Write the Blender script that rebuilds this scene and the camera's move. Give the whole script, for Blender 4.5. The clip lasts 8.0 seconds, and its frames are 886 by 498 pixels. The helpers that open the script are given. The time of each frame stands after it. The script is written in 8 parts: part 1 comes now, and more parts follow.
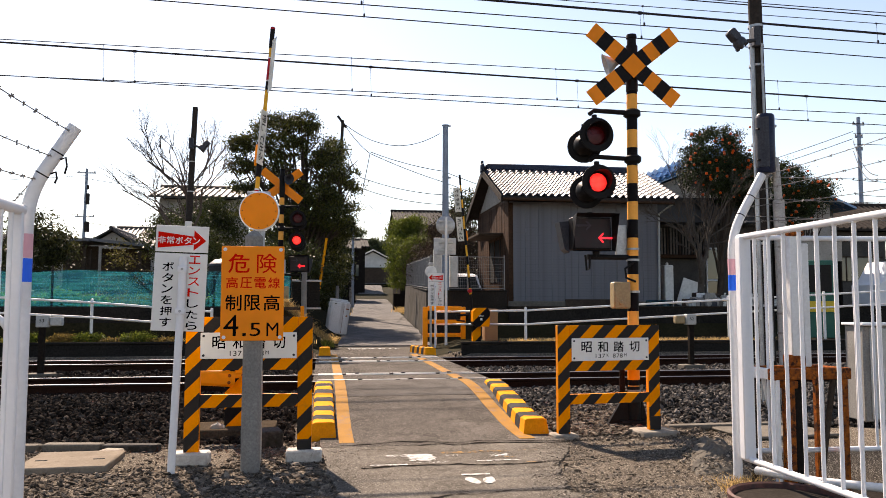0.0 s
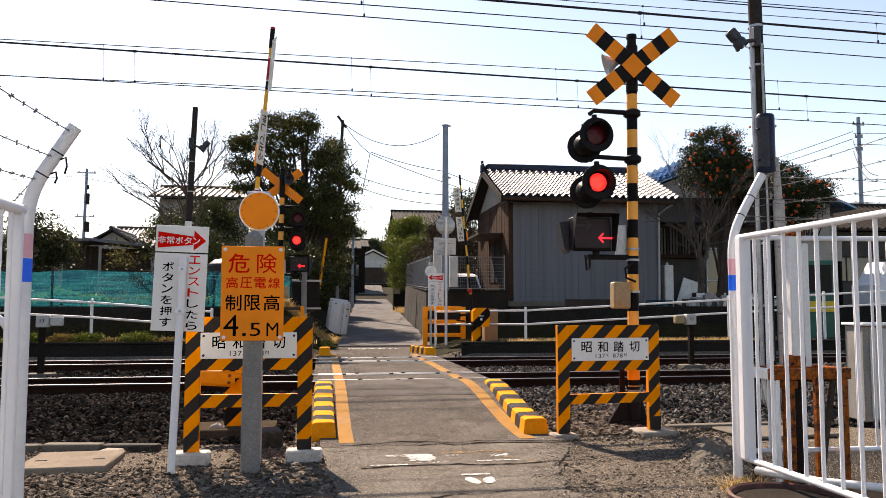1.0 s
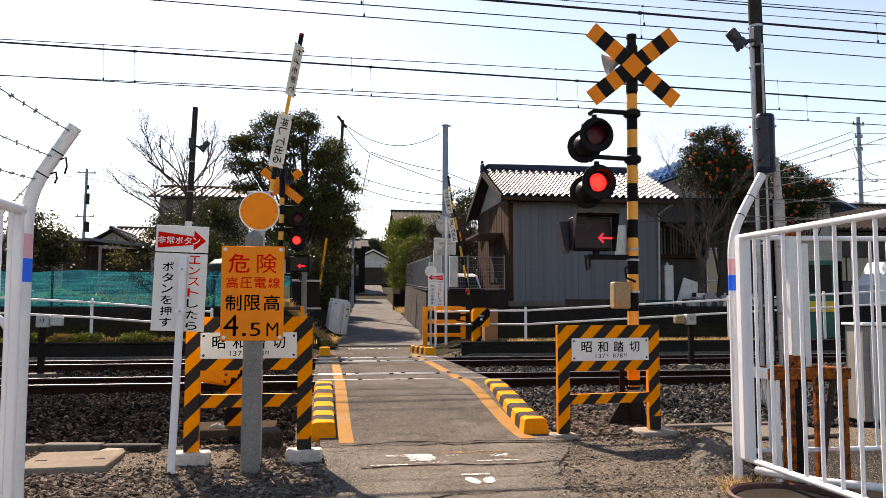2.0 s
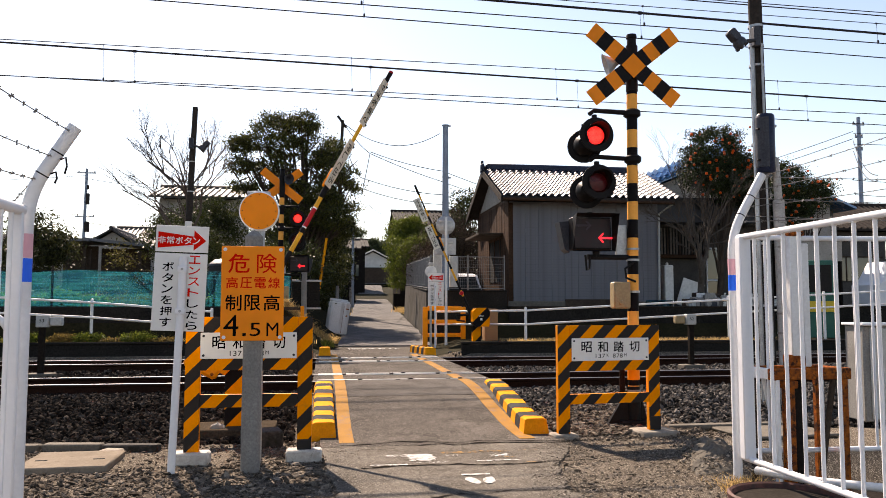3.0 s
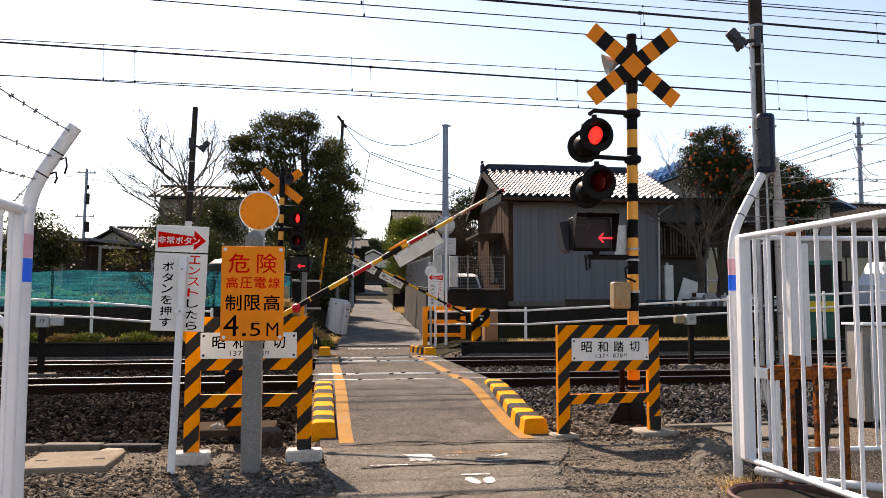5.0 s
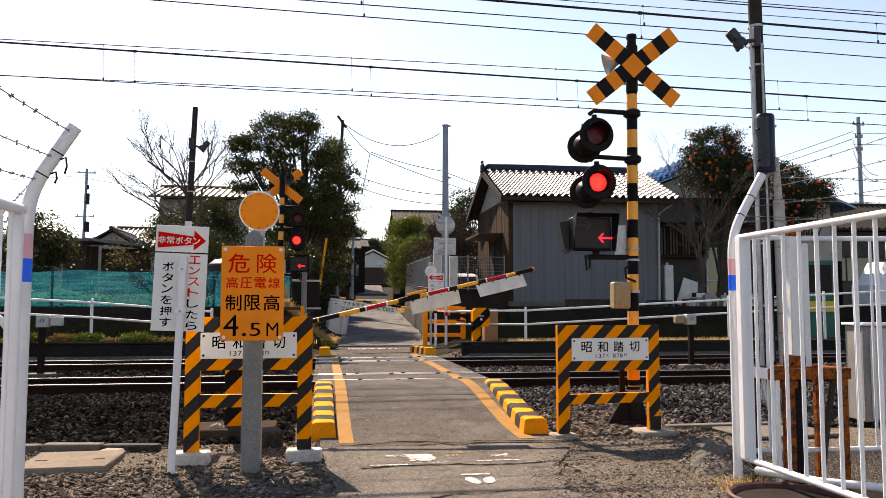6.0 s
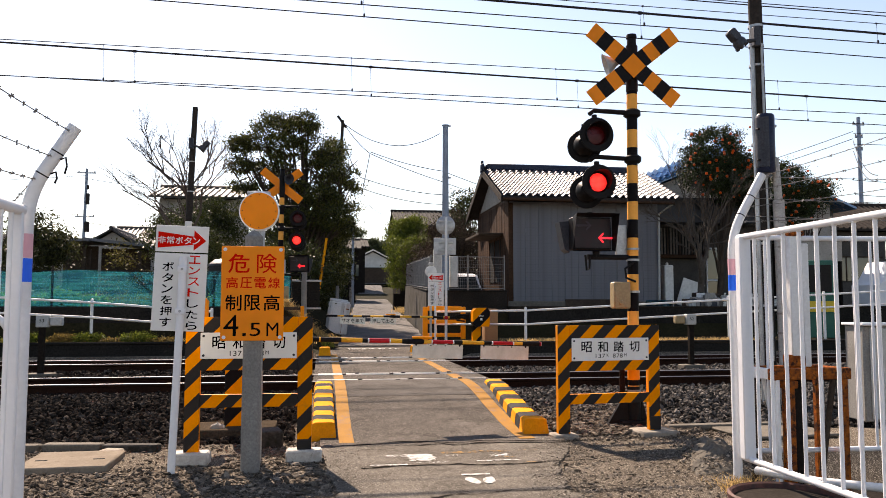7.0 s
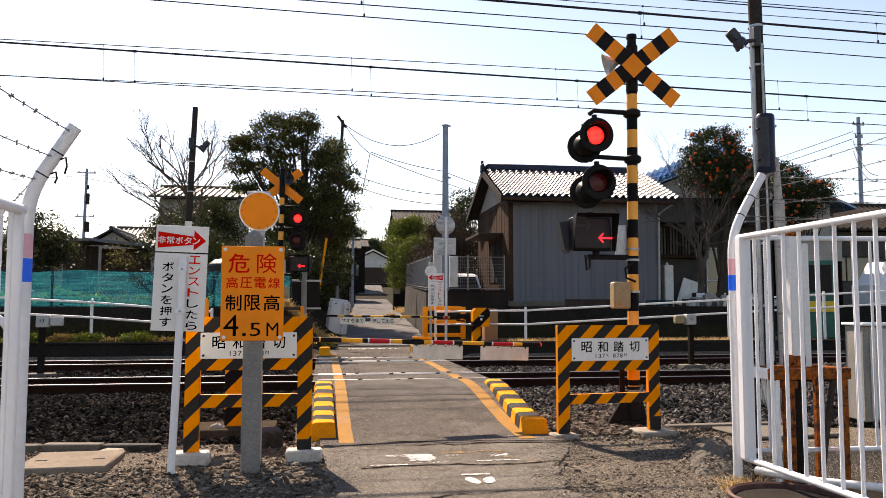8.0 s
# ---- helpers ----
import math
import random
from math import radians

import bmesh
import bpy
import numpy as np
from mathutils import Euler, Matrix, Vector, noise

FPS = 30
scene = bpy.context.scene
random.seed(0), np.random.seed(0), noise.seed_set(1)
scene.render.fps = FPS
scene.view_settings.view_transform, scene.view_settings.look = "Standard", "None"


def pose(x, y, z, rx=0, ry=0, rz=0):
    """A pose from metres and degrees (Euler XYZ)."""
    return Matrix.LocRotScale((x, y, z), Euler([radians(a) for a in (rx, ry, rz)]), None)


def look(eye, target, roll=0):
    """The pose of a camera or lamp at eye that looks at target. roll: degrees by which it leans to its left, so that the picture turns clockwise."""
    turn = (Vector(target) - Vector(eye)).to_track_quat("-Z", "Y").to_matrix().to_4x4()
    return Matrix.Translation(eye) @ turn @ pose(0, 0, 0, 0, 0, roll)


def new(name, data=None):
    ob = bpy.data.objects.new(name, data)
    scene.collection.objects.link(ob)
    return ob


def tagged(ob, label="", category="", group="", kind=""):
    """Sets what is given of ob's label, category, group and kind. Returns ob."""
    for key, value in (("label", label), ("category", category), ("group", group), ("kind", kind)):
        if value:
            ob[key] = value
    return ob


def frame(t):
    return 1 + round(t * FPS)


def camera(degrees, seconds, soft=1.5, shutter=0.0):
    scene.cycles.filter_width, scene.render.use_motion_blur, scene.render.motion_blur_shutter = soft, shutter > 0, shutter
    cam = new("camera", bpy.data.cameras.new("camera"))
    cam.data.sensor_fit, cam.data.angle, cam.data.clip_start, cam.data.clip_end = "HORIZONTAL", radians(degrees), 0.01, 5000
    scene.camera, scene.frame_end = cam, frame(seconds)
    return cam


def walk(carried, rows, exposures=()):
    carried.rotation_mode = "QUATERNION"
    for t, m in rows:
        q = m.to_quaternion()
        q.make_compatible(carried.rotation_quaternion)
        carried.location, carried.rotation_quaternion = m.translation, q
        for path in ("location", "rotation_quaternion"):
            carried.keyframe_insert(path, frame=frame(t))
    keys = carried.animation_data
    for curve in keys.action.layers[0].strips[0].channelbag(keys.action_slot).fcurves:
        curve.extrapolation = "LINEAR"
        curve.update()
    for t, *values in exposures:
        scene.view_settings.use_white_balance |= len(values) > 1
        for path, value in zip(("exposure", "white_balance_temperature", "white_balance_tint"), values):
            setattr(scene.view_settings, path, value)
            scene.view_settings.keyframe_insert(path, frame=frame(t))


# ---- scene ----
# ---------------------------------------------------------------- camera
EYE = (0.0, 0.0, 1.28)
cam = camera(58.5, 8.0, soft=0.4)
AIM = look(EYE, (0.1482 * 10, 0.9862 * 10, 1.28 + 0.0734 * 10))
walk(cam, [(0.0, AIM), (8.0, AIM)], [(0.0, 1.32, 7750, 19), (8.0, 1.32, 7750, 19)])

# ---------------------------------------------------------------- world and sun
SUN = Vector((-0.29, 1.05, 1.0)).normalized()
world = bpy.data.worlds.new("world")
scene.world = world
world.use_nodes = True
wn = world.node_tree.nodes
sky = wn.new("ShaderNodeTexSky")
sky.sky_type = "NISHITA"
sky.sun_disc = False
sky.sun_elevation = math.asin(SUN.z)
sky.sun_rotation = math.atan2(SUN.x, SUN.y)
sky.air_density, sky.dust_density, sky.ozone_density = 1.0, 0.35, 1.0
wn["Background"].inputs["Strength"].default_value = 0.088
world.node_tree.links.new(sky.outputs[0], wn["Background"].inputs["Color"])
sun = new("sun", bpy.data.lights.new("sun", "SUN"))
sun.data.energy, sun.data.angle, sun.data.color = 4.9, radians(0.53), (1.0, 0.925, 0.835)
sun.matrix_world = look(SUN * 50, (0, 0, 0))


# ---------------------------------------------------------------- materials
def nodes_of(name):
    m = bpy.data.materials.new(name)
    m.use_nodes = True
    nt = m.node_tree
    return m, nt, nt.nodes, nt.links, nt.nodes["Principled BSDF"]


def grain(nt, scale, detail=6.0, rough=0.6, coord="Object"):
    tc = nt.nodes.new("ShaderNodeTexCoord")
    nz = nt.nodes.new("ShaderNodeTexNoise")
    nz.inputs["Scale"].default_value = scale
    nz.inputs["Detail"].default_value = detail
    nz.inputs["Roughness"].default_value = rough
    nt.links.new(tc.outputs[coord], nz.inputs["Vector"])
    return nz.outputs["Fac"]


def ramp(nt, fac, stops):
    r = nt.nodes.new("ShaderNodeValToRGB")
    e = r.color_ramp.elements
    while len(e) < len(stops):
        e.new(0.5)
    for el, (p, c) in zip(e, stops):
        el.position = p
        el.color = (c[0], c[1], c[2], 1) if not isinstance(c, float) else (c, c, c, 1)
    nt.links.new(fac, r.inputs[0])
    return r.outputs[0]


def mixc(nt, fac, a, b, mode="MIX"):
    n = nt.nodes.new("ShaderNodeMix")
    n.data_type, n.blend_type = "RGBA", mode
    for sock, v in ((n.inputs[0], fac), (n.inputs[6], a), (n.inputs[7], b)):
        if isinstance(v, (int, float)):
            sock.default_value = v
        elif isinstance(v, (tuple, list)):
            sock.default_value = (*v[:3], 1)
        else:
            nt.links.new(v, sock)
    return n.outputs[2]


def relief(nt, bsdf, fac, strength, dist=0.01):
    b = nt.nodes.new("ShaderNodeBump")
    b.inputs["Strength"].default_value = strength
    b.inputs["Distance"].default_value = dist
    nt.links.new(fac, b.inputs["Height"])
    nt.links.new(b.outputs[0], bsdf.inputs["Normal"])


def surface(name, c1, c2=None, rough=0.6, metal=0.0, fine=40.0, coarse=3.0, bump=0.2, dist=0.004,
            wear=None, wear_amount=0.35, per_object=0.0, per_island=0.0, gloss=None, shade=0.7):
    """A two-scale noisy paint, stone or metal; wear is a third colour in patches."""
    c2 = c2 or tuple(v * 0.75 for v in c1)
    if gloss is None:
        gloss = 0.05 if rough >= 0.75 else 0.2
    m, nt, n, l, p = nodes_of(name)
    g1, g2 = grain(nt, fine), grain(nt, coarse, 3.0)
    col = mixc(nt, ramp(nt, g1, ((0.35, 0.0), (0.7, 1.0))), c1, c2)
    col = mixc(nt, ramp(nt, g2, ((0.4, 0.0), (0.75, 0.55))), col, tuple(v * shade for v in c2))
    if wear:
        g3 = grain(nt, coarse * 3.1, 8.0, 0.72)
        col = mixc(nt, ramp(nt, g3, ((0.5 + (0.5 - wear_amount) * 0.4, 0.0), (0.62 + (0.5 - wear_amount) * 0.4, 1.0))), col, wear)
    if per_object or per_island:
        if per_object:
            src = n.new("ShaderNodeObjectInfo").outputs["Random"]
            k = per_object
        else:
            src = n.new("ShaderNodeNewGeometry").outputs["Random Per Island"]
            k = per_island
        col = mixc(nt, 1.0, col, ramp(nt, src, ((0.0, 1.0 - k), (0.8, 1.0 - 0.3 * k), (1.0, 1.0 + 0.5 * k))), "MULTIPLY")
    l.new(col, p.inputs["Base Color"])
    p.inputs["Metallic"].default_value = metal
    p.inputs["Specular IOR Level"].default_value = gloss
    l.new(ramp(nt, g2, ((0.2, max(0.05, rough - 0.12)), (0.8, min(1.0, rough + 0.12)))), p.inputs["Roughness"])
    relief(nt, p, g1, bump, dist)
    return m


def stripes(name, c1, c2, way, period, shift=0.0, rough=0.45, dirt=(0.12, 0.08, 0.05), duty=0.5):
    """Painted bars across the direction way, in the part's own space."""
    m, nt, n, l, p = nodes_of(name)
    tc = n.new("ShaderNodeTexCoord")
    dot = n.new("ShaderNodeVectorMath")
    dot.operation = "DOT_PRODUCT"
    dot.inputs[1].default_value = way
    l.new(tc.outputs["Object"], dot.inputs[0])

    def calc(op, a, b):
        k = n.new("ShaderNodeMath")
        k.operation = op
        for s, v in zip(k.inputs, (a, b)):
            if isinstance(v, (int, float)):
                s.default_value = v
            else:
                l.new(v, s)
        return k.outputs[0]
    ph = calc("FRACT", calc("DIVIDE", calc("ADD", dot.outputs["Value"], shift + 100 * period), period), 0)
    on = calc("GREATER_THAN", ph, duty)
    g1, g2 = grain(nt, 60.0), grain(nt, 6.0, 7.0, 0.7)
    col = mixc(nt, on, c1, c2)
    col = mixc(nt, ramp(nt, g2, ((0.58, 0.0), (0.8, 0.5))), col, dirt)
    col = mixc(nt, ramp(nt, g1, ((0.3, 0.0), (0.8, 0.25))), col, (0.5, 0.45, 0.4), "MULTIPLY")
    p.inputs["Specular IOR Level"].default_value = 0.03
    l.new(col, p.inputs["Base Color"])
    l.new(ramp(nt, g2, ((0.2, rough - 0.1), (0.8, rough + 0.2))), p.inputs["Roughness"])
    relief(nt, p, g1, 0.1, 0.002)
    return m


def glow(name, col, strength):
    m, nt, n, l, p = nodes_of(name)
    p.inputs["Base Color"].default_value = (*[v * 0.15 for v in col], 1)
    p.inputs["Emission Color"].default_value = (*col, 1)
    p.inputs["Emission Strength"].default_value = strength
    return m


YEL, BLK, ORA = (0.92, 0.27, 0.003), (0.010, 0.009, 0.010), (0.95, 0.245, 0.002)
M = {}
def cells(nt, scale):
    """Random grey for each small grain of an aggregate."""
    tc = nt.nodes.new("ShaderNodeTexCoord")
    vo = nt.nodes.new("ShaderNodeTexVoronoi")
    vo.inputs["Scale"].default_value = scale
    nt.links.new(tc.outputs["Object"], vo.inputs["Vector"])
    bw = nt.nodes.new("ShaderNodeRGBToBW")
    nt.links.new(vo.outputs["Color"], bw.inputs[0])
    return bw.outputs[0]


def asphalt_mix(name, light, dark, stone, patch, fleck=1.0):
    """Worn asphalt: dark binder, pale aggregate specks, broad worn and stained areas."""
    m, nt, n, l, p = nodes_of(name)
    g0, g1, g2, g3 = cells(nt, 140.0), cells(nt, 80.0), grain(nt, 0.8, 5.0, 0.65), grain(nt, 2.6, 7.0, 0.72)
    col = mixc(nt, ramp(nt, g2, ((0.34, 0.0), (0.66, 1.0))), light, dark)
    col = mixc(nt, ramp(nt, g3, ((0.46, 0.0), (0.66, 0.8))), col, tuple(v * 0.62 for v in dark))
    col = mixc(nt, ramp(nt, g1, ((0.62, 0.0), (0.80, 0.38 * fleck))), col, stone)
    col = mixc(nt, ramp(nt, g0, ((0.26, 0.5 * fleck), (0.40, 0.0))), col, (0.02, 0.018, 0.016))
    col = mixc(nt, ramp(nt, g0, ((0.74, 0.0), (0.86, 0.5 * fleck))), col, tuple(min(1, v * 1.8) for v in stone))
    col = mixc(nt, ramp(nt, grain(nt, 1.7, 8.0, 0.75), ((0.56, 0.0), (0.68, 0.6))), col, patch)
    l.new(col, p.inputs["Base Color"])
    p.inputs["Roughness"].default_value = 0.85
    p.inputs["Specular IOR Level"].default_value = 0.0
    relief(nt, p, g1, 0.7, 0.005)
    return m


M["asphalt"] = asphalt_mix("asphalt", (0.120, 0.108, 0.096), (0.068, 0.061, 0.054), (0.19, 0.172, 0.15), (0.150, 0.136, 0.12), 1.15)
M["asphalt_smooth"] = asphalt_mix("asphalt_smooth", (0.128, 0.118, 0.108), (0.092, 0.084, 0.076), (0.17, 0.157, 0.142), (0.15, 0.138, 0.125), 0.6)
M["asphalt_old"] = asphalt_mix("asphalt_old", (0.158, 0.143, 0.124), (0.100, 0.089, 0.076), (0.22, 0.20, 0.172), (0.19, 0.17, 0.145), 1.0)
M["asphalt_far"] = asphalt_mix("asphalt_far", (0.185, 0.178, 0.172), (0.115, 0.11, 0.106), (0.23, 0.222, 0.212), (0.20, 0.192, 0.182))
M["dirt"] = asphalt_mix("dirt", (0.130, 0.110, 0.089), (0.075, 0.062, 0.049), (0.25, 0.22, 0.18), (0.16, 0.137, 0.11), 1.2)
M["field"] = surface("field", (0.03, 0.026, 0.015), (0.014, 0.014, 0.007), 0.95, gloss=0.02, fine=20, coarse=0.7, bump=1.0, dist=0.03)
# Darker left and lighter right ballast: each side's brightness is put into its colour.
M["ballast_darkened"] = surface("ballast_darkened", (0.098, 0.083, 0.071), (0.012, 0.010, 0.008), 0.9, fine=50, coarse=6, bump=0.4, per_island=0.9, gloss=0.0)
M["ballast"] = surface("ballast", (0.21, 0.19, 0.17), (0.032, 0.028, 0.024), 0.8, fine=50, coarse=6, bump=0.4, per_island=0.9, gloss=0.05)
M["gravel"] = surface("gravel", (0.27, 0.228, 0.185), (0.11, 0.088, 0.068), 0.9, fine=70, coarse=8, bump=0.5, per_island=0.75, gloss=0.0)
M["concrete"] = surface("concrete", (0.165, 0.148, 0.123), (0.10, 0.089, 0.074), 0.85, fine=45, coarse=4, bump=0.5,
                        wear=(0.14, 0.12, 0.10), wear_amount=0.3)
M["concrete_pale"] = surface("concrete_pale", (0.30, 0.27, 0.225), (0.21, 0.19, 0.16), 0.85, fine=45, coarse=4, bump=0.4, wear=(0.17, 0.15, 0.125), wear_amount=0.25)
M["grit"] = surface("grit", (0.36, 0.315, 0.262), (0.19, 0.162, 0.13), 0.9, fine=70, coarse=8, bump=0.4, per_island=0.8, gloss=0.0)
# Near-black: the walls' shadow side is put into the colour.
M["wall_shadow_black"] = surface("wall_shadow_black", (0.030, 0.028, 0.026), (0.012, 0.0115, 0.0105), 0.95, fine=26, coarse=1.3, bump=0.6, gloss=0.0,
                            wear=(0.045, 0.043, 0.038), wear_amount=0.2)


def streaked(name, light, dark, stain, rough=0.9):
    """Weathered wall with rain streaks running down it."""
    m, nt, n, l, p = nodes_of(name)
    tc, mp = n.new("ShaderNodeTexCoord"), n.new("ShaderNodeMapping")
    mp.inputs["Scale"].default_value = (1.0, 1.0, 0.10)
    l.new(tc.outputs["Object"], mp.inputs["Vector"])
    nz = n.new("ShaderNodeTexNoise")
    nz.inputs["Scale"].default_value, nz.inputs["Detail"].default_value, nz.inputs["Roughness"].default_value = 5.0, 7.0, 0.65
    l.new(mp.outputs[0], nz.inputs["Vector"])
    g1, g2 = grain(nt, 30.0), grain(nt, 1.6, 6.0, 0.7)
    col = mixc(nt, ramp(nt, g2, ((0.35, 0.0), (0.68, 1.0))), light, dark)
    col = mixc(nt, ramp(nt, nz.outputs["Fac"], ((0.48, 0.0), (0.66, 0.85))), col, stain)
    col = mixc(nt, ramp(nt, g1, ((0.3, 0.0), (0.75, 0.4))), col, tuple(v * 0.6 for v in dark))
    l.new(col, p.inputs["Base Color"])
    p.inputs["Roughness"].default_value = rough
    p.inputs["Specular IOR Level"].default_value = 0.03
    relief(nt, p, g1, 0.5, 0.006)
    return m


M["wall_lane"] = streaked("wall_lane", (0.105, 0.10, 0.092), (0.06, 0.056, 0.05), (0.026, 0.024, 0.022))
M["machine_white"] = streaked("machine_white", (0.80, 0.79, 0.77), (0.72, 0.71, 0.69), (0.48, 0.45, 0.41), 0.6)
M["siding_sheet"] = streaked("siding_sheet", (0.172, 0.178, 0.20), (0.148, 0.153, 0.172), (0.12, 0.12, 0.125), 0.6)
M["slab_tan"] = surface("slab_tan", (0.235, 0.20, 0.158), (0.18, 0.15, 0.118), 0.9, fine=50, coarse=5, bump=0.5, wear=(0.11, 0.092, 0.072), wear_amount=0.3, gloss=0.0)
M["band_yellow"] = surface("band_yellow", (0.62, 0.46, 0.05), (0.52, 0.38, 0.04), 0.5, bump=0.03)
M["earth_dark"] = surface("earth_dark", (0.085, 0.066, 0.048), (0.036, 0.028, 0.021), 0.95, fine=60, coarse=6, bump=0.9, dist=0.01, gloss=0.0)
M["mesh_dark"] = surface("mesh_wire", (0.24, 0.24, 0.235), (0.15, 0.15, 0.148), 0.6, 0.2, bump=0.0)
M["concrete_dark"] = surface("concrete_dark", (0.075, 0.07, 0.064), (0.032, 0.03, 0.027), 0.9, fine=30, coarse=1.5, bump=0.7,
                             wear=(0.02, 0.021, 0.016), wear_amount=0.45)
M["white"] = surface("white_paint", (0.74, 0.745, 0.765), (0.70, 0.71, 0.735), 0.4, fine=35, coarse=5, bump=0.06, shade=0.94,
                     wear=(0.45, 0.38, 0.32), wear_amount=0.02)
M["white_chipped"] = surface("white_chipped", (0.73, 0.735, 0.75), (0.66, 0.665, 0.68), 0.4, fine=35, coarse=6, bump=0.08, shade=0.92,
                            wear=(0.20, 0.13, 0.09), wear_amount=0.10)
M["white_worn"] = surface("white_worn", (0.74, 0.74, 0.735), (0.64, 0.635, 0.62), 0.55, fine=35, coarse=7, bump=0.15, shade=0.88,
                          wear=(0.30, 0.17, 0.09), wear_amount=0.08)
M["sign_white"] = surface("sign_white", (0.74, 0.73, 0.70), (0.70, 0.69, 0.66), 0.45, fine=25, coarse=4, bump=0.03, shade=0.93,
                          wear=(0.5, 0.46, 0.4), wear_amount=0.1)
M["panel_white"] = surface("panel_white", (0.72, 0.70, 0.62), (0.62, 0.59, 0.50), 0.55, fine=18, coarse=6, bump=0.05,
                           wear=(0.46, 0.42, 0.33), wear_amount=0.2)
M["orange"] = surface("orange_sign", ORA, (0.92, 0.25, 0.002), 0.4, fine=30, coarse=3, bump=0.03)
M["yellow"] = surface("yellow_paint", YEL, (0.86, 0.27, 0.003), 0.45, fine=40, coarse=5, bump=0.1, wear=(0.35, 0.2, 0.08), wear_amount=0.12)
M["yellow_block"] = surface("yellow_block", (0.76, 0.30, 0.012), (0.64, 0.23, 0.010), 0.9, fine=60, coarse=7, bump=0.4,
                            wear=(0.45, 0.33, 0.2), wear_amount=0.2)
M["orange_line"] = surface("orange_line", (0.32, 0.162, 0.034), (0.24, 0.12, 0.028), 0.8, fine=110, coarse=2.2, bump=0.5, shade=0.8,
                           wear=(0.19, 0.12, 0.08), wear_amount=0.42)
M["black"] = surface("black_paint", BLK, (0.016, 0.015, 0.015), 0.45, fine=30, coarse=5, bump=0.1, gloss=0.05)
M["block_black"] = surface("block_black", (0.05, 0.047, 0.047), (0.03, 0.03, 0.03), 0.9, fine=60, coarse=8, bump=0.4, wear=(0.14, 0.10, 0.05), wear_amount=0.16)
M["boom_yellow"] = surface("boom_yellow", (0.80, 0.41, 0.03), (0.70, 0.33, 0.025), 0.5, fine=40, coarse=5, bump=0.1, wear=(0.5, 0.36, 0.16), wear_amount=0.25)
M["rim_pink"] = surface("rim_pink", (0.12, 0.05, 0.042), (0.05, 0.027, 0.023), 0.7, fine=25, coarse=4, bump=0.3, wear=(0.05, 0.035, 0.03), wear_amount=0.4)
M["soil"] = surface("soil", (0.03, 0.025, 0.02), (0.015, 0.012, 0.01), 0.9, fine=40, coarse=5, bump=0.6)
M["footing_white"] = surface("footing_white", (0.55, 0.54, 0.51), (0.36, 0.34, 0.31), 0.85, fine=30, coarse=6, bump=0.4, wear=(0.16, 0.14, 0.115), wear_amount=0.32)
M["pole_pale"] = surface("pole_pale", (0.46, 0.45, 0.43), (0.33, 0.32, 0.305), 0.85, fine=40, coarse=7, bump=0.3, wear=(0.10, 0.095, 0.09), wear_amount=0.24)
M["car_silver"] = surface("car_silver", (0.56, 0.57, 0.58), (0.50, 0.51, 0.52), 0.3, 0.2, bump=0.0, shade=0.95)
M["red"] = surface("red_paint", (0.50, 0.010, 0.018), (0.40, 0.008, 0.014), 0.4, fine=40, coarse=5, bump=0.05)
M["text_red"] = surface("text_red", (0.74, 0.010, 0.004), (0.68, 0.008, 0.003), 0.6, bump=0.0, gloss=0.02)
M["text_black"] = surface("text_black", (0.003, 0.003, 0.003), (0.005, 0.005, 0.005), 0.8, bump=0.0, gloss=0.0)
M["paint_worn"] = surface("paint_worn", (0.62, 0.61, 0.585), (0.42, 0.405, 0.38), 0.8, fine=120, coarse=9, bump=0.3, wear=(0.15, 0.135, 0.115), wear_amount=0.5, gloss=0.0)
M["ochre_worn"] = surface("ochre_worn", (0.36, 0.20, 0.07), (0.24, 0.15, 0.07), 0.85, fine=120, coarse=9, bump=0.3, wear=(0.15, 0.13, 0.105), wear_amount=0.6, gloss=0.0)
M["crack"] = surface("crack", (0.012, 0.011, 0.01), (0.02, 0.018, 0.016), 1.0, bump=0.0, gloss=0.0)
M["lamp_metal"] = surface("lamp_metal", (0.055, 0.06, 0.072), (0.03, 0.032, 0.04), 0.5, 0.2, bump=0.05)
M["text_white"] = surface("text_white", (0.8, 0.8, 0.78), (0.74, 0.74, 0.72), 0.5, bump=0.0)
M["pink"] = surface("pink_tape", (0.72, 0.40, 0.46), (0.68, 0.36, 0.42), 0.4, bump=0.02, shade=0.92)
M["blue"] = surface("blue_tape", (0.004, 0.15, 0.88), (0.003, 0.13, 0.82), 0.35, bump=0.02, shade=0.9)
M["galv"] = surface("galvanised", (0.42, 0.43, 0.44), (0.30, 0.31, 0.32), 0.45, 0.7, fine=50, coarse=9, bump=0.1)
M["steel_grey"] = surface("grey_box", (0.45, 0.46, 0.45), (0.36, 0.37, 0.36), 0.5, 0.1, fine=40, coarse=5, bump=0.08)
M["pole_concrete"] = surface("pole_concrete", (0.26, 0.254, 0.24), (0.16, 0.155, 0.146), 0.8, fine=55, coarse=3, bump=0.25)
M["pole_dark"] = surface("pole_dark", (0.05, 0.042, 0.037), (0.026, 0.022, 0.02), 0.8, fine=30, coarse=3, bump=0.3)
M["pole_blue"] = surface("pole_blue", (0.24, 0.29, 0.36), (0.18, 0.22, 0.28), 0.5, 0.3, fine=30, coarse=3, bump=0.08)
M["rail_side"] = surface("rail_rust", (0.036, 0.017, 0.012), (0.016, 0.008, 0.006), 0.85, 0.1, fine=60, coarse=4, bump=0.4, gloss=0.02)
M["rail_top"] = surface("rail_top", (0.27, 0.262, 0.255), (0.19, 0.183, 0.178), 0.42, 1.0, fine=80, coarse=2, bump=0.03)
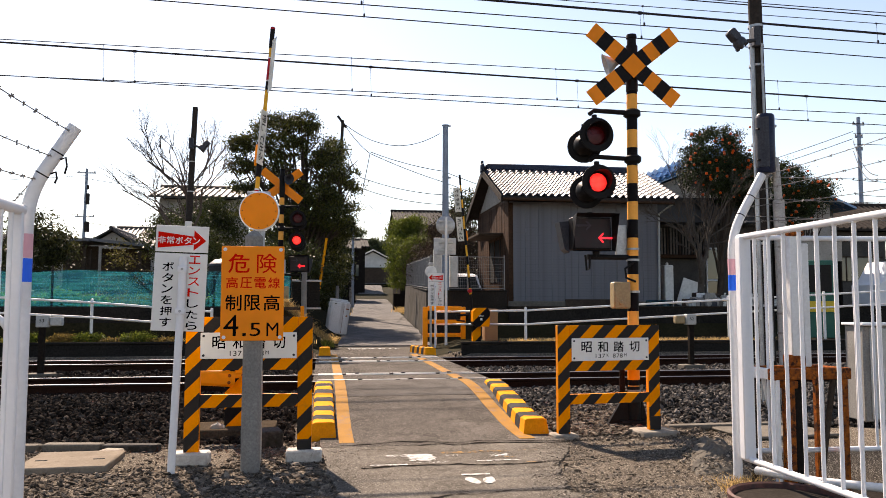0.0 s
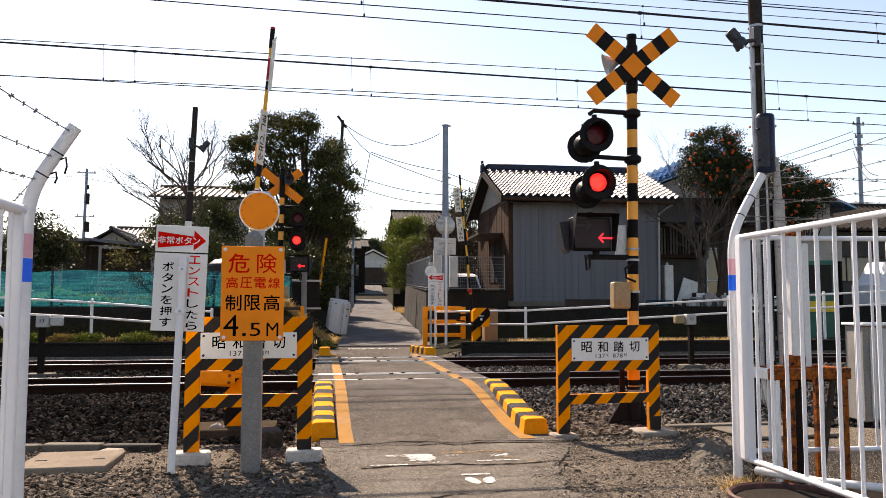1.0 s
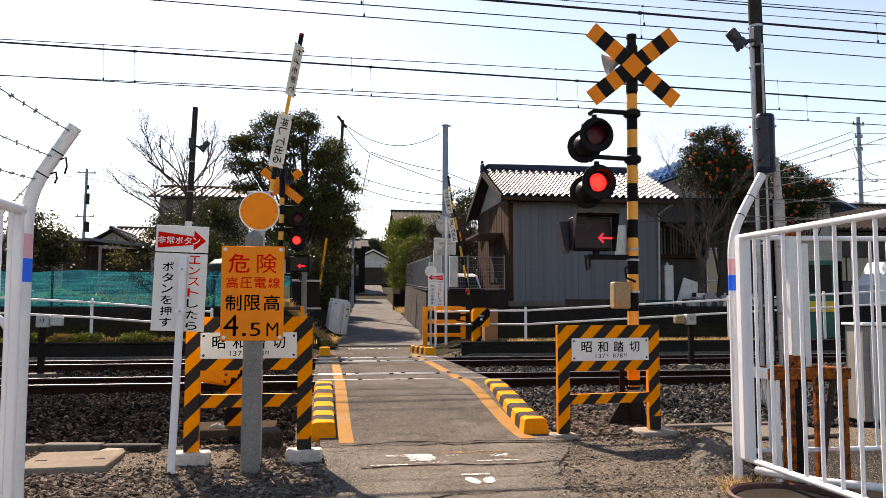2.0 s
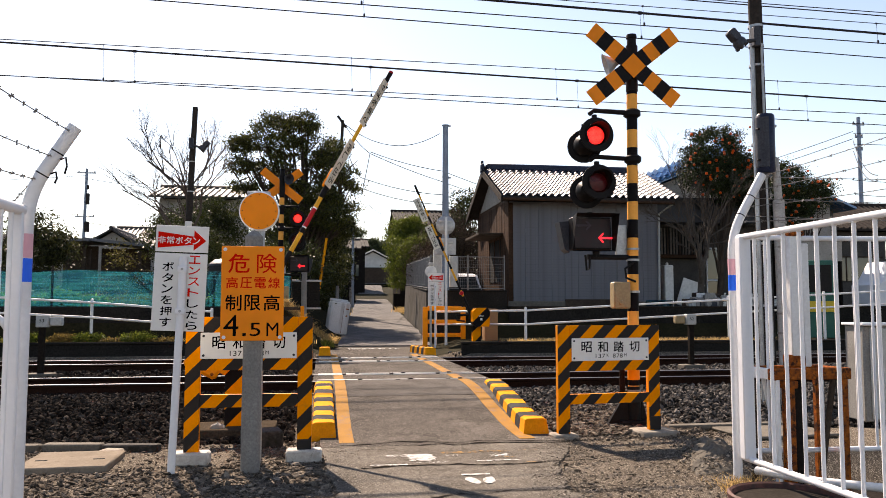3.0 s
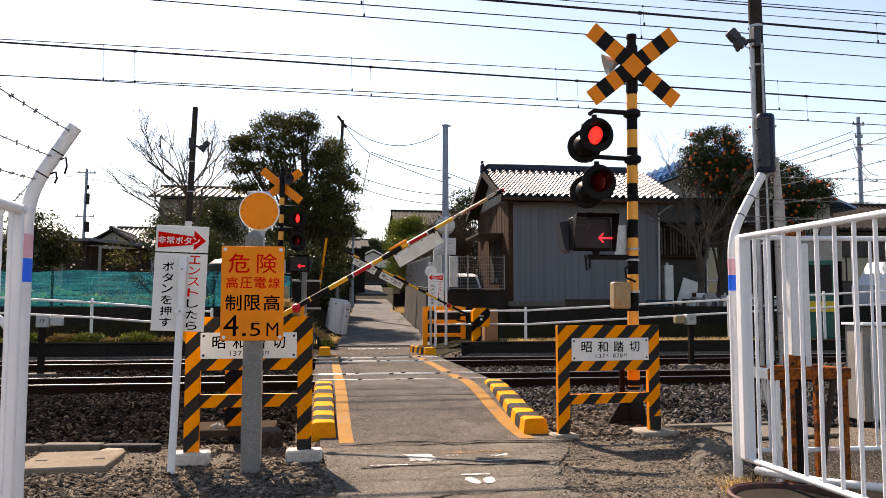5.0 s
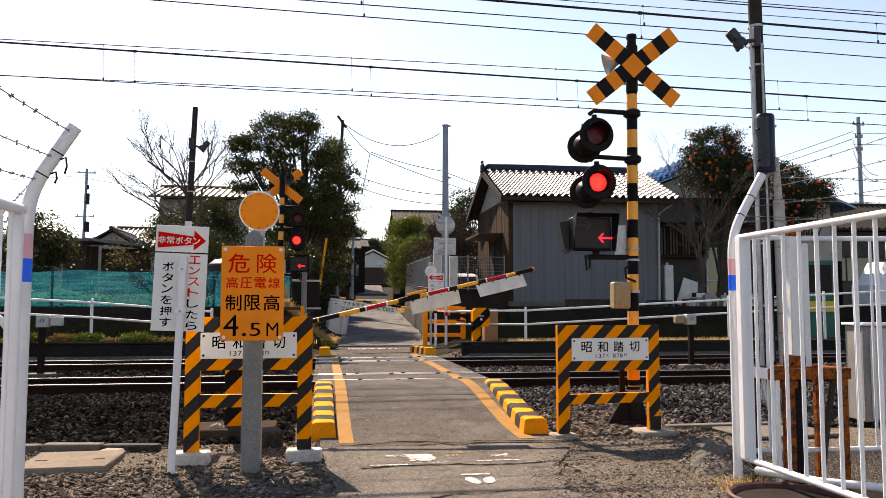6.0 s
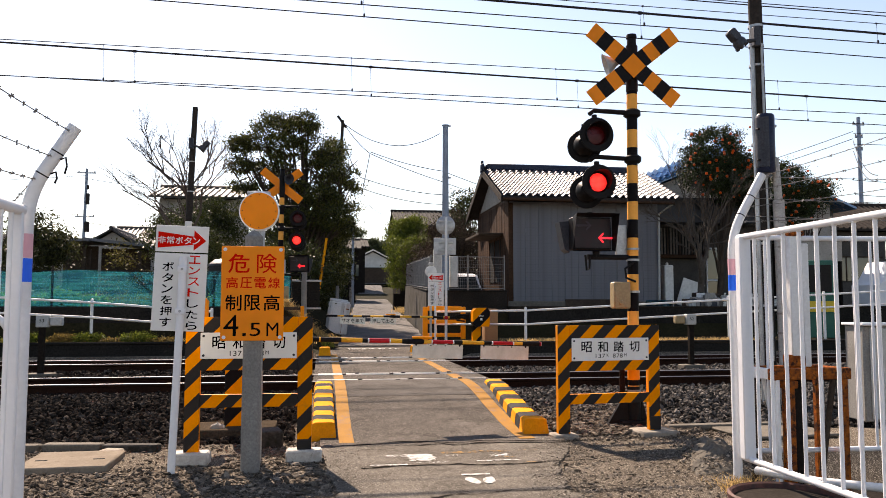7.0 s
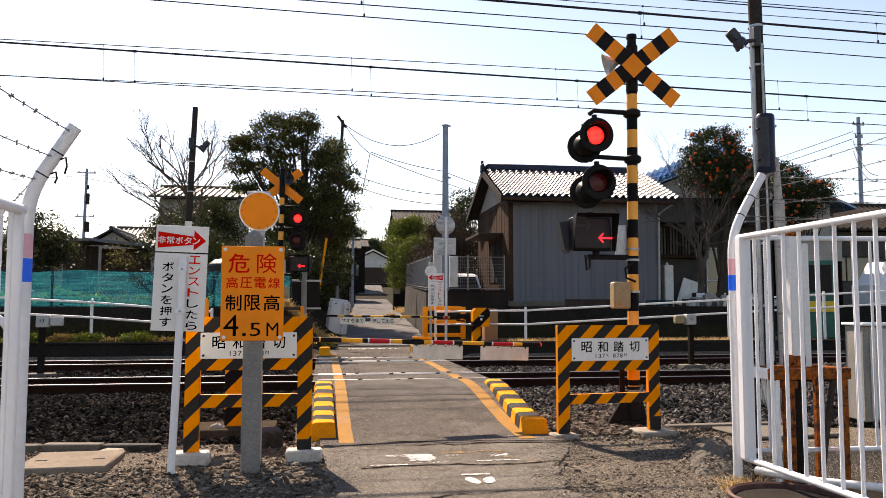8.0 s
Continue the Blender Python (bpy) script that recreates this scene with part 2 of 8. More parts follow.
M["panel_steel"] = surface("panel_steel", (0.60, 0.585, 0.57), (0.44, 0.43, 0.415), 0.42, 0.8, fine=60, coarse=4, bump=0.15)
M["rust"] = surface("rust", (0.42, 0.115, 0.018), (0.16, 0.042, 0.014), 0.85, 0.0, fine=24, coarse=5, bump=0.6, wear=(0.05, 0.024, 0.016), wear_amount=0.55)
# Near-black wood: shade under the lane houses' eaves is put into it.
M["wood_black"] = surface("wood_black", (0.022, 0.018, 0.015), (0.012, 0.010, 0.009), 0.9, fine=30, coarse=3, bump=0.5, gloss=0.02)
M["wood_dark"] = surface("wood_dark", (0.075, 0.055, 0.042), (0.04, 0.03, 0.024), 0.85, fine=30, coarse=4, bump=0.5)
M["tile_grey"] = surface("roof_tile_grey", (0.052, 0.064, 0.095), (0.03, 0.037, 0.055), 0.40, 0.0, fine=30, coarse=3, bump=0.05, per_object=0.4, gloss=0.06)
M["tile_old"] = surface("roof_tile_old", (0.085, 0.082, 0.078), (0.035, 0.034, 0.033), 0.6, fine=20, coarse=3, bump=0.2, per_island=0.3)
M["tile_dark"] = surface("roof_tile_dark", (0.045, 0.044, 0.043), (0.02, 0.02, 0.02), 0.75, fine=20, coarse=3, bump=0.2, per_object=0.5, gloss=0.05)
M["tile_blue"] = surface("roof_tile_blue", (0.10, 0.30, 0.58), (0.05, 0.19, 0.44), 0.25, fine=30, coarse=3, bump=0.06, per_object=0.4, gloss=0.9)
M["siding_grey"] = surface("siding_grey", (0.17, 0.175, 0.19), (0.12, 0.125, 0.14), 0.55, 0.1, fine=18, coarse=1.2, bump=0.1,
                           wear=(0.10, 0.092, 0.088), wear_amount=0.26)
M["siding_brown"] = surface("siding_brown", (0.085, 0.046, 0.028), (0.04, 0.023, 0.016), 0.8, fine=14, coarse=2, bump=0.3, per_object=0.3)
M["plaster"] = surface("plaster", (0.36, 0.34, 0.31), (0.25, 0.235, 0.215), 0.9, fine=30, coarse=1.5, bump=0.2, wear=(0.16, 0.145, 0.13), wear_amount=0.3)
M["plaster_white"] = surface("plaster_white", (0.62, 0.61, 0.59), (0.52, 0.51, 0.49), 0.9, fine=30, coarse=1.5, bump=0.2, wear=(0.36, 0.34, 0.31), wear_amount=0.25)
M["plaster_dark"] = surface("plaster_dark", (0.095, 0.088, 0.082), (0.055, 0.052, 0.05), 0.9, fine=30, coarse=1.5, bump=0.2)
M["wood_pale"] = surface("wood_pale", (0.17, 0.15, 0.13), (0.09, 0.08, 0.07), 0.85, fine=30, coarse=4, bump=0.4)
M["bark"] = surface("bark", (0.085, 0.065, 0.05), (0.04, 0.032, 0.026), 0.95, fine=25, coarse=5, bump=0.8, dist=0.02)
M["twig"] = surface("twig", (0.12, 0.095, 0.085), (0.07, 0.056, 0.05), 0.9, fine=25, coarse=5, bump=0.3)
M["twig_pale"] = surface("twig_pale", (0.105, 0.088, 0.075), (0.05, 0.042, 0.036), 0.9, fine=25, coarse=5, bump=0.3)
M["wire"] = surface("wire", (0.03, 0.025, 0.03), (0.02, 0.018, 0.02), 0.6, 0.0, bump=0.0)
M["barb"] = surface("barbed_wire", (0.34, 0.33, 0.32), (0.16, 0.14, 0.125), 0.6, 0.5, bump=0.0)
M["fruit"] = surface("fruit", (0.80, 0.12, 0.008), (0.62, 0.07, 0.006), 0.45, fine=20, bump=0.1, per_object=0.3)
# Near-black matte: dark interiors and the car's shaded rear are put into the colour.
M["near_black"] = surface("near_black_matte", (0.02, 0.02, 0.02), (0.03, 0.028, 0.026), 0.9)
M["lens_dark"] = surface("lens_dark", (0.11, 0.007, 0.010), (0.06, 0.004, 0.006), 0.3, bump=0.05)
M["screen"] = surface("screen", (0.02, 0.016, 0.018), (0.03, 0.012, 0.015), 0.4, bump=0.02, fine=12, coarse=5)
M["unlit"] = surface("unlit_mark", (0.05, 0.035, 0.05), (0.04, 0.028, 0.04), 0.5, bump=0.0)
M["lamp_on"] = glow("lamp_on", (1.0, 0.016, 0.014), 0.85)


def diode_dots(m):
    """Rows of bright diodes on a slightly dimmer lens."""
    nt = m.node_tree
    tc = nt.nodes.new("ShaderNodeTexCoord")
    vo = nt.nodes.new("ShaderNodeTexVoronoi")
    vo.inputs["Scale"].default_value = 75.0
    vo.inputs["Randomness"].default_value = 0.35
    nt.links.new(tc.outputs["Object"], vo.inputs["Vector"])
    col = ramp(nt, vo.outputs["Distance"], ((0.25, (1.0, 0.06, 0.045)), (0.6, (0.72, 0.008, 0.008))))
    nt.links.new(col, nt.nodes["Principled BSDF"].inputs["Emission Color"])


diode_dots(M["lamp_on"])
M["arrow_on"] = glow("arrow_on", (1.0, 0.02, 0.035), 0.85)
M["beige"] = surface("beige_box", (0.34, 0.26, 0.145), (0.27, 0.20, 0.11), 0.5, bump=0.08, wear=(0.25, 0.18, 0.1), wear_amount=0.15)
M["cardboard"] = surface("cardboard", (0.34, 0.20, 0.11), (0.28, 0.165, 0.09), 0.85, bump=0.1)
M["cloth_white"] = surface("white_sheet", (0.72, 0.72, 0.70), (0.6, 0.6, 0.58), 0.6, fine=12, coarse=3, bump=0.2)

M["ridge_navy"] = surface("ridge_navy", (0.020, 0.029, 0.062), (0.012, 0.017, 0.036), 0.35, bump=0.05, gloss=0.15)
M["machine_green"] = surface("machine_green", (0.02, 0.12, 0.09), (0.015, 0.09, 0.07), 0.4, bump=0.02)


def leafy(name, c1, c2, rough=0.45, through_light=0.3):
    m, nt, n, l, p = nodes_of(name)
    src = n.new("ShaderNodeNewGeometry").outputs["Random Per Island"]
    col = ramp(nt, src, ((0.0, c2), (0.75, c1), (1.0, tuple(min(1, v * 1.7) for v in c1))))
    l.new(col, p.inputs["Base Color"])
    p.inputs["Roughness"].default_value = rough
    p.inputs["Specular IOR Level"].default_value = 0.16
    tr = n.new("ShaderNodeBsdfTranslucent")
    l.new(col, tr.inputs["Color"])
    mx = n.new("ShaderNodeMixShader")
    mx.inputs[0].default_value = through_light
    l.new(p.outputs[0], mx.inputs[1])
    l.new(tr.outputs[0], mx.inputs[2])
    l.new(mx.outputs[0], n["Material Output"].inputs["Surface"])
    return m


M["dry_grass"] = leafy("dry_grass", (0.48, 0.33, 0.14), (0.26, 0.17, 0.07), 0.8)
M["grass"] = leafy("grass", (0.15, 0.155, 0.022), (0.045, 0.06, 0.010), 0.7, 0.25)
M["leaf_dark"] = leafy("leaf_dark", (0.046, 0.054, 0.014), (0.014, 0.019, 0.006), 0.38, 0.16)
M["leaf_yellow"] = leafy("leaf_yellow", (0.085, 0.075, 0.022), (0.028, 0.027, 0.010), 0.6, 0.3)
M["leaf_olive_dark"] = leafy("leaf_olive_dark", (0.064, 0.066, 0.015), (0.015, 0.020, 0.006), 0.38, 0.25)
M["leaf_citrus"] = leafy("leaf_citrus", (0.025, 0.037, 0.010), (0.008, 0.013, 0.004), 0.4, 0.10)
M["leaf_light"] = leafy("leaf_light", (0.105, 0.13, 0.016), (0.03, 0.042, 0.007), 0.4, 0.35)
M["weed_green"] = leafy("weed_green", (0.13, 0.15, 0.02), (0.04, 0.055, 0.008), 0.6, 0.3)
M["leaf_dry"] = leafy("leaf_dry", (0.22, 0.15, 0.04), (0.08, 0.055, 0.02), 0.7, 0.3)
M["veg_green"] = leafy("veg_green", (0.11, 0.26, 0.03), (0.04, 0.11, 0.012), 0.5, 0.4)
M["leaf_olive"] = leafy("leaf_olive", (0.042, 0.045, 0.015), (0.015, 0.018, 0.007))
M["leaf_brown"] = leafy("leaf_brown", (0.065, 0.045, 0.03), (0.025, 0.018, 0.013), 0.8, 0.1)
M["leaf_pine"] = leafy("leaf_pine", (0.045, 0.06, 0.03), (0.025, 0.035, 0.018))


def net_material():
    """Woven teal netting: fine open weave with denser creased bands."""
    m, nt, n, l, p = nodes_of("teal_net")
    tc = n.new("ShaderNodeTexCoord")
    mp = n.new("ShaderNodeMapping")
    mp.inputs["Scale"].default_value = (0.35, 1.0, 9.0)
    l.new(tc.outputs["Object"], mp.inputs["Vector"])
    nz = n.new("ShaderNodeTexNoise")
    nz.inputs["Scale"].default_value, nz.inputs["Detail"].default_value = 3.0, 5.0
    l.new(mp.outputs[0], nz.inputs["Vector"])
    fold, g = nz.outputs["Fac"], grain(nt, 2.2, 5.0)
    l.new(ramp(nt, g, ((0.3, (0.002, 0.050, 0.085)), (0.7, (0.005, 0.115, 0.145)))), p.inputs["Base Color"])
    p.inputs["Roughness"].default_value = 0.7
    tr = n.new("ShaderNodeBsdfTranslucent")
    l.new(ramp(nt, fold, ((0.35, (0.002, 0.095, 0.165)), (0.62, (0.012, 0.22, 0.25)))), tr.inputs["Color"])
    tp = n.new("ShaderNodeBsdfTransparent")
    a, b = n.new("ShaderNodeMixShader"), n.new("ShaderNodeMixShader")
    a.inputs[0].default_value = 0.35
    l.new(ramp(nt, fold, ((0.3, 0.52), (0.7, 0.22))), b.inputs[0])
    l.new(p.outputs[0], a.inputs[1])
    l.new(tr.outputs[0], a.inputs[2])
    l.new(a.outputs[0], b.inputs[1])
    l.new(tp.outputs[0], b.inputs[2])
    l.new(b.outputs[0], n["Material Output"].inputs["Surface"])
    return m


M["net"] = net_material()
WORN_BLACK = (0.030, 0.027, 0.026)
M["zebra_fence"] = stripes("zebra_fence", YEL, WORN_BLACK, (0.7071, 0, -0.7071), 0.182, 0.055)
M["black_worn"] = surface("black_worn", WORN_BLACK, (0.03, 0.028, 0.027), 0.5, fine=30, coarse=6, bump=0.1, gloss=0.05)
M["zebra_second"] = stripes("zebra_second", YEL, WORN_BLACK, (0.7071, 0, -0.7071), 0.188, 0.165)
M["zebra_post"] = stripes("zebra_post", (0.90, 0.40, 0.085), BLK, (0, 0, 1), 0.404, 0.176)
M["zebra_box"] = stripes("zebra_box", YEL, BLK, (0.7071, 0, -0.7071), 0.25, 0.16)
M["zebra_far"] = stripes("zebra_far", YEL, BLK, (0.7071, 0, 0.7071), 0.40, 0.26)


def glass():
    m, nt, n, l, p = nodes_of("window_glass")
    p.inputs["Base Color"].default_value = (0.05, 0.06, 0.065, 1)
    p.inputs["Roughness"].default_value = 0.06
    p.inputs["Specular IOR Level"].default_value = 0.6
    return m


M["glass"] = glass()


# ---------------------------------------------------------------- mesh building
class Geo:
    """Vertices and faces of one mesh, with a material for each face."""

    def __init__(self):
        self.v, self.f, self.mi, self.mats = [], [], [], []

    def slot(self, mat):
        if mat not in self.mats:
            self.mats.append(mat)
        return self.mats.index(mat)

    def add(self, vs, fs, mat, m=None):
        o, s = len(self.v), self.slot(mat)
        self.v += [tuple(m @ Vector(q)) for q in vs] if m is not None else [tuple(q) for q in vs]
        for f in fs:
            self.f.append(tuple(o + i for i in f))
            self.mi.append(s)
        return self

    def box(self, c, s, mat, bevel=0.0, m=None):
        x, y, z = (k / 2 for k in s)
        if bevel <= 0:
            vs = [(c[0] + i * x, c[1] + j * y, c[2] + k * z) for i in (-1, 1) for j in (-1, 1) for k in (-1, 1)]
            fs = [(0, 1, 3, 2), (4, 6, 7, 5), (0, 4, 5, 1), (2, 3, 7, 6), (0, 2, 6, 4), (1, 5, 7, 3)]
            return self.add(vs, fs, mat, m)
        b = min(bevel, 0.49 * min(s))
        bm = bmesh.new()
        for i in (-1, 1):
            for j in (-1, 1):
                for k in (-1, 1):
                    for d in ((0, b, b), (b, 0, b), (b, b, 0)):
                        bm.verts.new((c[0] + i * (x - d[0]), c[1] + j * (y - d[1]), c[2] + k * (z - d[2])))
        bmesh.ops.convex_hull(bm, input=bm.verts)
        bmesh.ops.dissolve_limit(bm, angle_limit=0.01, verts=bm.verts, edges=bm.edges)
        bm.verts.index_update()
        vs = [tuple(v.co) for v in bm.verts]
        fs = [tuple(v.index for v in f.verts) for f in bm.faces]
        bm.free()
        return self.add(vs, fs, mat, m)

    def tube(self, pts, r, mat, seg=10, caps=True, m=None):
        """A round bar along pts; r is one radius or one for each point."""
        pts = [Vector(p) for p in pts]
        rs = r if isinstance(r, (list, tuple)) else [r] * len(pts)
        vs, fs = [], []
        side = None
        for i, p in enumerate(pts):
            t = (pts[min(i + 1, len(pts) - 1)] - pts[max(i - 1, 0)]).normalized()
            if side is None:
                side = t.cross(Vector((0, 0, 1)) if abs(t.z) < 0.9 else Vector((1, 0, 0))).normalized()
            side = (side - t * side.dot(t)).normalized()
            up = t.cross(side)
            for k in range(seg):
                a = 2 * math.pi * k / seg
                vs.append(p + (side * math.cos(a) + up * math.sin(a)) * rs[i])
        for i in range(len(pts) - 1):
            for k in range(seg):
                a, b = i * seg + k, i * seg + (k + 1) % seg
                fs.append((a, b, b + seg, a + seg))
        if caps:
            fs.append(tuple(range(seg - 1, -1, -1)))
            fs.append(tuple((len(pts) - 1) * seg + k for k in range(seg)))
        return self.add(vs, fs, mat, m)

    def lathe(self, prof, mat, axis="z", c=(0, 0, 0), seg=24, m=None):
        """Turn a profile of (radius, along) about an axis."""
        vs, fs = [], []
        for r, h in prof:
            for k in range(seg):
                a = 2 * math.pi * k / seg
                u, w = r * math.cos(a), r * math.sin(a)
                q = {"z": (u, w, h), "y": (u, h, w), "x": (h, u, w)}[axis]
                vs.append((c[0] + q[0], c[1] + q[1], c[2] + q[2]))
        for i in range(len(prof) - 1):
            for k in range(seg):
                a, b = i * seg + k, i * seg + (k + 1) % seg
                fs.append((a, b, b + seg, a + seg))
        return self.add(vs, fs, mat, m)

    def prism(self, outline, y0, y1, mat, m=None):
        """An outline in x and z, extruded from y0 to y1."""
        n = len(outline)
        vs = [(x, y0, z) for x, z in outline] + [(x, y1, z) for x, z in outline]
        fs = [tuple(range(n)), tuple(range(2 * n - 1, n - 1, -1))]
        fs += [(i, i + n, (i + 1) % n + n, (i + 1) % n) for i in range(n)]
        return self.add(vs, fs, mat, m)

    def text(self, s, c, w, h, mat, m=None, depth=0.001):
        """Letters in the x-z plane round c, facing -y, fitted into w by h."""
        vs, fs = letters(s)
        if not vs:
            return self
        xs, zs = [q[0] for q in vs], [q[1] for q in vs]
        kx, kz = w / max(1e-6, max(xs) - min(xs)), h / max(1e-6, max(zs) - min(zs))
        vs = [(c[0] + (x - (max(xs) + min(xs)) / 2) * kx, c[1], c[2] + (z - (max(zs) + min(zs)) / 2) * kz) for x, z in vs]
        return self.add(vs, fs, mat, m)

    def mesh(self, name, smooth=True):
        me = bpy.data.meshes.new(name)
        me.from_pydata(self.v, [], self.f)
        for mt in self.mats:
            me.materials.append(M[mt])
        me.polygons.foreach_set("material_index", self.mi)
        if smooth:
            me.polygons.foreach_set("use_smooth", [True] * len(self.f))
            me.update()
            me.set_sharp_from_angle(angle=radians(38))
        me.update()
        return me


LETTERS = {}


def letters(s):
    if s not in LETTERS:
        cu = bpy.data.curves.new("letters", "FONT")
        cu.body, cu.size, cu.resolution_u, cu.offset = s, 1.0, 3, (0.005 if s == "険" else 0.012) if ord(s[0]) > 0x2000 else 0.0
        ob = new("letters", cu)
        dg = bpy.context.evaluated_depsgraph_get()
        me = bpy.data.meshes.new_from_object(ob.evaluated_get(dg))
        LETTERS[s] = ([(v.co.x, v.co.y) for v in me.vertices], [tuple(p.vertices) for p in me.polygons])
        bpy.data.objects.remove(ob)
        bpy.data.curves.remove(cu)
        bpy.data.meshes.remove(me)
    return LETTERS[s]


def part(name, geo, parent, label="", smooth=True):
    ob = new(name, geo.mesh(name, smooth))
    ob.parent = parent
    return tagged(ob, label)


def thing(name, label, category, at=(0, 0, 0), rz=0.0, group="", kind=""):
    ob = new(name)
    ob.empty_display_size = 0.2
    ob.matrix_basis = pose(*at, 0, 0, rz)
    return tagged(ob, label, category, group, kind)


def single(name, geo, label, category, at=(0, 0, 0), rz=0.0, group="", kind="", smooth=True):
    ob = new(name, geo.mesh(name, smooth))
    ob.matrix_basis = pose(*at, 0, 0, rz)
    return tagged(ob, label, category, group, kind)


rnd = random.Random(7)


# ---------------------------------------------------------------- ground
def smooth_step(a, b, t):
    t = min(1.0, max(0.0, (t - a) / (b - a)))
    return t * t * (3 - 2 * t)


def road_z(y):
    rise = 0.036 * (min(y, 95.0) - 20) if y > 20 else 0.0
    return 0.25 * smooth_step(7.7, 11.0, y) + rise + 0.05 * max(0.0, min(y, 95.0) - 72)


def road_x(y):
    return 1.55 + max(0.0, y - 20) * 0.052


def bank_z(x, y):
    """Height of the land beside the road."""
    bed = 0.12 * smooth_step(8.3, 10.0, y)
    if y < 17.3:
        return bed
    up = 0.12 + 0.33 * smooth_step(17.35, 17.6, y)
    if x < 1.5:
        up += 0.80 * smooth_step(19.5, 19.7, y)
    else:
        up += 0.85 * smooth_step(21.6, 22.0, y)
    return max(up, road_z(y) + 0.02 if y > 40 else up)


def ground_z(x, y):
    if y < 17.3:
        pit = 0.32 * smooth_step(3.0, 3.5, x) * smooth_step(6.75, 6.3, y) if x < 9.6 else 0.0
        return bank_z(x, y) - (0.012 if y < 7.8 else 0.05) - pit
    off = abs(x - road_x(y))
    w = 1.30
    k = smooth_step(w + 0.55, w + 0.9, off) if x > road_x(y) and y > 21.9 else smooth_step(w, w + (0.35 if x > road_x(y) else 1.2), off)
    return (road_z(y) - 0.06) * (1 - k) + bank_z(x, y) * k


def ground():
    xs = [-700, -300, -150, -90, -60, -45, -35, -28, -22] + [-18 + 0.5 * i for i in range(75)] + [22, 28, 35, 45, 60, 90, 150, 300, 700]
    ys = [-300, -100, -40, -20, -12, -8, -5, -3] + [-2 + 0.35 * i for i in range(98)] + [33 + 1.5 * i for i in range(20)] + [65, 80, 100, 130, 165, 175, 220, 300, 500, 900]
    g = Geo()
    n = len(xs)
    vs = [(x, y, ground_z(x, y) + (0.012 * noise.noise((x * 1.3, y * 1.3, 0)) if -20 < x < 20 else 0)) for y in ys for x in xs]
    near, far = [], []
    for j in range(len(ys) - 1):
        for i in range(n - 1):
            q = (j * n + i, j * n + i + 1, (j + 1) * n + i + 1, (j + 1) * n + i)
            (near if ys[j] < 17.5 else far).append(q)
    g.v = vs
    g.f = near + far
    g.mats = ["dirt", "field", "soil"]

    # Soil faces beyond the fence: shade there is put into the dark colour too.
    def bed(q):
        x, y = sum(vs[i][0] for i in q) / 4, sum(vs[i][1] for i in q) / 4
        return 2 if y < 6.5 and 3.1 < x < 9 else 0
    g.mi = [bed(q) for q in near] + [1] * len(far)
    single("ground", g, "brown gravelly dirt ground rising to fields past the tracks", "ground", kind="structure")


ground()


def strip(g, pts, mat, thick=0.03):
    """A paved strip: rows of (y, x left, x right, z)."""
    vs = []
    for y, a, b, z in pts:
        vs += [(a, y, z), (b, y, z), (a, y, z - thick), (b, y, z - thick)]
    fs = []
    for i in range(len(pts) - 1):
        o = 4 * i
        fs += [(o, o + 1, o + 5, o + 4), (o + 2, o, o + 4, o + 6), (o + 1, o + 3, o + 7, o + 5)]
    fs += [(0, 2, 3, 1), (len(vs) - 4, len(vs) - 3, len(vs) - 1, len(vs) - 2)]
    g.add(vs, fs, mat)


def road():
    g = Geo()
    rows = []
    y = -12.0
    while y < 11.22:
        wob = 0.05 * noise.noise((y * 1.7, 3.1, 0)) + 0.05 * noise.noise((y * 6, 7.7, 0)) + 0.04 * noise.noise((y * 19, 2.7, 0))
        wob2 = 0.06 * noise.noise((y * 1.5, 9.1, 0)) + 0.06 * noise.noise((y * 6, 1.7, 0)) + 0.06 * noise.noise((y * 19, 4.7, 0))
        k = smooth_step(5.4, 7.7, y)
        a = (0.10 + wob) * (1 - k) + (-0.02) * k
        b = (1.72 + wob2) * (1 - k) + 2.32 * k
        rows.append((y, a, b, road_z(y) + 0.012))
        y += 0.12 if y < 4 else 0.03
    cut = [r for r in rows if r[0] <= 7.45], [r for r in rows if r[0] >= 7.33]
    strip(g, cut[0], "asphalt_old", 0.12)
    strip(g, [(y, a, b, z + 0.0015) for y, a, b, z in cut[1]], "asphalt", 0.12)
    edge = [r for r in rows if r[0] >= 9.82]
    strip(g, [(y, a + 0.33, b - 0.45, z + 0.004) for y, a, b, z in edge], "asphalt_smooth", 0.01)
    single("road", g, "worn grey asphalt lane ramping up to the rails", "road", kind="structure")
    g = Geo()
    for y0, y1 in ((11.38, 12.29), (12.45, 15.17), (15.33, 16.24), (16.40, 21.0)):
        strip(g, [(y0, -0.14, 2.40 if y0 < 16 else 2.35, 0.246), (y1, -0.14, 2.40 if y0 < 16 else 2.6, 0.246)], "asphalt", 0.14)
    single("crossing_deck", g, "grey asphalt deck filling the space between rails", "crossing deck", kind="structure")
    g = Geo()
    rows = []
    y = 20.9
    while y < 94:
        w = 1.25 + 0.1 * noise.noise((y * 0.5, 0, 5))
        rows.append((y, road_x(y) - w, road_x(y) + w, road_z(y)))
        y += 0.8 if y < 60 else 4
    strip(g, rows, "asphalt_far", 0.1)
    single("lane", g, "narrow pale asphalt lane climbing between houses", "road", kind="structure")
    g = Geo()
    z = road_z(95) + 0.03
    strip(g, [(93.6, -75, 85, z), (99.5, -75, 85, z)], "asphalt_far", 0.1)
    single("cross_street", g, "level grey street crossing the top of the lane", "road", kind="structure")


road()


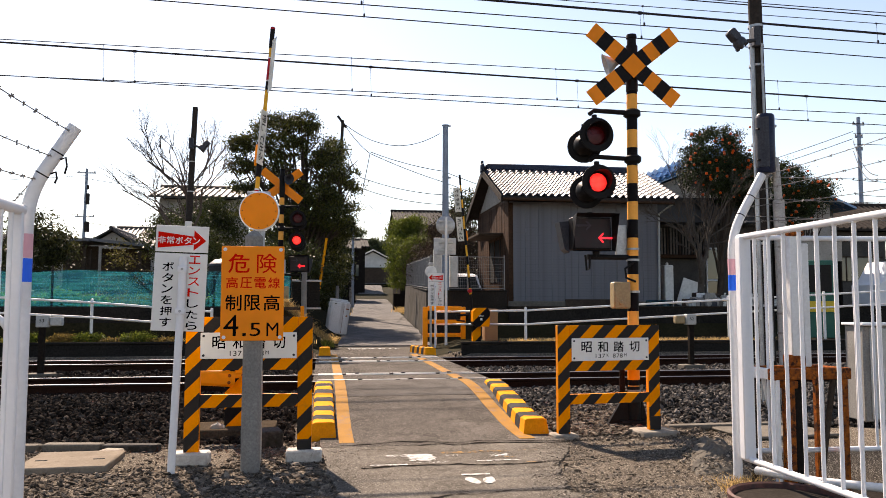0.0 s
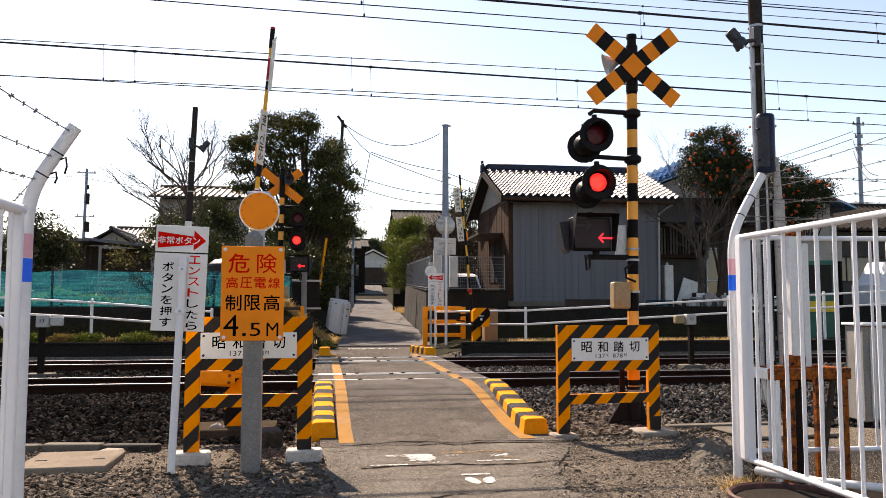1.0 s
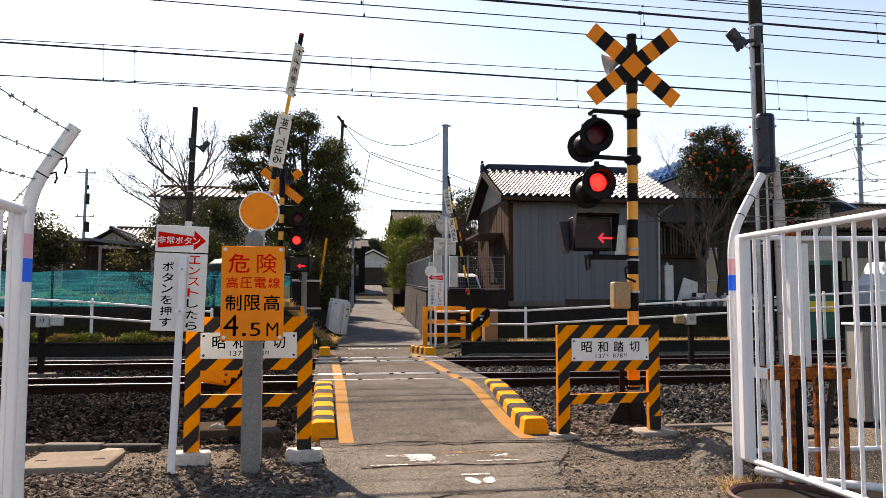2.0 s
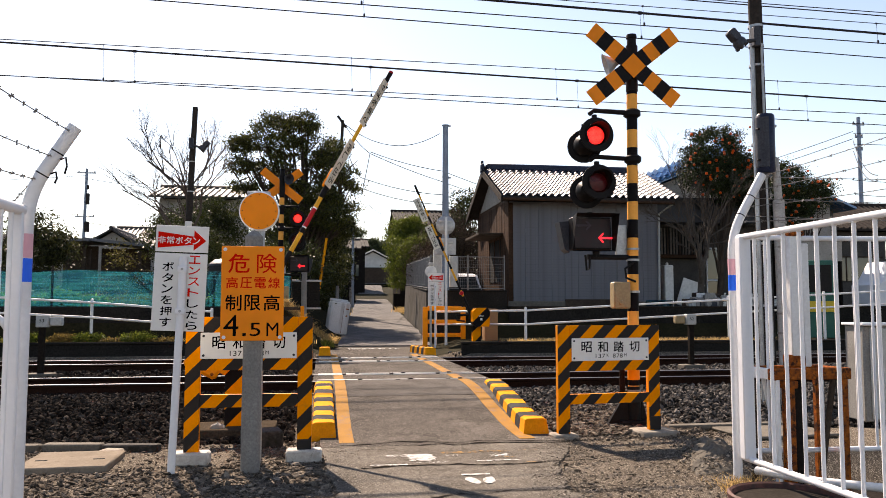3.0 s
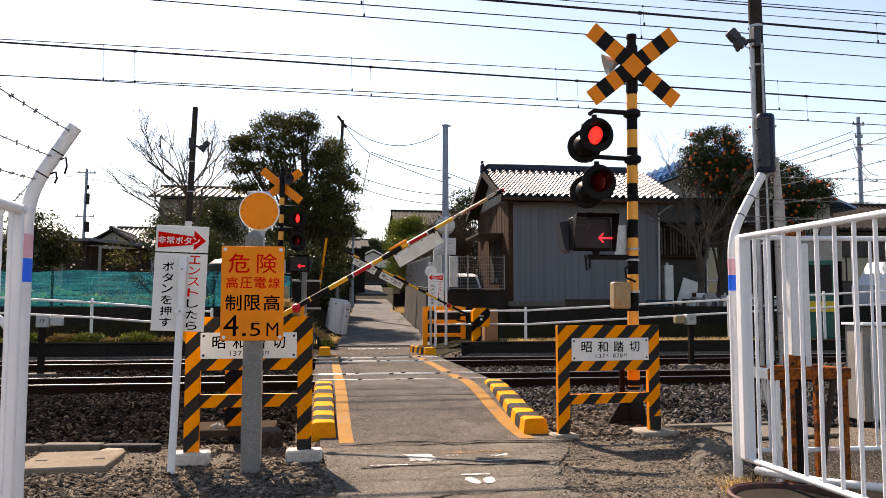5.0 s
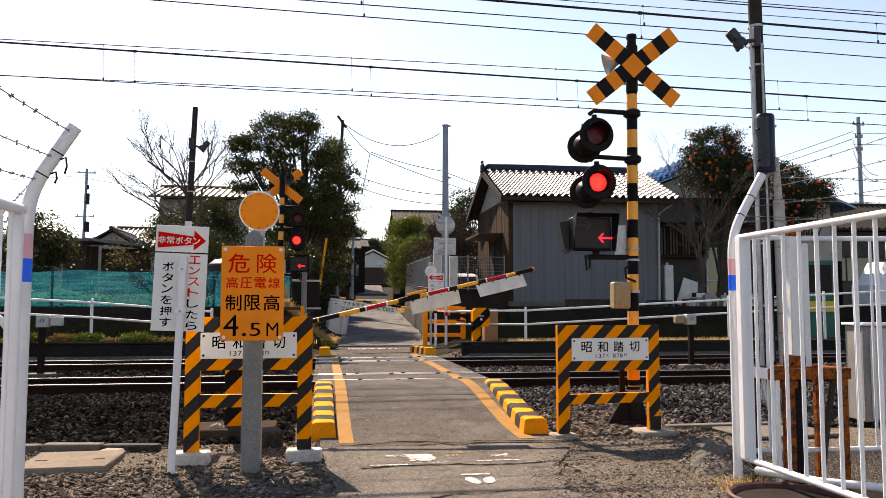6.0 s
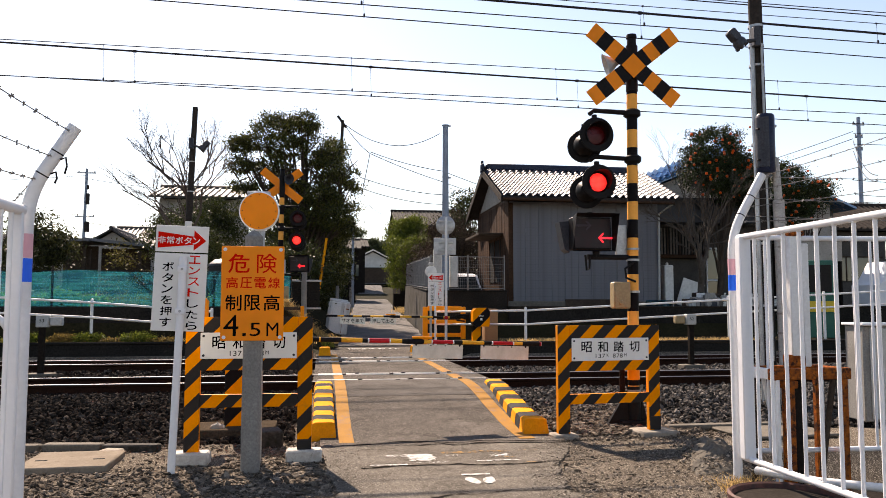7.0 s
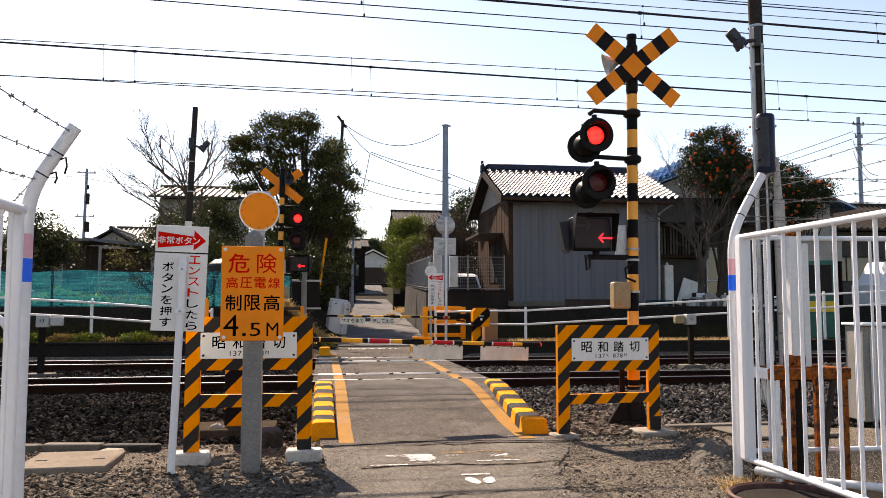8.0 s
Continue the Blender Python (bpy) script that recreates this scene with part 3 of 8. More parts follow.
def painted_lines():
    for x0, x1 in ((0.155, 0.295), (1.885, 2.04)):
        for y0, y1 in ((7.55, 11.2), (11.40, 12.27), (12.47, 15.15), (15.35, 16.22), (16.42, 17.5)):
            g = Geo()
            rows = []
            k = max(2, int((y1 - y0) / 0.2))
            for i in range(k + 1):
                y = y0 + (y1 - y0) * i / k
                z = (road_z(y) + 0.012 if y < 11.25 else 0.246) + 0.005
                e = 0.006 * noise.noise((y * 2.2, x0, 0))
                rows.append((y, x0 + e, x1 + e * 0.7, z))
            strip(g, rows, "orange_line", 0.008)
            single("road_line", g, "faded orange painted edge line on the crossing", "road line", kind="structure", group="orange edge lines")
    # worn white and ochre paint scraps on the near asphalt
    for cx, cy, w, d, mat, n, big in ((0.83, 6.74, 0.20, 0.28, "paint_worn", 190, 1.25), (0.70, 6.84, 0.34, 0.08, "paint_worn", 60, 0.9), (0.56, 6.46, 0.36, 0.03, "paint_worn", 55, 0.9), (0.90, 6.52, 0.30, 0.05, "paint_worn", 30, 0.5),
                                      (1.45, 6.53, 0.36, 0.025, "paint_worn", 46, 0.8), (1.50, 6.76, 0.16, 0.10, "paint_worn", 34, 0.8), (1.10, 6.80, 0.10, 0.10, "paint_worn", 8, 0.6), (1.18, 6.92, 0.30, 0.10, "ochre_worn", 60, 0.8),
                                      (1.48, 6.94, 0.20, 0.06, "ochre_worn", 30, 0.8), (1.55, 6.66, 0.14, 0.05, "ochre_worn", 16, 0.7), (1.70, 6.43, 0.07, 0.03, "ochre_worn", 9, 0.9), (1.75, 6.95, 0.3, 0.04, "ochre_worn", 16, 0.6)):
        g = Geo()
        for i in range(n):
            px, py = cx + rnd.uniform(-w, w) / 2, cy + rnd.uniform(-d, d) / 2
            rx, ry = rnd.uniform(0.006, 0.03) * big, rnd.uniform(0.006, 0.022) * big
            k = rnd.randint(5, 9)
            ring = [(px + rx * rnd.uniform(0.45, 1.25) * math.cos(6.283 * j / k), py + ry * rnd.uniform(0.45, 1.25) * math.sin(6.283 * j / k), 0.0166 + i * 0.000008) for j in range(k)]
            g.add(ring, [tuple(range(k))], mat)
        single("paint_mark", g, "worn remains of road paint on asphalt", "road marking", kind="structure", smooth=False)
    g = Geo()
    for x0, x1, y0, y1 in ((1.045, 1.265, 5.985, 6.035),):
        n = 14
        vs = []
        for i in range(n + 1):
            x = x0 + (x1 - x0) * i / n
            vs += [(x, y0 + rnd.uniform(-0.006, 0.006), 0.0168), (x, y1 + rnd.uniform(-0.006, 0.006), 0.0168)]
        g.add(vs, [(2 * i, 2 * i + 2, 2 * i + 3, 2 * i + 1) for i in range(n)], "paint_worn")
    for cx, s in ((1.095, 1), (1.215, -1)):
        k = 16
        ring = []
        for j in range(k):
            a = 6.283 * j / k
            px, py = 0.046 * math.cos(a) * (1 + 0.12 * rnd.uniform(-1, 1)), 0.115 * math.sin(a) * (1 + 0.1 * rnd.uniform(-1, 1))
            ring.append((cx + px - s * 0.20 * py, 5.80 + py, 0.0168))
        g.add(ring, [tuple(range(k))], "paint_worn")
    single("foot_mark", g, "white stop mark of two footprints under a bar", "road marking", kind="structure", smooth=False)
    g = Geo()
    for i in range(40):
        px = 0.60 + 1.22 * rnd.random()
        py = 19.9 + rnd.choice((-0.16, 0.0, 0.0, 0.18 if 1.0 < px < 1.5 else 0.0)) + rnd.uniform(-0.06, 0.06)
        rx = rnd.uniform(0.012, 0.05)
        ring = [(px + rx * rnd.uniform(0.4, 1.3) * math.cos(6.283 * j / 7), py + 0.06 * rnd.uniform(0.4, 1.2) * math.sin(6.283 * j / 7), 0.2506 + i * 0.00001) for j in range(7)]
        g.add(ring, [tuple(range(7))], "text_white")
    single("stop_line", g, "broken white stop line on far side", "road marking", kind="structure", smooth=False)


painted_lines()


def cracks():
    # Ribbons near y 7.4 also paint in shade at the asphalt's ragged lip.
    paths = (([(0.15, 7.40), (0.45, 7.46), (0.75, 7.55), (0.98, 7.52), (1.2, 7.30), (1.42, 7.38), (1.7, 7.36), (2.2, 7.32), (2.45, 7.36)], 0.017), ([(0.85, 7.36), (1.0, 7.36), (1.2, 7.44), (1.5, 7.50), (1.75, 7.45), (2.3, 7.40)], 0.010),
             ([(0.30, 6.36), (0.6, 6.40), (0.95, 6.42), (1.4, 6.36), (2.1, 6.44), (2.6, 6.6)], 0.014), ([(0.2, 7.20), (0.5, 7.16), (0.7, 7.2)], 0.006), ([(0.55, 5.28), (0.95, 5.38), (1.3, 5.44), (1.6, 5.44), (2.3, 5.5)], 0.010),
             ([(0.3, 9.80), (0.9, 9.82), (1.5, 9.85), (1.9, 9.84)], 0.005), ([(0.35, 10.2), (0.8, 10.25), (1.2, 10.2)], 0.002))
    for path, w in paths:
        x0, x1, y = path[0][0], path[-1][0], path[0][1]
        n = int((x1 - x0) / 0.02)
        vs, fs = [], []
        for i in range(n + 1):
            x = x0 + (x1 - x0) * i / n
            k = next(q for q in range(1, len(path)) if x <= path[q][0] + 1e-6)
            (xa, ya), (xb, yb) = path[k - 1], path[k]
            u = smooth_step(xa, xb, x)
            yy = ya + (yb - ya) * u + 0.03 * noise.noise((x * 5, y, 1)) + 0.016 * noise.noise((x * 17, y, 2)) + 0.007 * noise.noise((x * 55, y, 3))
            k = 1.5 * w * (0.25 + 1.5 * abs(noise.noise((x * 6, y, 5)))) * (1 if 0 < i < n else 0.1)
            z = road_z(yy) + (0.0165 if yy < 9.7 else 0.0172)
            vs += [(x, yy - k, z), (x, yy + k, z)]
        fs = [(2 * i, 2 * i + 2, 2 * i + 3, 2 * i + 1) for i in range(n)]
        g = Geo()
        g.add(vs, fs, "crack")
        single("asphalt_crack", g, "dark ragged crack across the asphalt", "crack", kind="structure", smooth=False)


cracks()


# ---------------------------------------------------------------- tracks
RAILS = (11.30, 12.37, 15.25, 16.32)


def tracks():
    prof = [(-0.062, 0.097), (0.062, 0.097), (0.062, 0.108), (0.012, 0.124), (0.010, 0.205), (0.033, 0.214), (0.033, 0.243), (0.027, 0.250), (-0.027, 0.250),
            (-0.033, 0.243), (-0.033, 0.214), (-0.010, 0.205), (-0.012, 0.124), (-0.062, 0.108)]
    n = len(prof)
    for y in RAILS:
        g = Geo()
        vs = [(x, y + a, b) for x in (-90, 90) for a, b in prof]
        g.add(vs, [(i, (i + 1) % n, (i + 1) % n + n, i + n) for i in range(n) if i not in (6, 7, 8)], "rail_side")
        g.add(vs, [(i, (i + 1) % n, (i + 1) % n + n, i + n) for i in (6, 7, 8)], "rail_top")
        single("rail", g, "rust-brown steel rail with bright worn head", "rail", group="rails", smooth=False)
    for cy in (11.835, 15.785):
        for i in range(-24, 26):
            x = i * 0.6 + 0.2
            if -0.5 < x < 2.6:
                continue
            ob = new("sleeper", SLEEPER)
            ob.matrix_basis = pose(x, cy, 0.02)
            tagged(ob, "grey concrete sleeper bedded in ballast", "sleeper", "sleepers")
    # steel edge strips with clips beside each rail on the deck
    for y in RAILS:
        for s in (-1, 1):
            g = Geo()
            yy = y + s * (0.105 if s < 0 else 0.075)
            g.box((1.13, yy, 0.235), (2.42, 0.035, 0.05), "panel_steel", 0.004)
            st = single("edge_strip", g, "worn steel edge strip with dark clips", "edge strip", group="deck edge strips")
            for i in range(3):
                c = Geo()
                c.box((0.0, 0, 0), (0.06, 0.06, 0.02), "block_black", 0.004)
                o = part("clip", c, st)
                o.matrix_basis = pose(0.42 + 0.72 * i + 0.1 * s, yy, 0.262)


g_sl = Geo()
g_sl.box((0, 0, 0), (0.24, 2.0, 0.17), "concrete_dark", 0.02)
SLEEPER = g_sl.mesh("sleeper")
tracks()


def stones(name, pts, mat, label, category, flat=False):
    """Many small broken stones in one mesh; pts rows of x, y, z, size."""
    r = np.random.RandomState(11)
    t = (1 + 5 ** 0.5) / 2
    ico = np.array([(-1, t, 0), (1, t, 0), (-1, -t, 0), (1, -t, 0), (0, -1, t), (0, 1, t), (0, -1, -t), (0, 1, -t), (t, 0, -1), (t, 0, 1), (-t, 0, -1), (-t, 0, 1)]) / 1.9
    tri = np.array([(0, 11, 5), (0, 5, 1), (0, 1, 7), (0, 7, 10), (0, 10, 11), (1, 5, 9), (5, 11, 4), (11, 10, 2), (10, 7, 6), (7, 1, 8), (3, 9, 4), (3, 4, 2), (3, 2, 6), (3, 6, 8),
                    (3, 8, 9), (4, 9, 5), (2, 4, 11), (6, 2, 10), (8, 6, 7), (9, 8, 1)])
    pts = np.array(pts)
    n = len(pts)
    v = ico[None] * r.uniform(0.62, 1.3, (n, 12, 1)) * np.stack([r.uniform(0.7, 1.35, n), r.uniform(0.6, 1.2, n), r.uniform(0.45, 0.9, n)], 1)[:, None, :]
    q = r.normal(size=(n, 4))
    if flat:
        v[:, :, 2] *= 0.6
        q[:, 1:3] *= 0.16
    q /= np.linalg.norm(q, axis=1, keepdims=True)
    w, x, y, z = q.T
    R = np.stack([1 - 2 * (y * y + z * z), 2 * (x * y - z * w), 2 * (x * z + y * w), 2 * (x * y + z * w), 1 - 2 * (x * x + z * z), 2 * (y * z - x * w),
                  2 * (x * z - y * w), 2 * (y * z + x * w), 1 - 2 * (x * x + y * y)], 1).reshape(n, 3, 3)
    v = np.einsum("nij,nkj->nki", R, v) * pts[:, None, 3:4] * 0.5 + pts[:, None, :3]
    f = (tri[None] + 12 * np.arange(n)[:, None, None]).reshape(-1, 3)
    me = bpy.data.meshes.new(name)
    me.from_pydata(v.reshape(-1, 3).tolist(), [], f.tolist())
    me.materials.append(M[mat])
    tagged(new(name, me), label, category, kind="stuff")


def ballast():
    r = random.Random(3)
    pts = []

    def bed(n, x0, x1, y0, y1, s0, s1, skip=True):
        for _ in range(n):
            x, y = r.uniform(x0, x1), r.uniform(y0, y1)
            if skip and -0.30 < x < 2.55 and y > 7.6:
                if not (2.3 < x and y < 11):
                    continue
            pts.append((x, y, bank_z(x, y) - 0.02 + r.uniform(-0.01, 0.025), r.uniform(s0, s1)))
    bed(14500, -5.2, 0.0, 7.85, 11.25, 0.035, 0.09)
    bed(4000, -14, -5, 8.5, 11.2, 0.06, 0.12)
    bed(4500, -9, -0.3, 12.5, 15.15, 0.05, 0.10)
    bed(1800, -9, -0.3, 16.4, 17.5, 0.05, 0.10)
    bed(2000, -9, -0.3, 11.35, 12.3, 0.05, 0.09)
    stones("ballast", pts, "ballast_darkened", "ballast left of the crossing in a darkened brown", "ballast")
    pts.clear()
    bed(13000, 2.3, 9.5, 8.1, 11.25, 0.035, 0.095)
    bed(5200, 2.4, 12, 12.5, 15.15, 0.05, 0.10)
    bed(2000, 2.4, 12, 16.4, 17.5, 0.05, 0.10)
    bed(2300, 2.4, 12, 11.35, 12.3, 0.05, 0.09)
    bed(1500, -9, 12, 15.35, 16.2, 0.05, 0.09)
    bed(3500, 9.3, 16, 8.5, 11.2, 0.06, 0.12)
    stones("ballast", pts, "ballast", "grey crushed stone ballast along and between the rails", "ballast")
    pts = []

    def loose(n, x0, x1, y0, y1, s0, s1):
        for _ in range(n):
            x, y = r.uniform(x0, x1), r.uniform(y0, y1)
            edge = 1.72 + (2.32 - 1.72) * smooth_step(5.4, 7.7, y)
            if 0.12 < x < edge - 0.05 and r.random() > 0.05:
                continue
            if -2.42 < x < -1.66 and 6.6 < y < 7.45:
                continue
            if -1.66 < x < -0.80 and 6.75 < y < 7.6 and r.random() < 0.8:
                continue
            s = s0 + (s1 - s0) * r.random() ** 2.5
            pts.append((x, y, ground_z(x, y) + 0.002 + r.uniform(0, 0.012), s))
    loose(24000, -3.6, 0.30, 4.6, 8.0, 0.004, 0.040)
    for _ in range(1700):
        x, y = r.uniform(-3.4, 0.05), r.gauss(6.2, 0.5)
        if -2.40 < x < -1.66 and 6.6 < y < 7.45 or y > 7.9 or y < 4.9 or (y > 6.7 and -1.7 < x < -0.8):
            continue
        pts.append((x, y, ground_z(x, y) + r.uniform(0.0, 0.012), 0.02 + 0.07 * r.random() ** 2.5))
    loose(2600, 2.3, 4.2, 7.45, 8.6, 0.008, 0.06)
    for _ in range(2600):
        x, y = r.uniform(2.42, 3.9), r.uniform(7.7, 9.3)
        pts.append((x, y, bank_z(x, y) + r.uniform(0.0, 0.02), r.uniform(0.02, 0.075)))
    stones("gravel", pts, "gravel", "loose flat grey-brown gravel along the asphalt edge", "gravel", True)
    pts = []
    loose(17000, 1.45, 4.6, 4.8, 7.9, 0.004, 0.020)
    loose(500, 1.9, 3.3, 5.0, 7.9, 0.015, 0.045)
    for _ in range(2600):
        y = r.uniform(4.6, 7.6)
        e = (0.10, 1.72 + (2.32 - 1.72) * smooth_step(5.4, 7.7, y))[r.random() > 0.3]
        pts.append((e + r.gauss(0, 0.13), y, 0.012 + r.uniform(0, 0.006), r.uniform(0.004, 0.016)))
    stones("gravel", pts, "grit", "fine brown grit scattered along the asphalt edge", "gravel", True)


ballast()


def rubble_patch():
    """A low rough berm of old asphalt along the foot of the fence, with crumbs on it."""
    r = random.Random(21)
    g = Geo()
    n, m = 60, 14
    vs = []
    for i in range(n + 1):
        k = i / n
        cx, cy = 3.47 - 0.42 * k + 0.05 * math.sin(6 * k), 7.05 - 1.30 * k
        for j in range(m + 1):
            u = j / m * 2 - 1
            e = (1 - u * u) ** 0.6 * math.sin(math.pi * min(1, 0.08 + k * 1.0)) ** 0.5
            x, y = cx + u * 0.24 * (1 + 0.25 * noise.noise((k * 7, u, 3))), cy + 0.10 * u
            z = -0.03 + e * (0.135 + 0.075 * noise.noise((x * 9, y * 9, 1)) + 0.02 * noise.noise((x * 31, y * 31, 2)))
            vs.append((x, y, z))
    fs = [(i * (m + 1) + j, i * (m + 1) + j + 1, (i + 1) * (m + 1) + j + 1, (i + 1) * (m + 1) + j) for i in range(n) for j in range(m)]
    g.add(vs, fs, "concrete")
    single("rubble", g, "low crumbling berm of old grey asphalt", "rubble", kind="structure", smooth=False)
    pts = []
    for _ in range(1500):
        k = r.random()
        u = r.uniform(-1, 1)
        pts.append((3.47 - 0.42 * k + u * 0.25, 7.05 - 1.30 * k + r.gauss(0, 0.06), 0.075 * (1 - u * u) + r.uniform(-0.02, 0.012), 0.006 + 0.034 * r.random() ** 3.5))
    stones("rubble", pts, "grit", "crumbs of broken asphalt on the berm", "rubble", True)


rubble_patch()


def warn_block(x0, x1, y0, y1, w0, w1, h0, h1, n, label):
    """A sloped kerb block painted in alternating bars; h0 and h1 are its heights over the road at both ends."""
    t = thing("kerb_block", label, "kerb block", (x0, y0, road_z(y0) + 0.012), group="painted kerb blocks")
    rs = random.Random(int(x0 * 100) + n)

    def row(k):
        y, cx, w = (y1 - y0) * k, (x1 - x0) * k, w0 + (w1 - w0) * k
        z, h = road_z(y0 + y) - road_z(y0), h0 + (h1 - h0) * k
        lean = 0.045 if k == 0 else (-0.03 if k == 1 else 0.0)
        c = 0.014
        return [(cx - w / 2, y, z - 0.03), (cx + w / 2, y, z - 0.03), (cx + w * 0.37 + c, y + lean * 0.8, z + h - c), (cx + w * 0.37 - c, y + lean, z + h),
                (cx - w * 0.37 + c, y + lean, z + h), (cx - w * 0.37 - c, y + lean * 0.8, z + h - c)]
    for i in range(n):
        g = Geo()
        m = 4
        rows = [row((i + k / m) / n) for k in range(m + 1)]
        vs = []
        for r in rows:
            for q in r:
                d = rs.uniform(-0.004, 0.004)
                vs.append((q[0] + d, q[1], q[2] + d))
        fs = []
        for k in range(m):
            for e in range(1, 5):
                fs.append((6 * k + e, 6 * k + 6 + e, 6 * k + 7 + e, 6 * k + e + 1))
            fs.append((6 * k + 5, 6 * k + 11, 6 * k + 6, 6 * k))
        if i == 0:
            fs.append((0, 1, 2, 3, 4, 5))
        if i == n - 1:
            fs.append(tuple(6 * m + e for e in (5, 4, 3, 2, 1, 0)))
        g.add(vs, fs, "yellow_block" if i % 2 == 0 else "block_black")
        part("painted_bar", g, t, "yellow bar" if i % 2 == 0 else "black bar")


warn_block(0.01, 0.01, 7.86, 10.72, 0.25, 0.25, 0.150, 0.045, 11, "concrete kerb block with yellow and black bars")
warn_block(2.12, 2.30, 7.80, 10.72, 0.27, 0.26, 0.150, 0.045, 11, "chipped concrete kerb block in yellow and black bars")
warn_block(0.03, 0.03, 17.2, 17.75, 0.26, 0.26, 0.15, 0.15, 1, "small yellow kerb block on far side")
warn_block(2.32, 2.08, 17.2, 18.3, 0.24, 0.22, 0.14, 0.14, 7, "far kerb block in yellow and black bars")


# ---------------------------------------------------------------- crossing furniture
def zebra_fence(at, rz, w, h, lw, plate, bars, paint, foot, label):
    """Flat-bar barricade: two legs, a top board, a crossbar and a name plate; plate is (x, z, width, height), bars are heights."""
    t = thing("barricade", label, "barricade", at, rz, "striped barricades")
    low, b0, b1 = bars
    for s in (-1, 1):
        g = Geo()
        x = s * (w / 2 - lw / 2)
        g.box((x, 0, h / 2), (lw, 0.014, h), paint, 0.004)
        g.box((x + s * (lw / 2 - 0.006), 0.034, h / 2), (0.012, 0.052, h), "yellow", 0.003)
        g.box((x - s * (lw / 2 - 0.006), 0.034, low / 2), (0.012, 0.052, low), "yellow", 0.003)
        part("leg", g, t)
        f = Geo()
        k = 0.62 if s < 0 and foot[3] == "concrete_pale" else 1.0
        f.box((x, 0.03, foot[2]), (foot[0] * k, foot[1] * k, 0.11), foot[3], 0.018)
        part("footing", f, t, "white-painted concrete footing" if foot[3] == "footing_white" else "grey concrete footing")
    b = Geo()
    b.box((w / 2 - lw / 2, -0.009, 0.115), (lw - 0.002, 0.006, 0.13), "black_worn")
    part("leg_band", b, t, "black band")
    g = Geo()
    g.box((0, -0.003, (h + low) / 2), (w - 2 * lw - 0.002, 0.012, h - low), paint, 0.003)
    part("board", g, t)
    g = Geo()
    g.box((0, 0.0, (b0 + b1) / 2), (w - 2 * lw - 0.002, 0.014, b1 - b0), paint, 0.003)
    g.box((0, 0.03, b1 - 0.008), (w - 2 * lw - 0.002, 0.05, 0.012), "yellow", 0.003)
    part("crossbar", g, t)
    g = Geo()
    px, pz, pw, ph = plate
    g.box((px, -0.016, pz), (pw, 0.008, ph), "sign_white", 0.003)
    for i, ch in enumerate("昭和踏切"):
        g.text(ch, (px + (i - 1.5) * pw * 0.208, -0.0215, pz + 0.026), pw * 0.134, ph * 0.48, "text_black")
    for word, x, dz, ww, hh in (("137", -0.135, -0.064, 0.125, 0.042), ("K", -0.04, -0.058, 0.03, 0.03), ("878", 0.09, -0.064, 0.13, 0.042), ("M", 0.19, -0.058, 0.035, 0.03)):
        g.text(word, (px + pw * x, -0.0215, pz + dz), pw * ww, hh, "text_black")
    part("name_plate", g, t, "white plate with black crossing name")
    for i in (-1, 1):
        for k in (-1, 1):
            b = Geo()
            b.lathe([(0.0, -0.006), (0.009, -0.005), (0.011, 0.0)], "lamp_metal", "y", seg=10)
            o = part("bolt", b, t)
            o.matrix_basis = pose(px + i * (pw / 2 - 0.025), -0.0205, pz + k * (ph / 2 - 0.028))
    return t


zebra_fence((-0.608, 6.82, 0.0), 0.0, 1.035, 1.20, 0.12, (-0.005, 0.962, 0.784, 0.216), (0.758, 0.452, 0.558), "zebra_fence", (0.30, 0.18, 0.04, "footing_white"), "yellow and black striped steel barricade with crossing name plate")
zebra_fence((2.841, 7.66, 0.0), 6.2, 1.11, 1.10, 0.121, (0.005, 0.86, 0.842, 0.225), (0.648, 0.324, 0.421), "zebra_second", (0.40, 0.36, -0.012, "concrete_pale"), "yellow and black striped steel barricade on gravel")


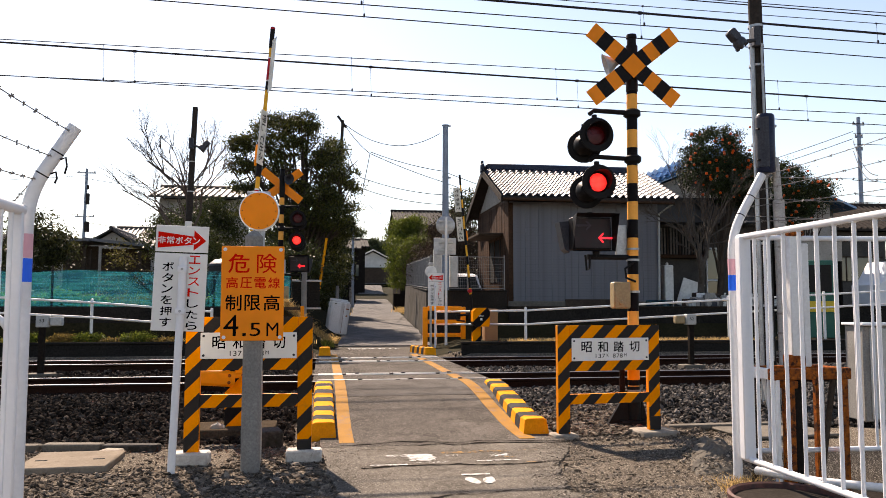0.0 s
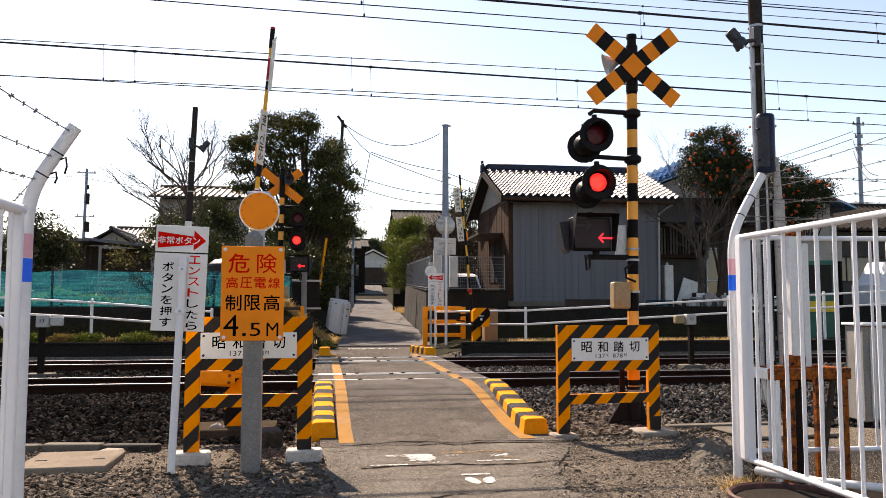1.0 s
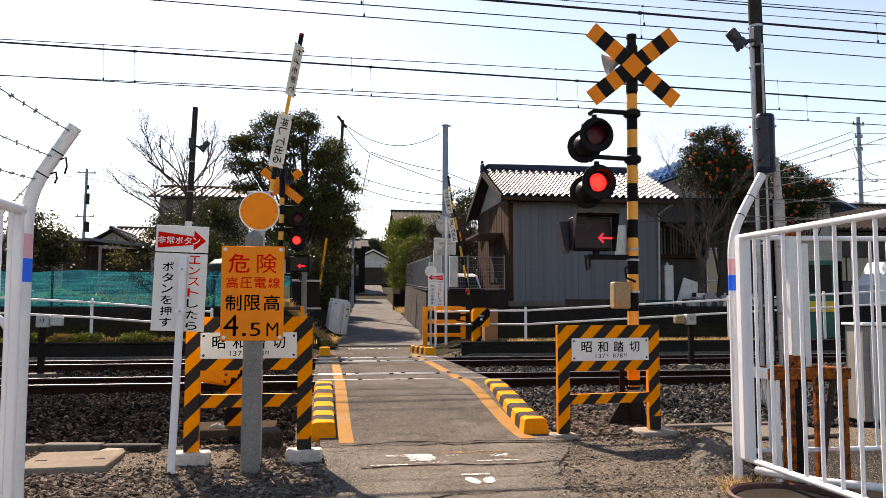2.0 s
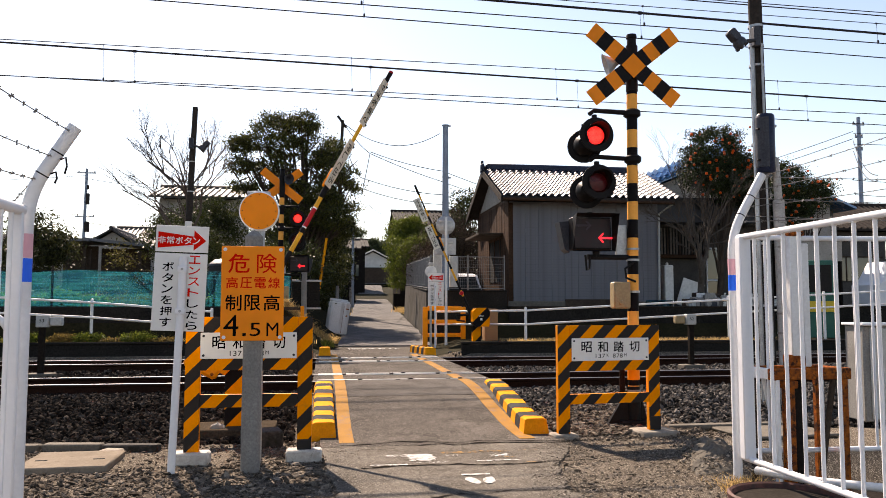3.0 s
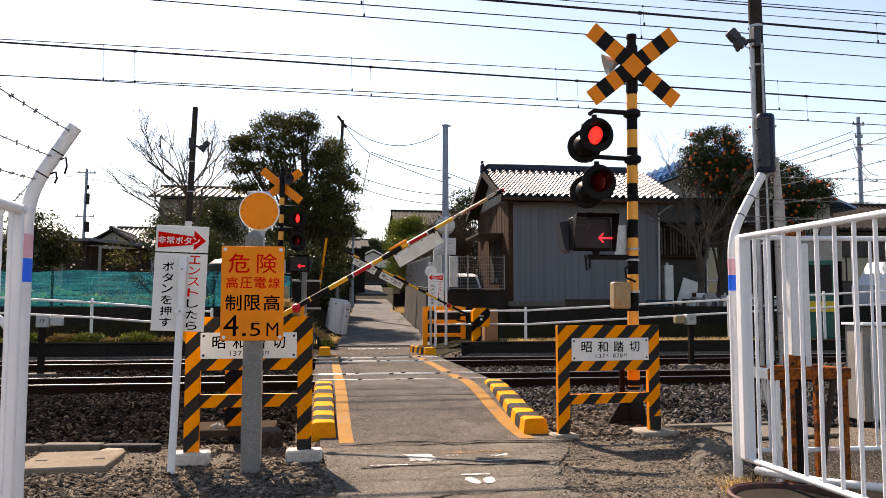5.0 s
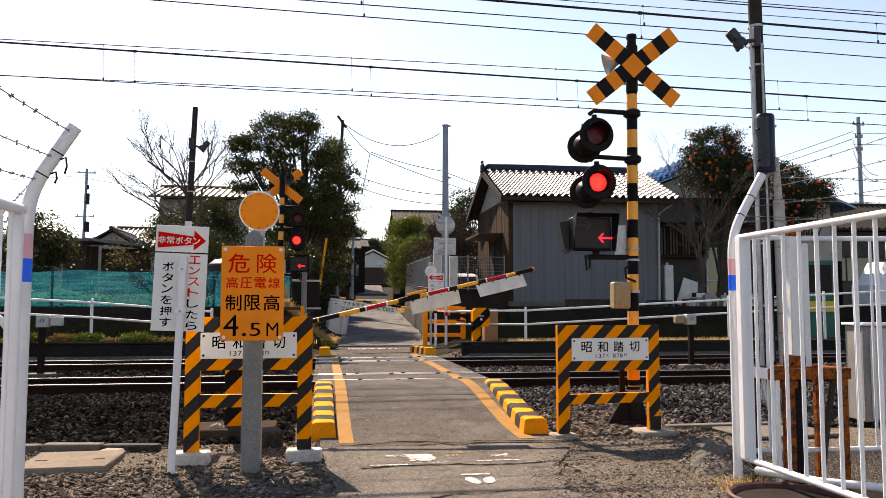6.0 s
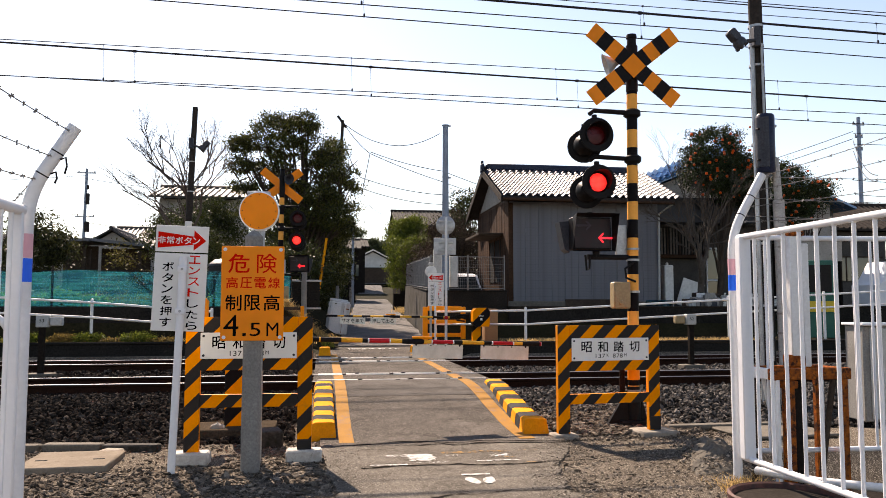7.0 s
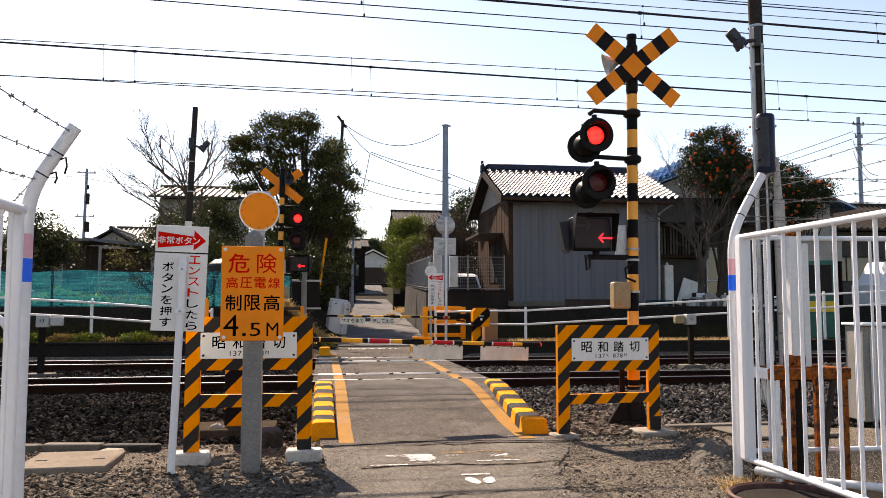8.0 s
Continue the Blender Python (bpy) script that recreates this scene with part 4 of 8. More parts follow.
def height_sign():
    t = thing("height_limit_sign", "orange height-limit warning board on a concrete pole", "sign", (-0.56, 6.50, 0.0))
    g = Geo()
    g.lathe([(0.0, 1.90), (0.035, 1.885), (0.071, 1.845), (0.073, 0.9), (0.077, -0.05)], "pole_concrete", seg=20)
    part("pole", g, t, "weathered grey concrete pole")
    g = Geo()
    g.box((0.003, -0.095, 1.39), (0.485, 0.012, 0.745), "orange", 0.004)
    y = -0.1025
    g.text("危", (-0.104, y, 1.625), 0.165, 0.155, "text_red")
    g.text("険", (0.111, y, 1.625), 0.155, 0.155, "text_red")
    for i, ch in enumerate("高圧電線"):
        g.text(ch, (-0.155 + i * 0.108, y, 1.472), 0.092, 0.088, "text_red")
    for i, ch in enumerate("制限高"):
        g.text(ch, (-0.142 + i * 0.147, y, 1.315), 0.125, 0.125, "text_black")
    g.text("4", (-0.158, y, 1.138), 0.115, 0.165, "text_black")
    g.box((-0.056, y, 1.066), (0.026, 0.002, 0.024), "text_black")
    g.text("5", (0.028, y, 1.106), 0.082, 0.105, "text_black")
    g.text("M", (0.161, y, 1.106), 0.092, 0.105, "text_black")
    part("board", g, t, "orange board with red and black letters")
    # Unseen plain back, added to stop orange bounce on the button sign.
    g = Geo()
    g.box((0.003, -0.0855, 1.39), (0.483, 0.006, 0.743), "galv", 0.002)
    part("board_back", g, t, "bare metal back of the board")
    for i in (-1, 1):
        for k in (-1, 1):
            b = Geo()
            b.lathe([(0.0, -0.008), (0.012, -0.006), (0.015, 0.0)], "white", "y", seg=10)
            o = part("bolt", b, t)
            o.matrix_basis = pose(0.003 + i * 0.215, -0.101, 1.39 + k * 0.345)
    for z in (1.25, 1.62):
        g = Geo()
        g.lathe([(0.079, z - 0.02), (0.082, z - 0.02), (0.082, z + 0.02), (0.079, z + 0.02)], "galv", seg=20)
        g.box((0.0, -0.082, z), (0.3, 0.02, 0.04), "galv", 0.003)
        part("clamp", g, t, "galvanised clamp band")


height_sign()


def disc_beacon():
    t = thing("warning_disc", "round orange reflector disc in a white rim on a thin pole", "sign", (-0.545, 6.78, 0.0))
    g = Geo()
    g.tube([(0.02, 0.03, -0.05), (0.02, 0.03, 2.2)], 0.028, "galv", 10)
    part("pole", g, t, "galvanised pole")
    g = Geo()
    g.lathe([(0.0, 0.0), (0.158, 0.0), (0.166, 0.008), (0.166, 0.05), (0.0, 0.05)], "white_worn", "y", (0, -0.03, 2.085), 40)
    part("rim", g, t, "white rim")
    g = Geo()
    g.lathe([(0.0, -0.034), (0.155, -0.034), (0.155, -0.028)], "orange", "y", (0, 0, 2.085), 40)
    part("disc", g, t, "plain orange disc")
    for i in range(12):
        a = 6.283 * i / 12
        b = Geo()
        b.lathe([(0.0, -0.003), (0.004, -0.003), (0.005, 0)], "rust", "y", seg=6)
        o = part("rivet", b, t)
        o.matrix_basis = pose(0.138 * math.cos(a), -0.0345, 2.085 + 0.138 * math.sin(a))
    g = Geo()
    g.box((-0.01, 0.05, 2.245), (0.19, 0.12, 0.02), "steel_grey", 0.004)
    part("solar_panel", g, t, "small grey panel on top")


disc_beacon()


def button_sign(at, rz, ry, k, flip, label):
    """Emergency-button direction sign: an arrow board over a tall board on a white post."""
    t = thing("button_sign", label, "sign", at, rz, "emergency button signs")
    t.matrix_basis = t.matrix_basis @ pose(0, 0, 0, 0, ry, 0)
    g = Geo()
    g.tube([(0, 0, -0.05), (0, 0, 1.68)], 0.030 if not flip else 0.023, "white", 14)
    part("post", g, t, "white steel post")
    g = Geo()
    y0 = 0.045
    ox = 0.02 if flip else -0.024
    g.box((ox, y0, 1.822), (0.405, 0.008, 0.210), "sign_white", 0.003)
    s = -1 if flip else 1
    arrow = [(-0.185, 1.875), (0.09, 1.845), (0.09, 1.895), (0.185, 1.812), (0.09, 1.732), (0.09, 1.778), (-0.185, 1.745)]
    arrow = [(ox + s * x, z) for x, z in arrow]
    g.prism(arrow if s > 0 else arrow[::-1], y0 - 0.0065, y0 - 0.0045, "text_red")
    for i, ch in enumerate("非常ボタン"):
        g.text(ch, (ox + s * (-0.155 if s > 0 else 0.06) + (i * 0.066 if s > 0 else i * 0.0), y0 - 0.0075, 1.81), 0.058, 0.058, "text_white") if s > 0 else \
            g.text(ch, (ox - 0.085 + i * 0.062, y0 - 0.0075, 1.81), 0.054, 0.056, "text_white")
    part("arrow_board", g, t, "white board with red arrow")
    g = Geo()
    g.box((ox, y0, 1.399), (0.405, 0.008, 0.615), "sign_white", 0.003)
    xr, xl = 0.105, -0.095
    for i, ch in enumerate("エンストしたら"):
        g.text(ch, (ox + xr, y0 - 0.0055, 1.66 - i * 0.087), 0.088, 0.066, "text_red" if i < 4 else "text_black")
    for i, ch in enumerate("ボタンを押す"):
        g.text(ch, (ox + xl, y0 - 0.0055, 1.60 - i * 0.088), 0.088, 0.070, "text_black")
    part("text_board", g, t, "white board with vertical lettering")
    for z in (1.25, 1.58):
        c = Geo()
        c.box((0, -0.004, z), (0.075, 0.07, 0.05), "white", 0.006)
        c.lathe([(0, -0.046), (0.01, -0.046), (0.012, -0.036)], "galv", "y", (0, 0, z), 8)
        part("clamp", c, t, "white clamp with bolt")


button_sign((-1.155, 6.47, 0.0), 0.0, 1.9, 1.0, False, "white emergency-button sign with red arrow on leaning post")


def lamp_unit(t, at, rz, lit):
    """One round hooded red lamp; returns the turning insert."""
    m = pose(*at, 0, 0, rz)
    g = Geo()
    g.lathe([(0.0, 0.16), (0.06, 0.155), (0.105, 0.10), (0.125, 0.02), (0.125, -0.03)], "black", "y", seg=28)
    g.tube([(0, 0.03, 0.1), (0, 0.03, 0.235)], 0.03, "black", 10)
    body = part("lamp_body", g, t, "black lamp housing")
    body.matrix_basis = m
    g = Geo()
    g.lathe([(0.118, -0.028), (0.187, -0.028), (0.192, -0.036), (0.192, -0.044), (0.185, -0.050), (0.118, -0.050), (0.118, -0.028)], "black", "y", seg=36)
    part("backplate", g, body, "round black plate")
    g = Geo()
    n = 28
    vs, fs = [], []
    for k in range(n + 1):
        a = radians(-38 + 256 * k / n)
        ln = 0.035 + 0.085 * max(0, math.sin(a + 0.35))
        for r, yy in ((0.128, -0.05), (0.130, -0.05 - ln), (0.122, -0.05 - ln), (0.120, -0.05)):
            vs.append((r * math.cos(a), yy, r * math.sin(a)))
    for k in range(n):
        o = 4 * k
        fs += [(o, o + 1, o + 5, o + 4), (o + 1, o + 2, o + 6, o + 5), (o + 2, o + 3, o + 7, o + 6)]
    g.add(vs, fs, "black")
    part("hood", g, body, "black hood over the lens")
    if not lit:
        g = Geo()
        g.lathe([(0.0, -0.035), (0.06, -0.030), (0.118, -0.01)], "lens_dark", "y", seg=24)
        part("lens", g, body, "dark red lens")
        return None
    # the insert: an added disc, bright side and dull side, turned to imitate flashing
    g = Geo()
    g.lathe([(0.0, -0.012), (0.05, -0.011), (0.098, -0.004), (0.1, 0.0)], "lamp_on", "y", seg=28)
    g.lathe([(0.1, 0.0), (0.098, 0.004), (0.05, 0.011), (0.0, 0.012)], "lens_dark", "y", seg=28)
    ins = part("lens_insert", g, body, "red lens that flashes bright")
    ins.matrix_basis = pose(0, -0.03, 0)
    return ins


def crossing_signal(at, side, label):
    """Mast with crossbuck, speaker, two pairs of lamps and a direction box on one side."""
    t = thing("crossing_signal", label, "crossing signal", at, 0.0, "crossing signals")
    g = Geo()
    g.tube([(0.0, 0, -0.02), (0.05, 0, 4.2)], [0.061, 0.059], "zebra_post", 20)
    part("mast", g, t, "mast banded in yellow and black")
    g = Geo()
    g.tube([(0.045, 0, 3.70), (0.05, 0, 4.22)], 0.066, "black", 16)
    g.tube([(0.05, 0, 4.22), (0.05, 0, 4.30), (0.05, 0, 4.31), (0.05, 0, 4.35)], [0.052, 0.050, 0.062, 0.055], "black", 16)
    part("mast_cap", g, t, "black mast top")
    g = Geo()
    g.box((0, 0, 0.03), (0.36, 0.30, 0.06), "black", 0.01)
    g.prism([(-0.30, 0.02), (-0.06, 0.40), (-0.06, 0.02)], -0.02, 0.02, "black")
    g.prism([(0.06, 0.02), (0.06, 0.40), (0.16, 0.02)], -0.02, 0.02, "black")
    g.lathe([(0.068, 0.02), (0.075, 0.02), (0.075, 0.42), (0.068, 0.42)], "black", seg=18)
    part("base", g, t, "black welded mast base")
    if side < 0:
        g = Geo()
        g.lathe([(0.062, 0.49), (0.0655, 0.49), (0.0655, 0.66), (0.062, 0.66)], "orange", seg=20, c=(0.007, 0, 0))
        part("mast_band", g, t, "orange reflective band")
        g = Geo()
        g.lathe([(0.0755, 0.36), (0.079, 0.36), (0.079, 0.385), (0.0755, 0.385)], "plaster", seg=18)
        part("collar", g, t, "pale mortar collar")
        g = Geo()
        g.tube([(-0.115, 0.03, 0.0), (-0.11, 0.03, 1.05)], 0.03, "rail_side", 12)
        part("conduit", g, t, "brown cable conduit")
    for a in (-38.5, 38.5):
        g = Geo()
        m = pose(0.03, (-0.085 if side < 0 else 0.085) - (0.012 if a > 0 else 0), 3.965) @ Matrix.Rotation(radians(a), 4, "Y")
        vs, fs, n = [], [], 9 if side < 0 else 1
        for i in range(n + 1):
            x = (-0.625 + 1.25 * i / n) * (1 if side < 0 else 0.93)
            vs += [(x, -0.004, -0.095), (x, 0.004, -0.095), (x, 0.004, 0.095), (x, -0.004, 0.095)]
        for i in range(n):
            o = 4 * i
            q = [(o, o + 4, o + 7, o + 3), (o + 1, o + 2, o + 6, o + 5), (o, o + 1, o + 5, o + 4), (o + 3, o + 7, o + 6, o + 2)]
            g.mats = ["orange", "black"]
            g.f += q
            g.mi += [i % 2] * 4
        g.f += [(0, 3, 2, 1), (4 * n, 4 * n + 1, 4 * n + 2, 4 * n + 3)]
        g.mi += [0, 0]
        g.v = [tuple(m @ Vector(p)) for p in vs]
        part("crossbuck_arm", g, t, "orange arm with black bars")
    g = Geo()
    g.box((0, 0, 0), (0.20, 0.006, 0.20), "orange", 0.0, pose(0.03, -0.102 if side < 0 else 0.10, 3.965) @ Matrix.Rotation(radians(45), 4, "Y"))
    part("crossbuck_plate", g, t, "orange square over the joint")
    g = Geo()
    g.lathe([(0.03, 0.12), (0.035, 0.05), (0.06, -0.02), (0.10, -0.08), (0.135, -0.10), (0.125, -0.095), (0.06, 0.0), (0.0, 0.03)], "steel_grey" if side < 0 else "lamp_metal", "y", (0, 0, 0), 20,
            pose(0.16 * side, 0.0 if side < 0 else -0.1, 4.02 if side < 0 else 4.12) @ Matrix.Rotation(radians(-104 if side < 0 else 35), 4, "Z") @ Matrix.Rotation(radians(18), 4, "X"))
    part("speaker", g, t, "pale horn speaker")
    inserts = []
    for z in (3.18, 2.66):
        g = Geo()
        g.tube([(0.04, 0, z + 0.27), (side * 0.40, 0, z + 0.285), (side * 0.46, 0, z + 0.24)], 0.026, "black", 10)
        g.lathe([(0.07, z + 0.22), (0.095, z + 0.24), (0.095, z + 0.29), (0.07, z + 0.31)], "black", seg=16, c=(0.04, 0, 0))
        part("lamp_arm", g, t, "black bracket arm")
        cx = side * (0.425 if z > 3 else 0.405)
        z -= 0.018
        inserts.append(lamp_unit(t, (cx, -0.10, z), 0, True))
        lamp_unit(t, (cx + side * 0.04, 0.16, z - 0.06), 180 + 20 * side, False)
    # direction box
    bx = side * 0.462
    g = Geo()
    g.box((bx, 0.02, 2.085), (0.44, 0.16, 0.36), "black", 0.012)
    box = part("direction_box", g, t, "black direction indicator box")
    g = Geo()
    g.box((bx, -0.064, 2.085), (0.41, 0.008, 0.32), "screen", 0.003)
    part("screen", g, box, "dark indicator screen")
    g = Geo()
    vs = []
    for (x, z), yy, e in (((-1, 1), -0.06, 0), ((1, 1), -0.06, 0), ((1, -1), -0.06, 0), ((-1, -1), -0.06, 0), ((-1, 1), -0.26, 1), ((1, 1), -0.26, 1), ((1, -1), -0.12, 1), ((-1, -1), -0.12, 1)):
        vs.append((bx + x * (0.22 + 0.02 * e), yy, 2.085 + z * (0.18 + 0.02 * e)))
    g.add(vs, [(0, 1, 5, 4), (1, 2, 6, 5), (3, 0, 4, 7), (2, 3, 7, 6)], "black")
    part("hood", g, box, "black flared hood")
    g = Geo()
    g.lathe([(0.045, 2.26), (0.05, 2.27), (0.05, 2.31), (0.03, 2.325), (0.0, 2.325)], "black", c=(bx, 0.02, 0), seg=14)
    part("top_knob", g, box, "black knob")
    g = Geo()
    g.prism([(bx + side * 0.215, 2.23), (bx + side * 0.33, 2.22), (bx + side * 0.27, 1.92), (bx + side * 0.215, 1.88)][::(1 if side < 0 else -1)], 0.08, 0.26, "lamp_metal")
    part("rear_unit", g, box, "dark rear indicator hood")
    for s, z, on in ((-1, 2.035, True), (1, 2.17, False)):
        g = Geo()
        ax = bx + ((0.15 if side < 0 else 0.06) if on else -0.10)
        y = -0.070
        k = s
        pts = [(-0.088, 0.0), (-0.035, 0.055), (-0.022, 0.044), (-0.052, 0.011), (0.088, 0.011), (0.088, -0.011), (-0.052, -0.011), (-0.022, -0.044), (-0.035, -0.055)]
        pts = [(ax + (x if k < 0 else -x), z + zz) for x, zz in pts]
        g.prism(pts if k > 0 else pts[::-1], y, y + 0.003, "arrow_on" if on else "unlit")
        part("arrow_mark", g, box, "lit red arrow" if on else "unlit arrow")
    g = Geo()
    g.tube([(0.04, 0, 1.83), (side * 0.50, 0, 1.83)], 0.03, "black", 10)
    g.tube([(side * 0.40, 0.0, 1.83), (side * 0.40, 0.0, 1.91)], 0.04, "black", 10)
    g.tube([(0.05, -0.05, 1.8), (side * 0.1, -0.08, 1.70), (side * 0.09, -0.08, 1.60), (0.02, -0.07, 1.56)], 0.013, "black", 8)
    g.tube([(side * 0.48, -0.02, 1.85), (side * 0.49, -0.03, 1.70), (side * 0.52, -0.03, 1.68), (side * 0.53, -0.02, 1.85)], 0.013, "black", 8)
    part("box_arm", g, t, "black arm with looping cables")
    g = Geo()
    g.box((side * 0.15, -0.05, 1.41), (0.19, 0.14, 0.29), "beige", 0.015)
    tb = part("terminal_box", g, t, "cream metal terminal box")
    g = Geo()
    g.lathe([(0, -0.03), (0.022, -0.026), (0.028, 0.0)], "beige", "y", (side * 0.17, -0.12, 1.33), 12)
    part("knob", g, tb, "round latch")
    g = Geo()
    g.box((side * 0.09, 0.05, 2.02), (0.13, 0.05, 0.34), "galv", 0.006)
    part("mount_plate", g, t, "galvanised mounting plate")
    for z in (1.92, 1.80, 1.45):
        g = Geo()
        g.lathe([(0.068, z - 0.012), (0.071, z - 0.012), (0.071, z + 0.012), (0.068, z + 0.012)], "galv", seg=18, c=(0.02, 0, 0))
        part("strap", g, t, "steel strap")
    return t, inserts


near_signal, near_inserts = crossing_signal((3.355, 8.33, 0.0), -1, "yellow and black crossing mast with red lamps and crossbuck")
far_signal, far_inserts = crossing_signal((-1.06, 19.1, 0.22), 1, "crossing mast beyond the tracks with red lamps lit")


# ---------------------------------------------------------------- crossing gates
BANDS_NEAR = ((0.10, 0.40, "black"), (0.40, 0.62, "yellow"), (0.62, 0.795, "black"), (0.795, 0.811, "yellow"), (0.811, 1.035, "black"), (1.035, 1.263, "yellow"), (1.263, 1.331, "black"), (1.331, 1.57, "red"),
              (1.57, 1.703, "yellow"), (1.703, 1.953, "black"), (1.953, 2.044, "yellow"), (2.044, 2.292, "red"), (2.292, 2.398, "black"), (2.398, 2.652, "yellow"), (2.652, 2.753, "black"),
              (2.753, 3.006, "red"), (3.006, 3.116, "yellow"), (3.116, 3.325, "black"), (3.325, 3.345, "red"))
BANDS_FAR = ((0.10, 0.55, "black"), (0.55, 0.70, "yellow"), (0.70, 0.95, "black"), (0.95, 1.25, "yellow"), (1.25, 1.45, "black"), (1.45, 1.65, "yellow"), (1.65, 1.9, "yellow"), (1.9, 2.1, "black"),
             (2.1, 2.4, "yellow"), (2.4, 2.6, "black"), (2.6, 2.8, "yellow"), (2.8, 3.0, "black"), (3.0, 3.15, "yellow"), (3.15, 3.4, "black"))


def word_panel(word):
    """Panel hanging under the boom; blank towards -y, lettered towards +y."""
    g = Geo()
    g.box((0, 0, -0.112), (0.605, 0.005, 0.160), "panel_white", 0.0015)
    m = pose(0, 0, 0, 0, 0, 180)
    for i, ch in enumerate(word):
        g.text(ch, (-0.215 + i * 0.1075, -0.0035, -0.112), 0.090, 0.092, "text_black", m)
    for i in (-1, -0.33, 0.33, 1):
        g.lathe([(0.0, -0.007), (0.008, -0.006), (0.010, 0.007)], "black", "y", (i * 0.262, 0, -0.044), 8)
    for i in (-1, 1):
        g.box((i * 0.262, 0, -0.026), (0.025, 0.010, 0.03), "black", 0.003)
    return g


def crossing_gate(at, rz, bands, z0, label, weight=True, size=1.0):
    """Gate machine on a stand, with its boom and counterweight; at is under the pivot."""
    t = thing("crossing_gate", label, "crossing gate", at, rz, "crossing gates")
    g = Geo()
    g.box((-0.06, 0.10, (z0 - 0.19) / 2), (0.20, 0.16, z0 - 0.19), "zebra_box" if weight else "zebra_far", 0.008)
    part("stand", g, t, "striped steel stand")
    g = Geo()
    g.box((-0.06, 0.10, 0.02), (0.34, 0.30, 0.05), "black", 0.008)
    for i in (-1, 1):
        g.lathe([(0.016, 0.04), (0.016, 0.085), (0, 0.085)], "galv", c=(-0.06 + i * 0.13, 0.0, 0), seg=8)
    part("base_plate", g, t, "dark bolted base plate")
    g = Geo()
    o = 0.0 if weight else -0.13
    g.prism([(o - 0.18, z0 - 0.21), (o + 0.12, z0 - 0.21), (o + 0.20, z0 - 0.14), (o + 0.20, z0 + 0.16), (o + 0.13, z0 + 0.24), (o - 0.15, z0 + 0.24), (o - 0.21, z0 + 0.17), (o - 0.21, z0 - 0.16)], 0.06, 0.40, "zebra_box" if weight else "zebra_far")
    part("machine_box", g, t, "yellow and black machine housing")
    g = Geo()
    g.lathe([(0.0, -0.07), (0.05, -0.068), (0.055, -0.05), (0.055, 0.08)], "black", "y", (0, 0, z0), 16)
    part("axle", g, t, "black axle hub")
    # boom, turned at the axle
    b = Geo()
    b.box((0.06, 0, 0), (0.34, 0.06, 0.10), "black", 0.01)
    boom = part("boom", b, t, "gate boom in coloured bands")
    boom.matrix_basis = pose(0, -0.03, z0)
    boom.scale = (size, size, size)
    for a, c, mat in bands:
        a, c = a * 1.045, c * 1.045
        mat = "boom_yellow" if mat == "yellow" else mat
        k = lambda s: 0.031 - 0.012 * s / 3.4
        s = Geo()
        s.tube([(a, 0, 0), (c, 0, 0)], [k(a), k(c)] if c < 3.45 else [0.027, 0.027], mat, 14)
        part("band", s, boom, mat.replace("boom_", "") + " band")
        if mat == "red":
            for e in (a, c):
                s = Geo()
                s.tube([(e - 0.008, 0, 0), (e + 0.008, 0, 0)], k(e) + 0.001, "white", 14)
                part("ring", s, boom, "white ring")
    s = Geo()
    s.tube([(1.79, 0, 0), (1.86, 0, 0), (1.88, 0, 0), (1.98, 0, 0), (2.03, 0, 0)], [0.028, 0.034, 0.03, 0.034, 0.028], "black", 14)
    part("joint", s, boom, "thick black joint")
    s = Geo()
    s.box((2.02, 0, 0.045), (0.24, 0.04, 0.03), "yellow", 0.01)
    part("bumper", s, boom, "yellow bumper block")
    s = Geo()
    s.lathe([(0.0, -0.06), (0.042, -0.055), (0.052, -0.03), (0.052, 0.03), (0.042, 0.055), (0.0, 0.06)], "red", "y", (0.66, 0, -0.01), 20)
    part("marker", s, boom, "round red marker")
    if weight:
        s = Geo()
        s.box((-0.22, -0.02, 0), (0.34, 0.05, 0.09), "yellow", 0.01)
        s.box((-0.40, -0.02, 0.06), (0.07, 0.04, 0.18), "yellow", 0.01)
        s.box((-0.448, -0.02, 0.225), (0.166, 0.10, 0.385), "yellow", 0.03)
        cw = part("counterweight", s, boom, "rust-stained orange counterweight")
        for dx in (-0.035, 0.038):
            s = Geo()
            s.lathe([(0.0, -0.085), (0.017, -0.083), (0.019, -0.068)], "rust", "y", (-0.448 + dx, 0, 0.095), 10)
            part("bolt", s, cw, "rusty bolt")
    inner = part("word_panel", word_panel("押して出る"), boom, "white hinged panel with black words")
    inner.matrix_basis = pose(2.20, 0, 0)
    outer = part("word_panel", word_panel("サオを車で"), boom, "white hinged panel with black words")
    outer.matrix_basis = pose(2.93, 0, 0)
    return t, boom, inner, outer


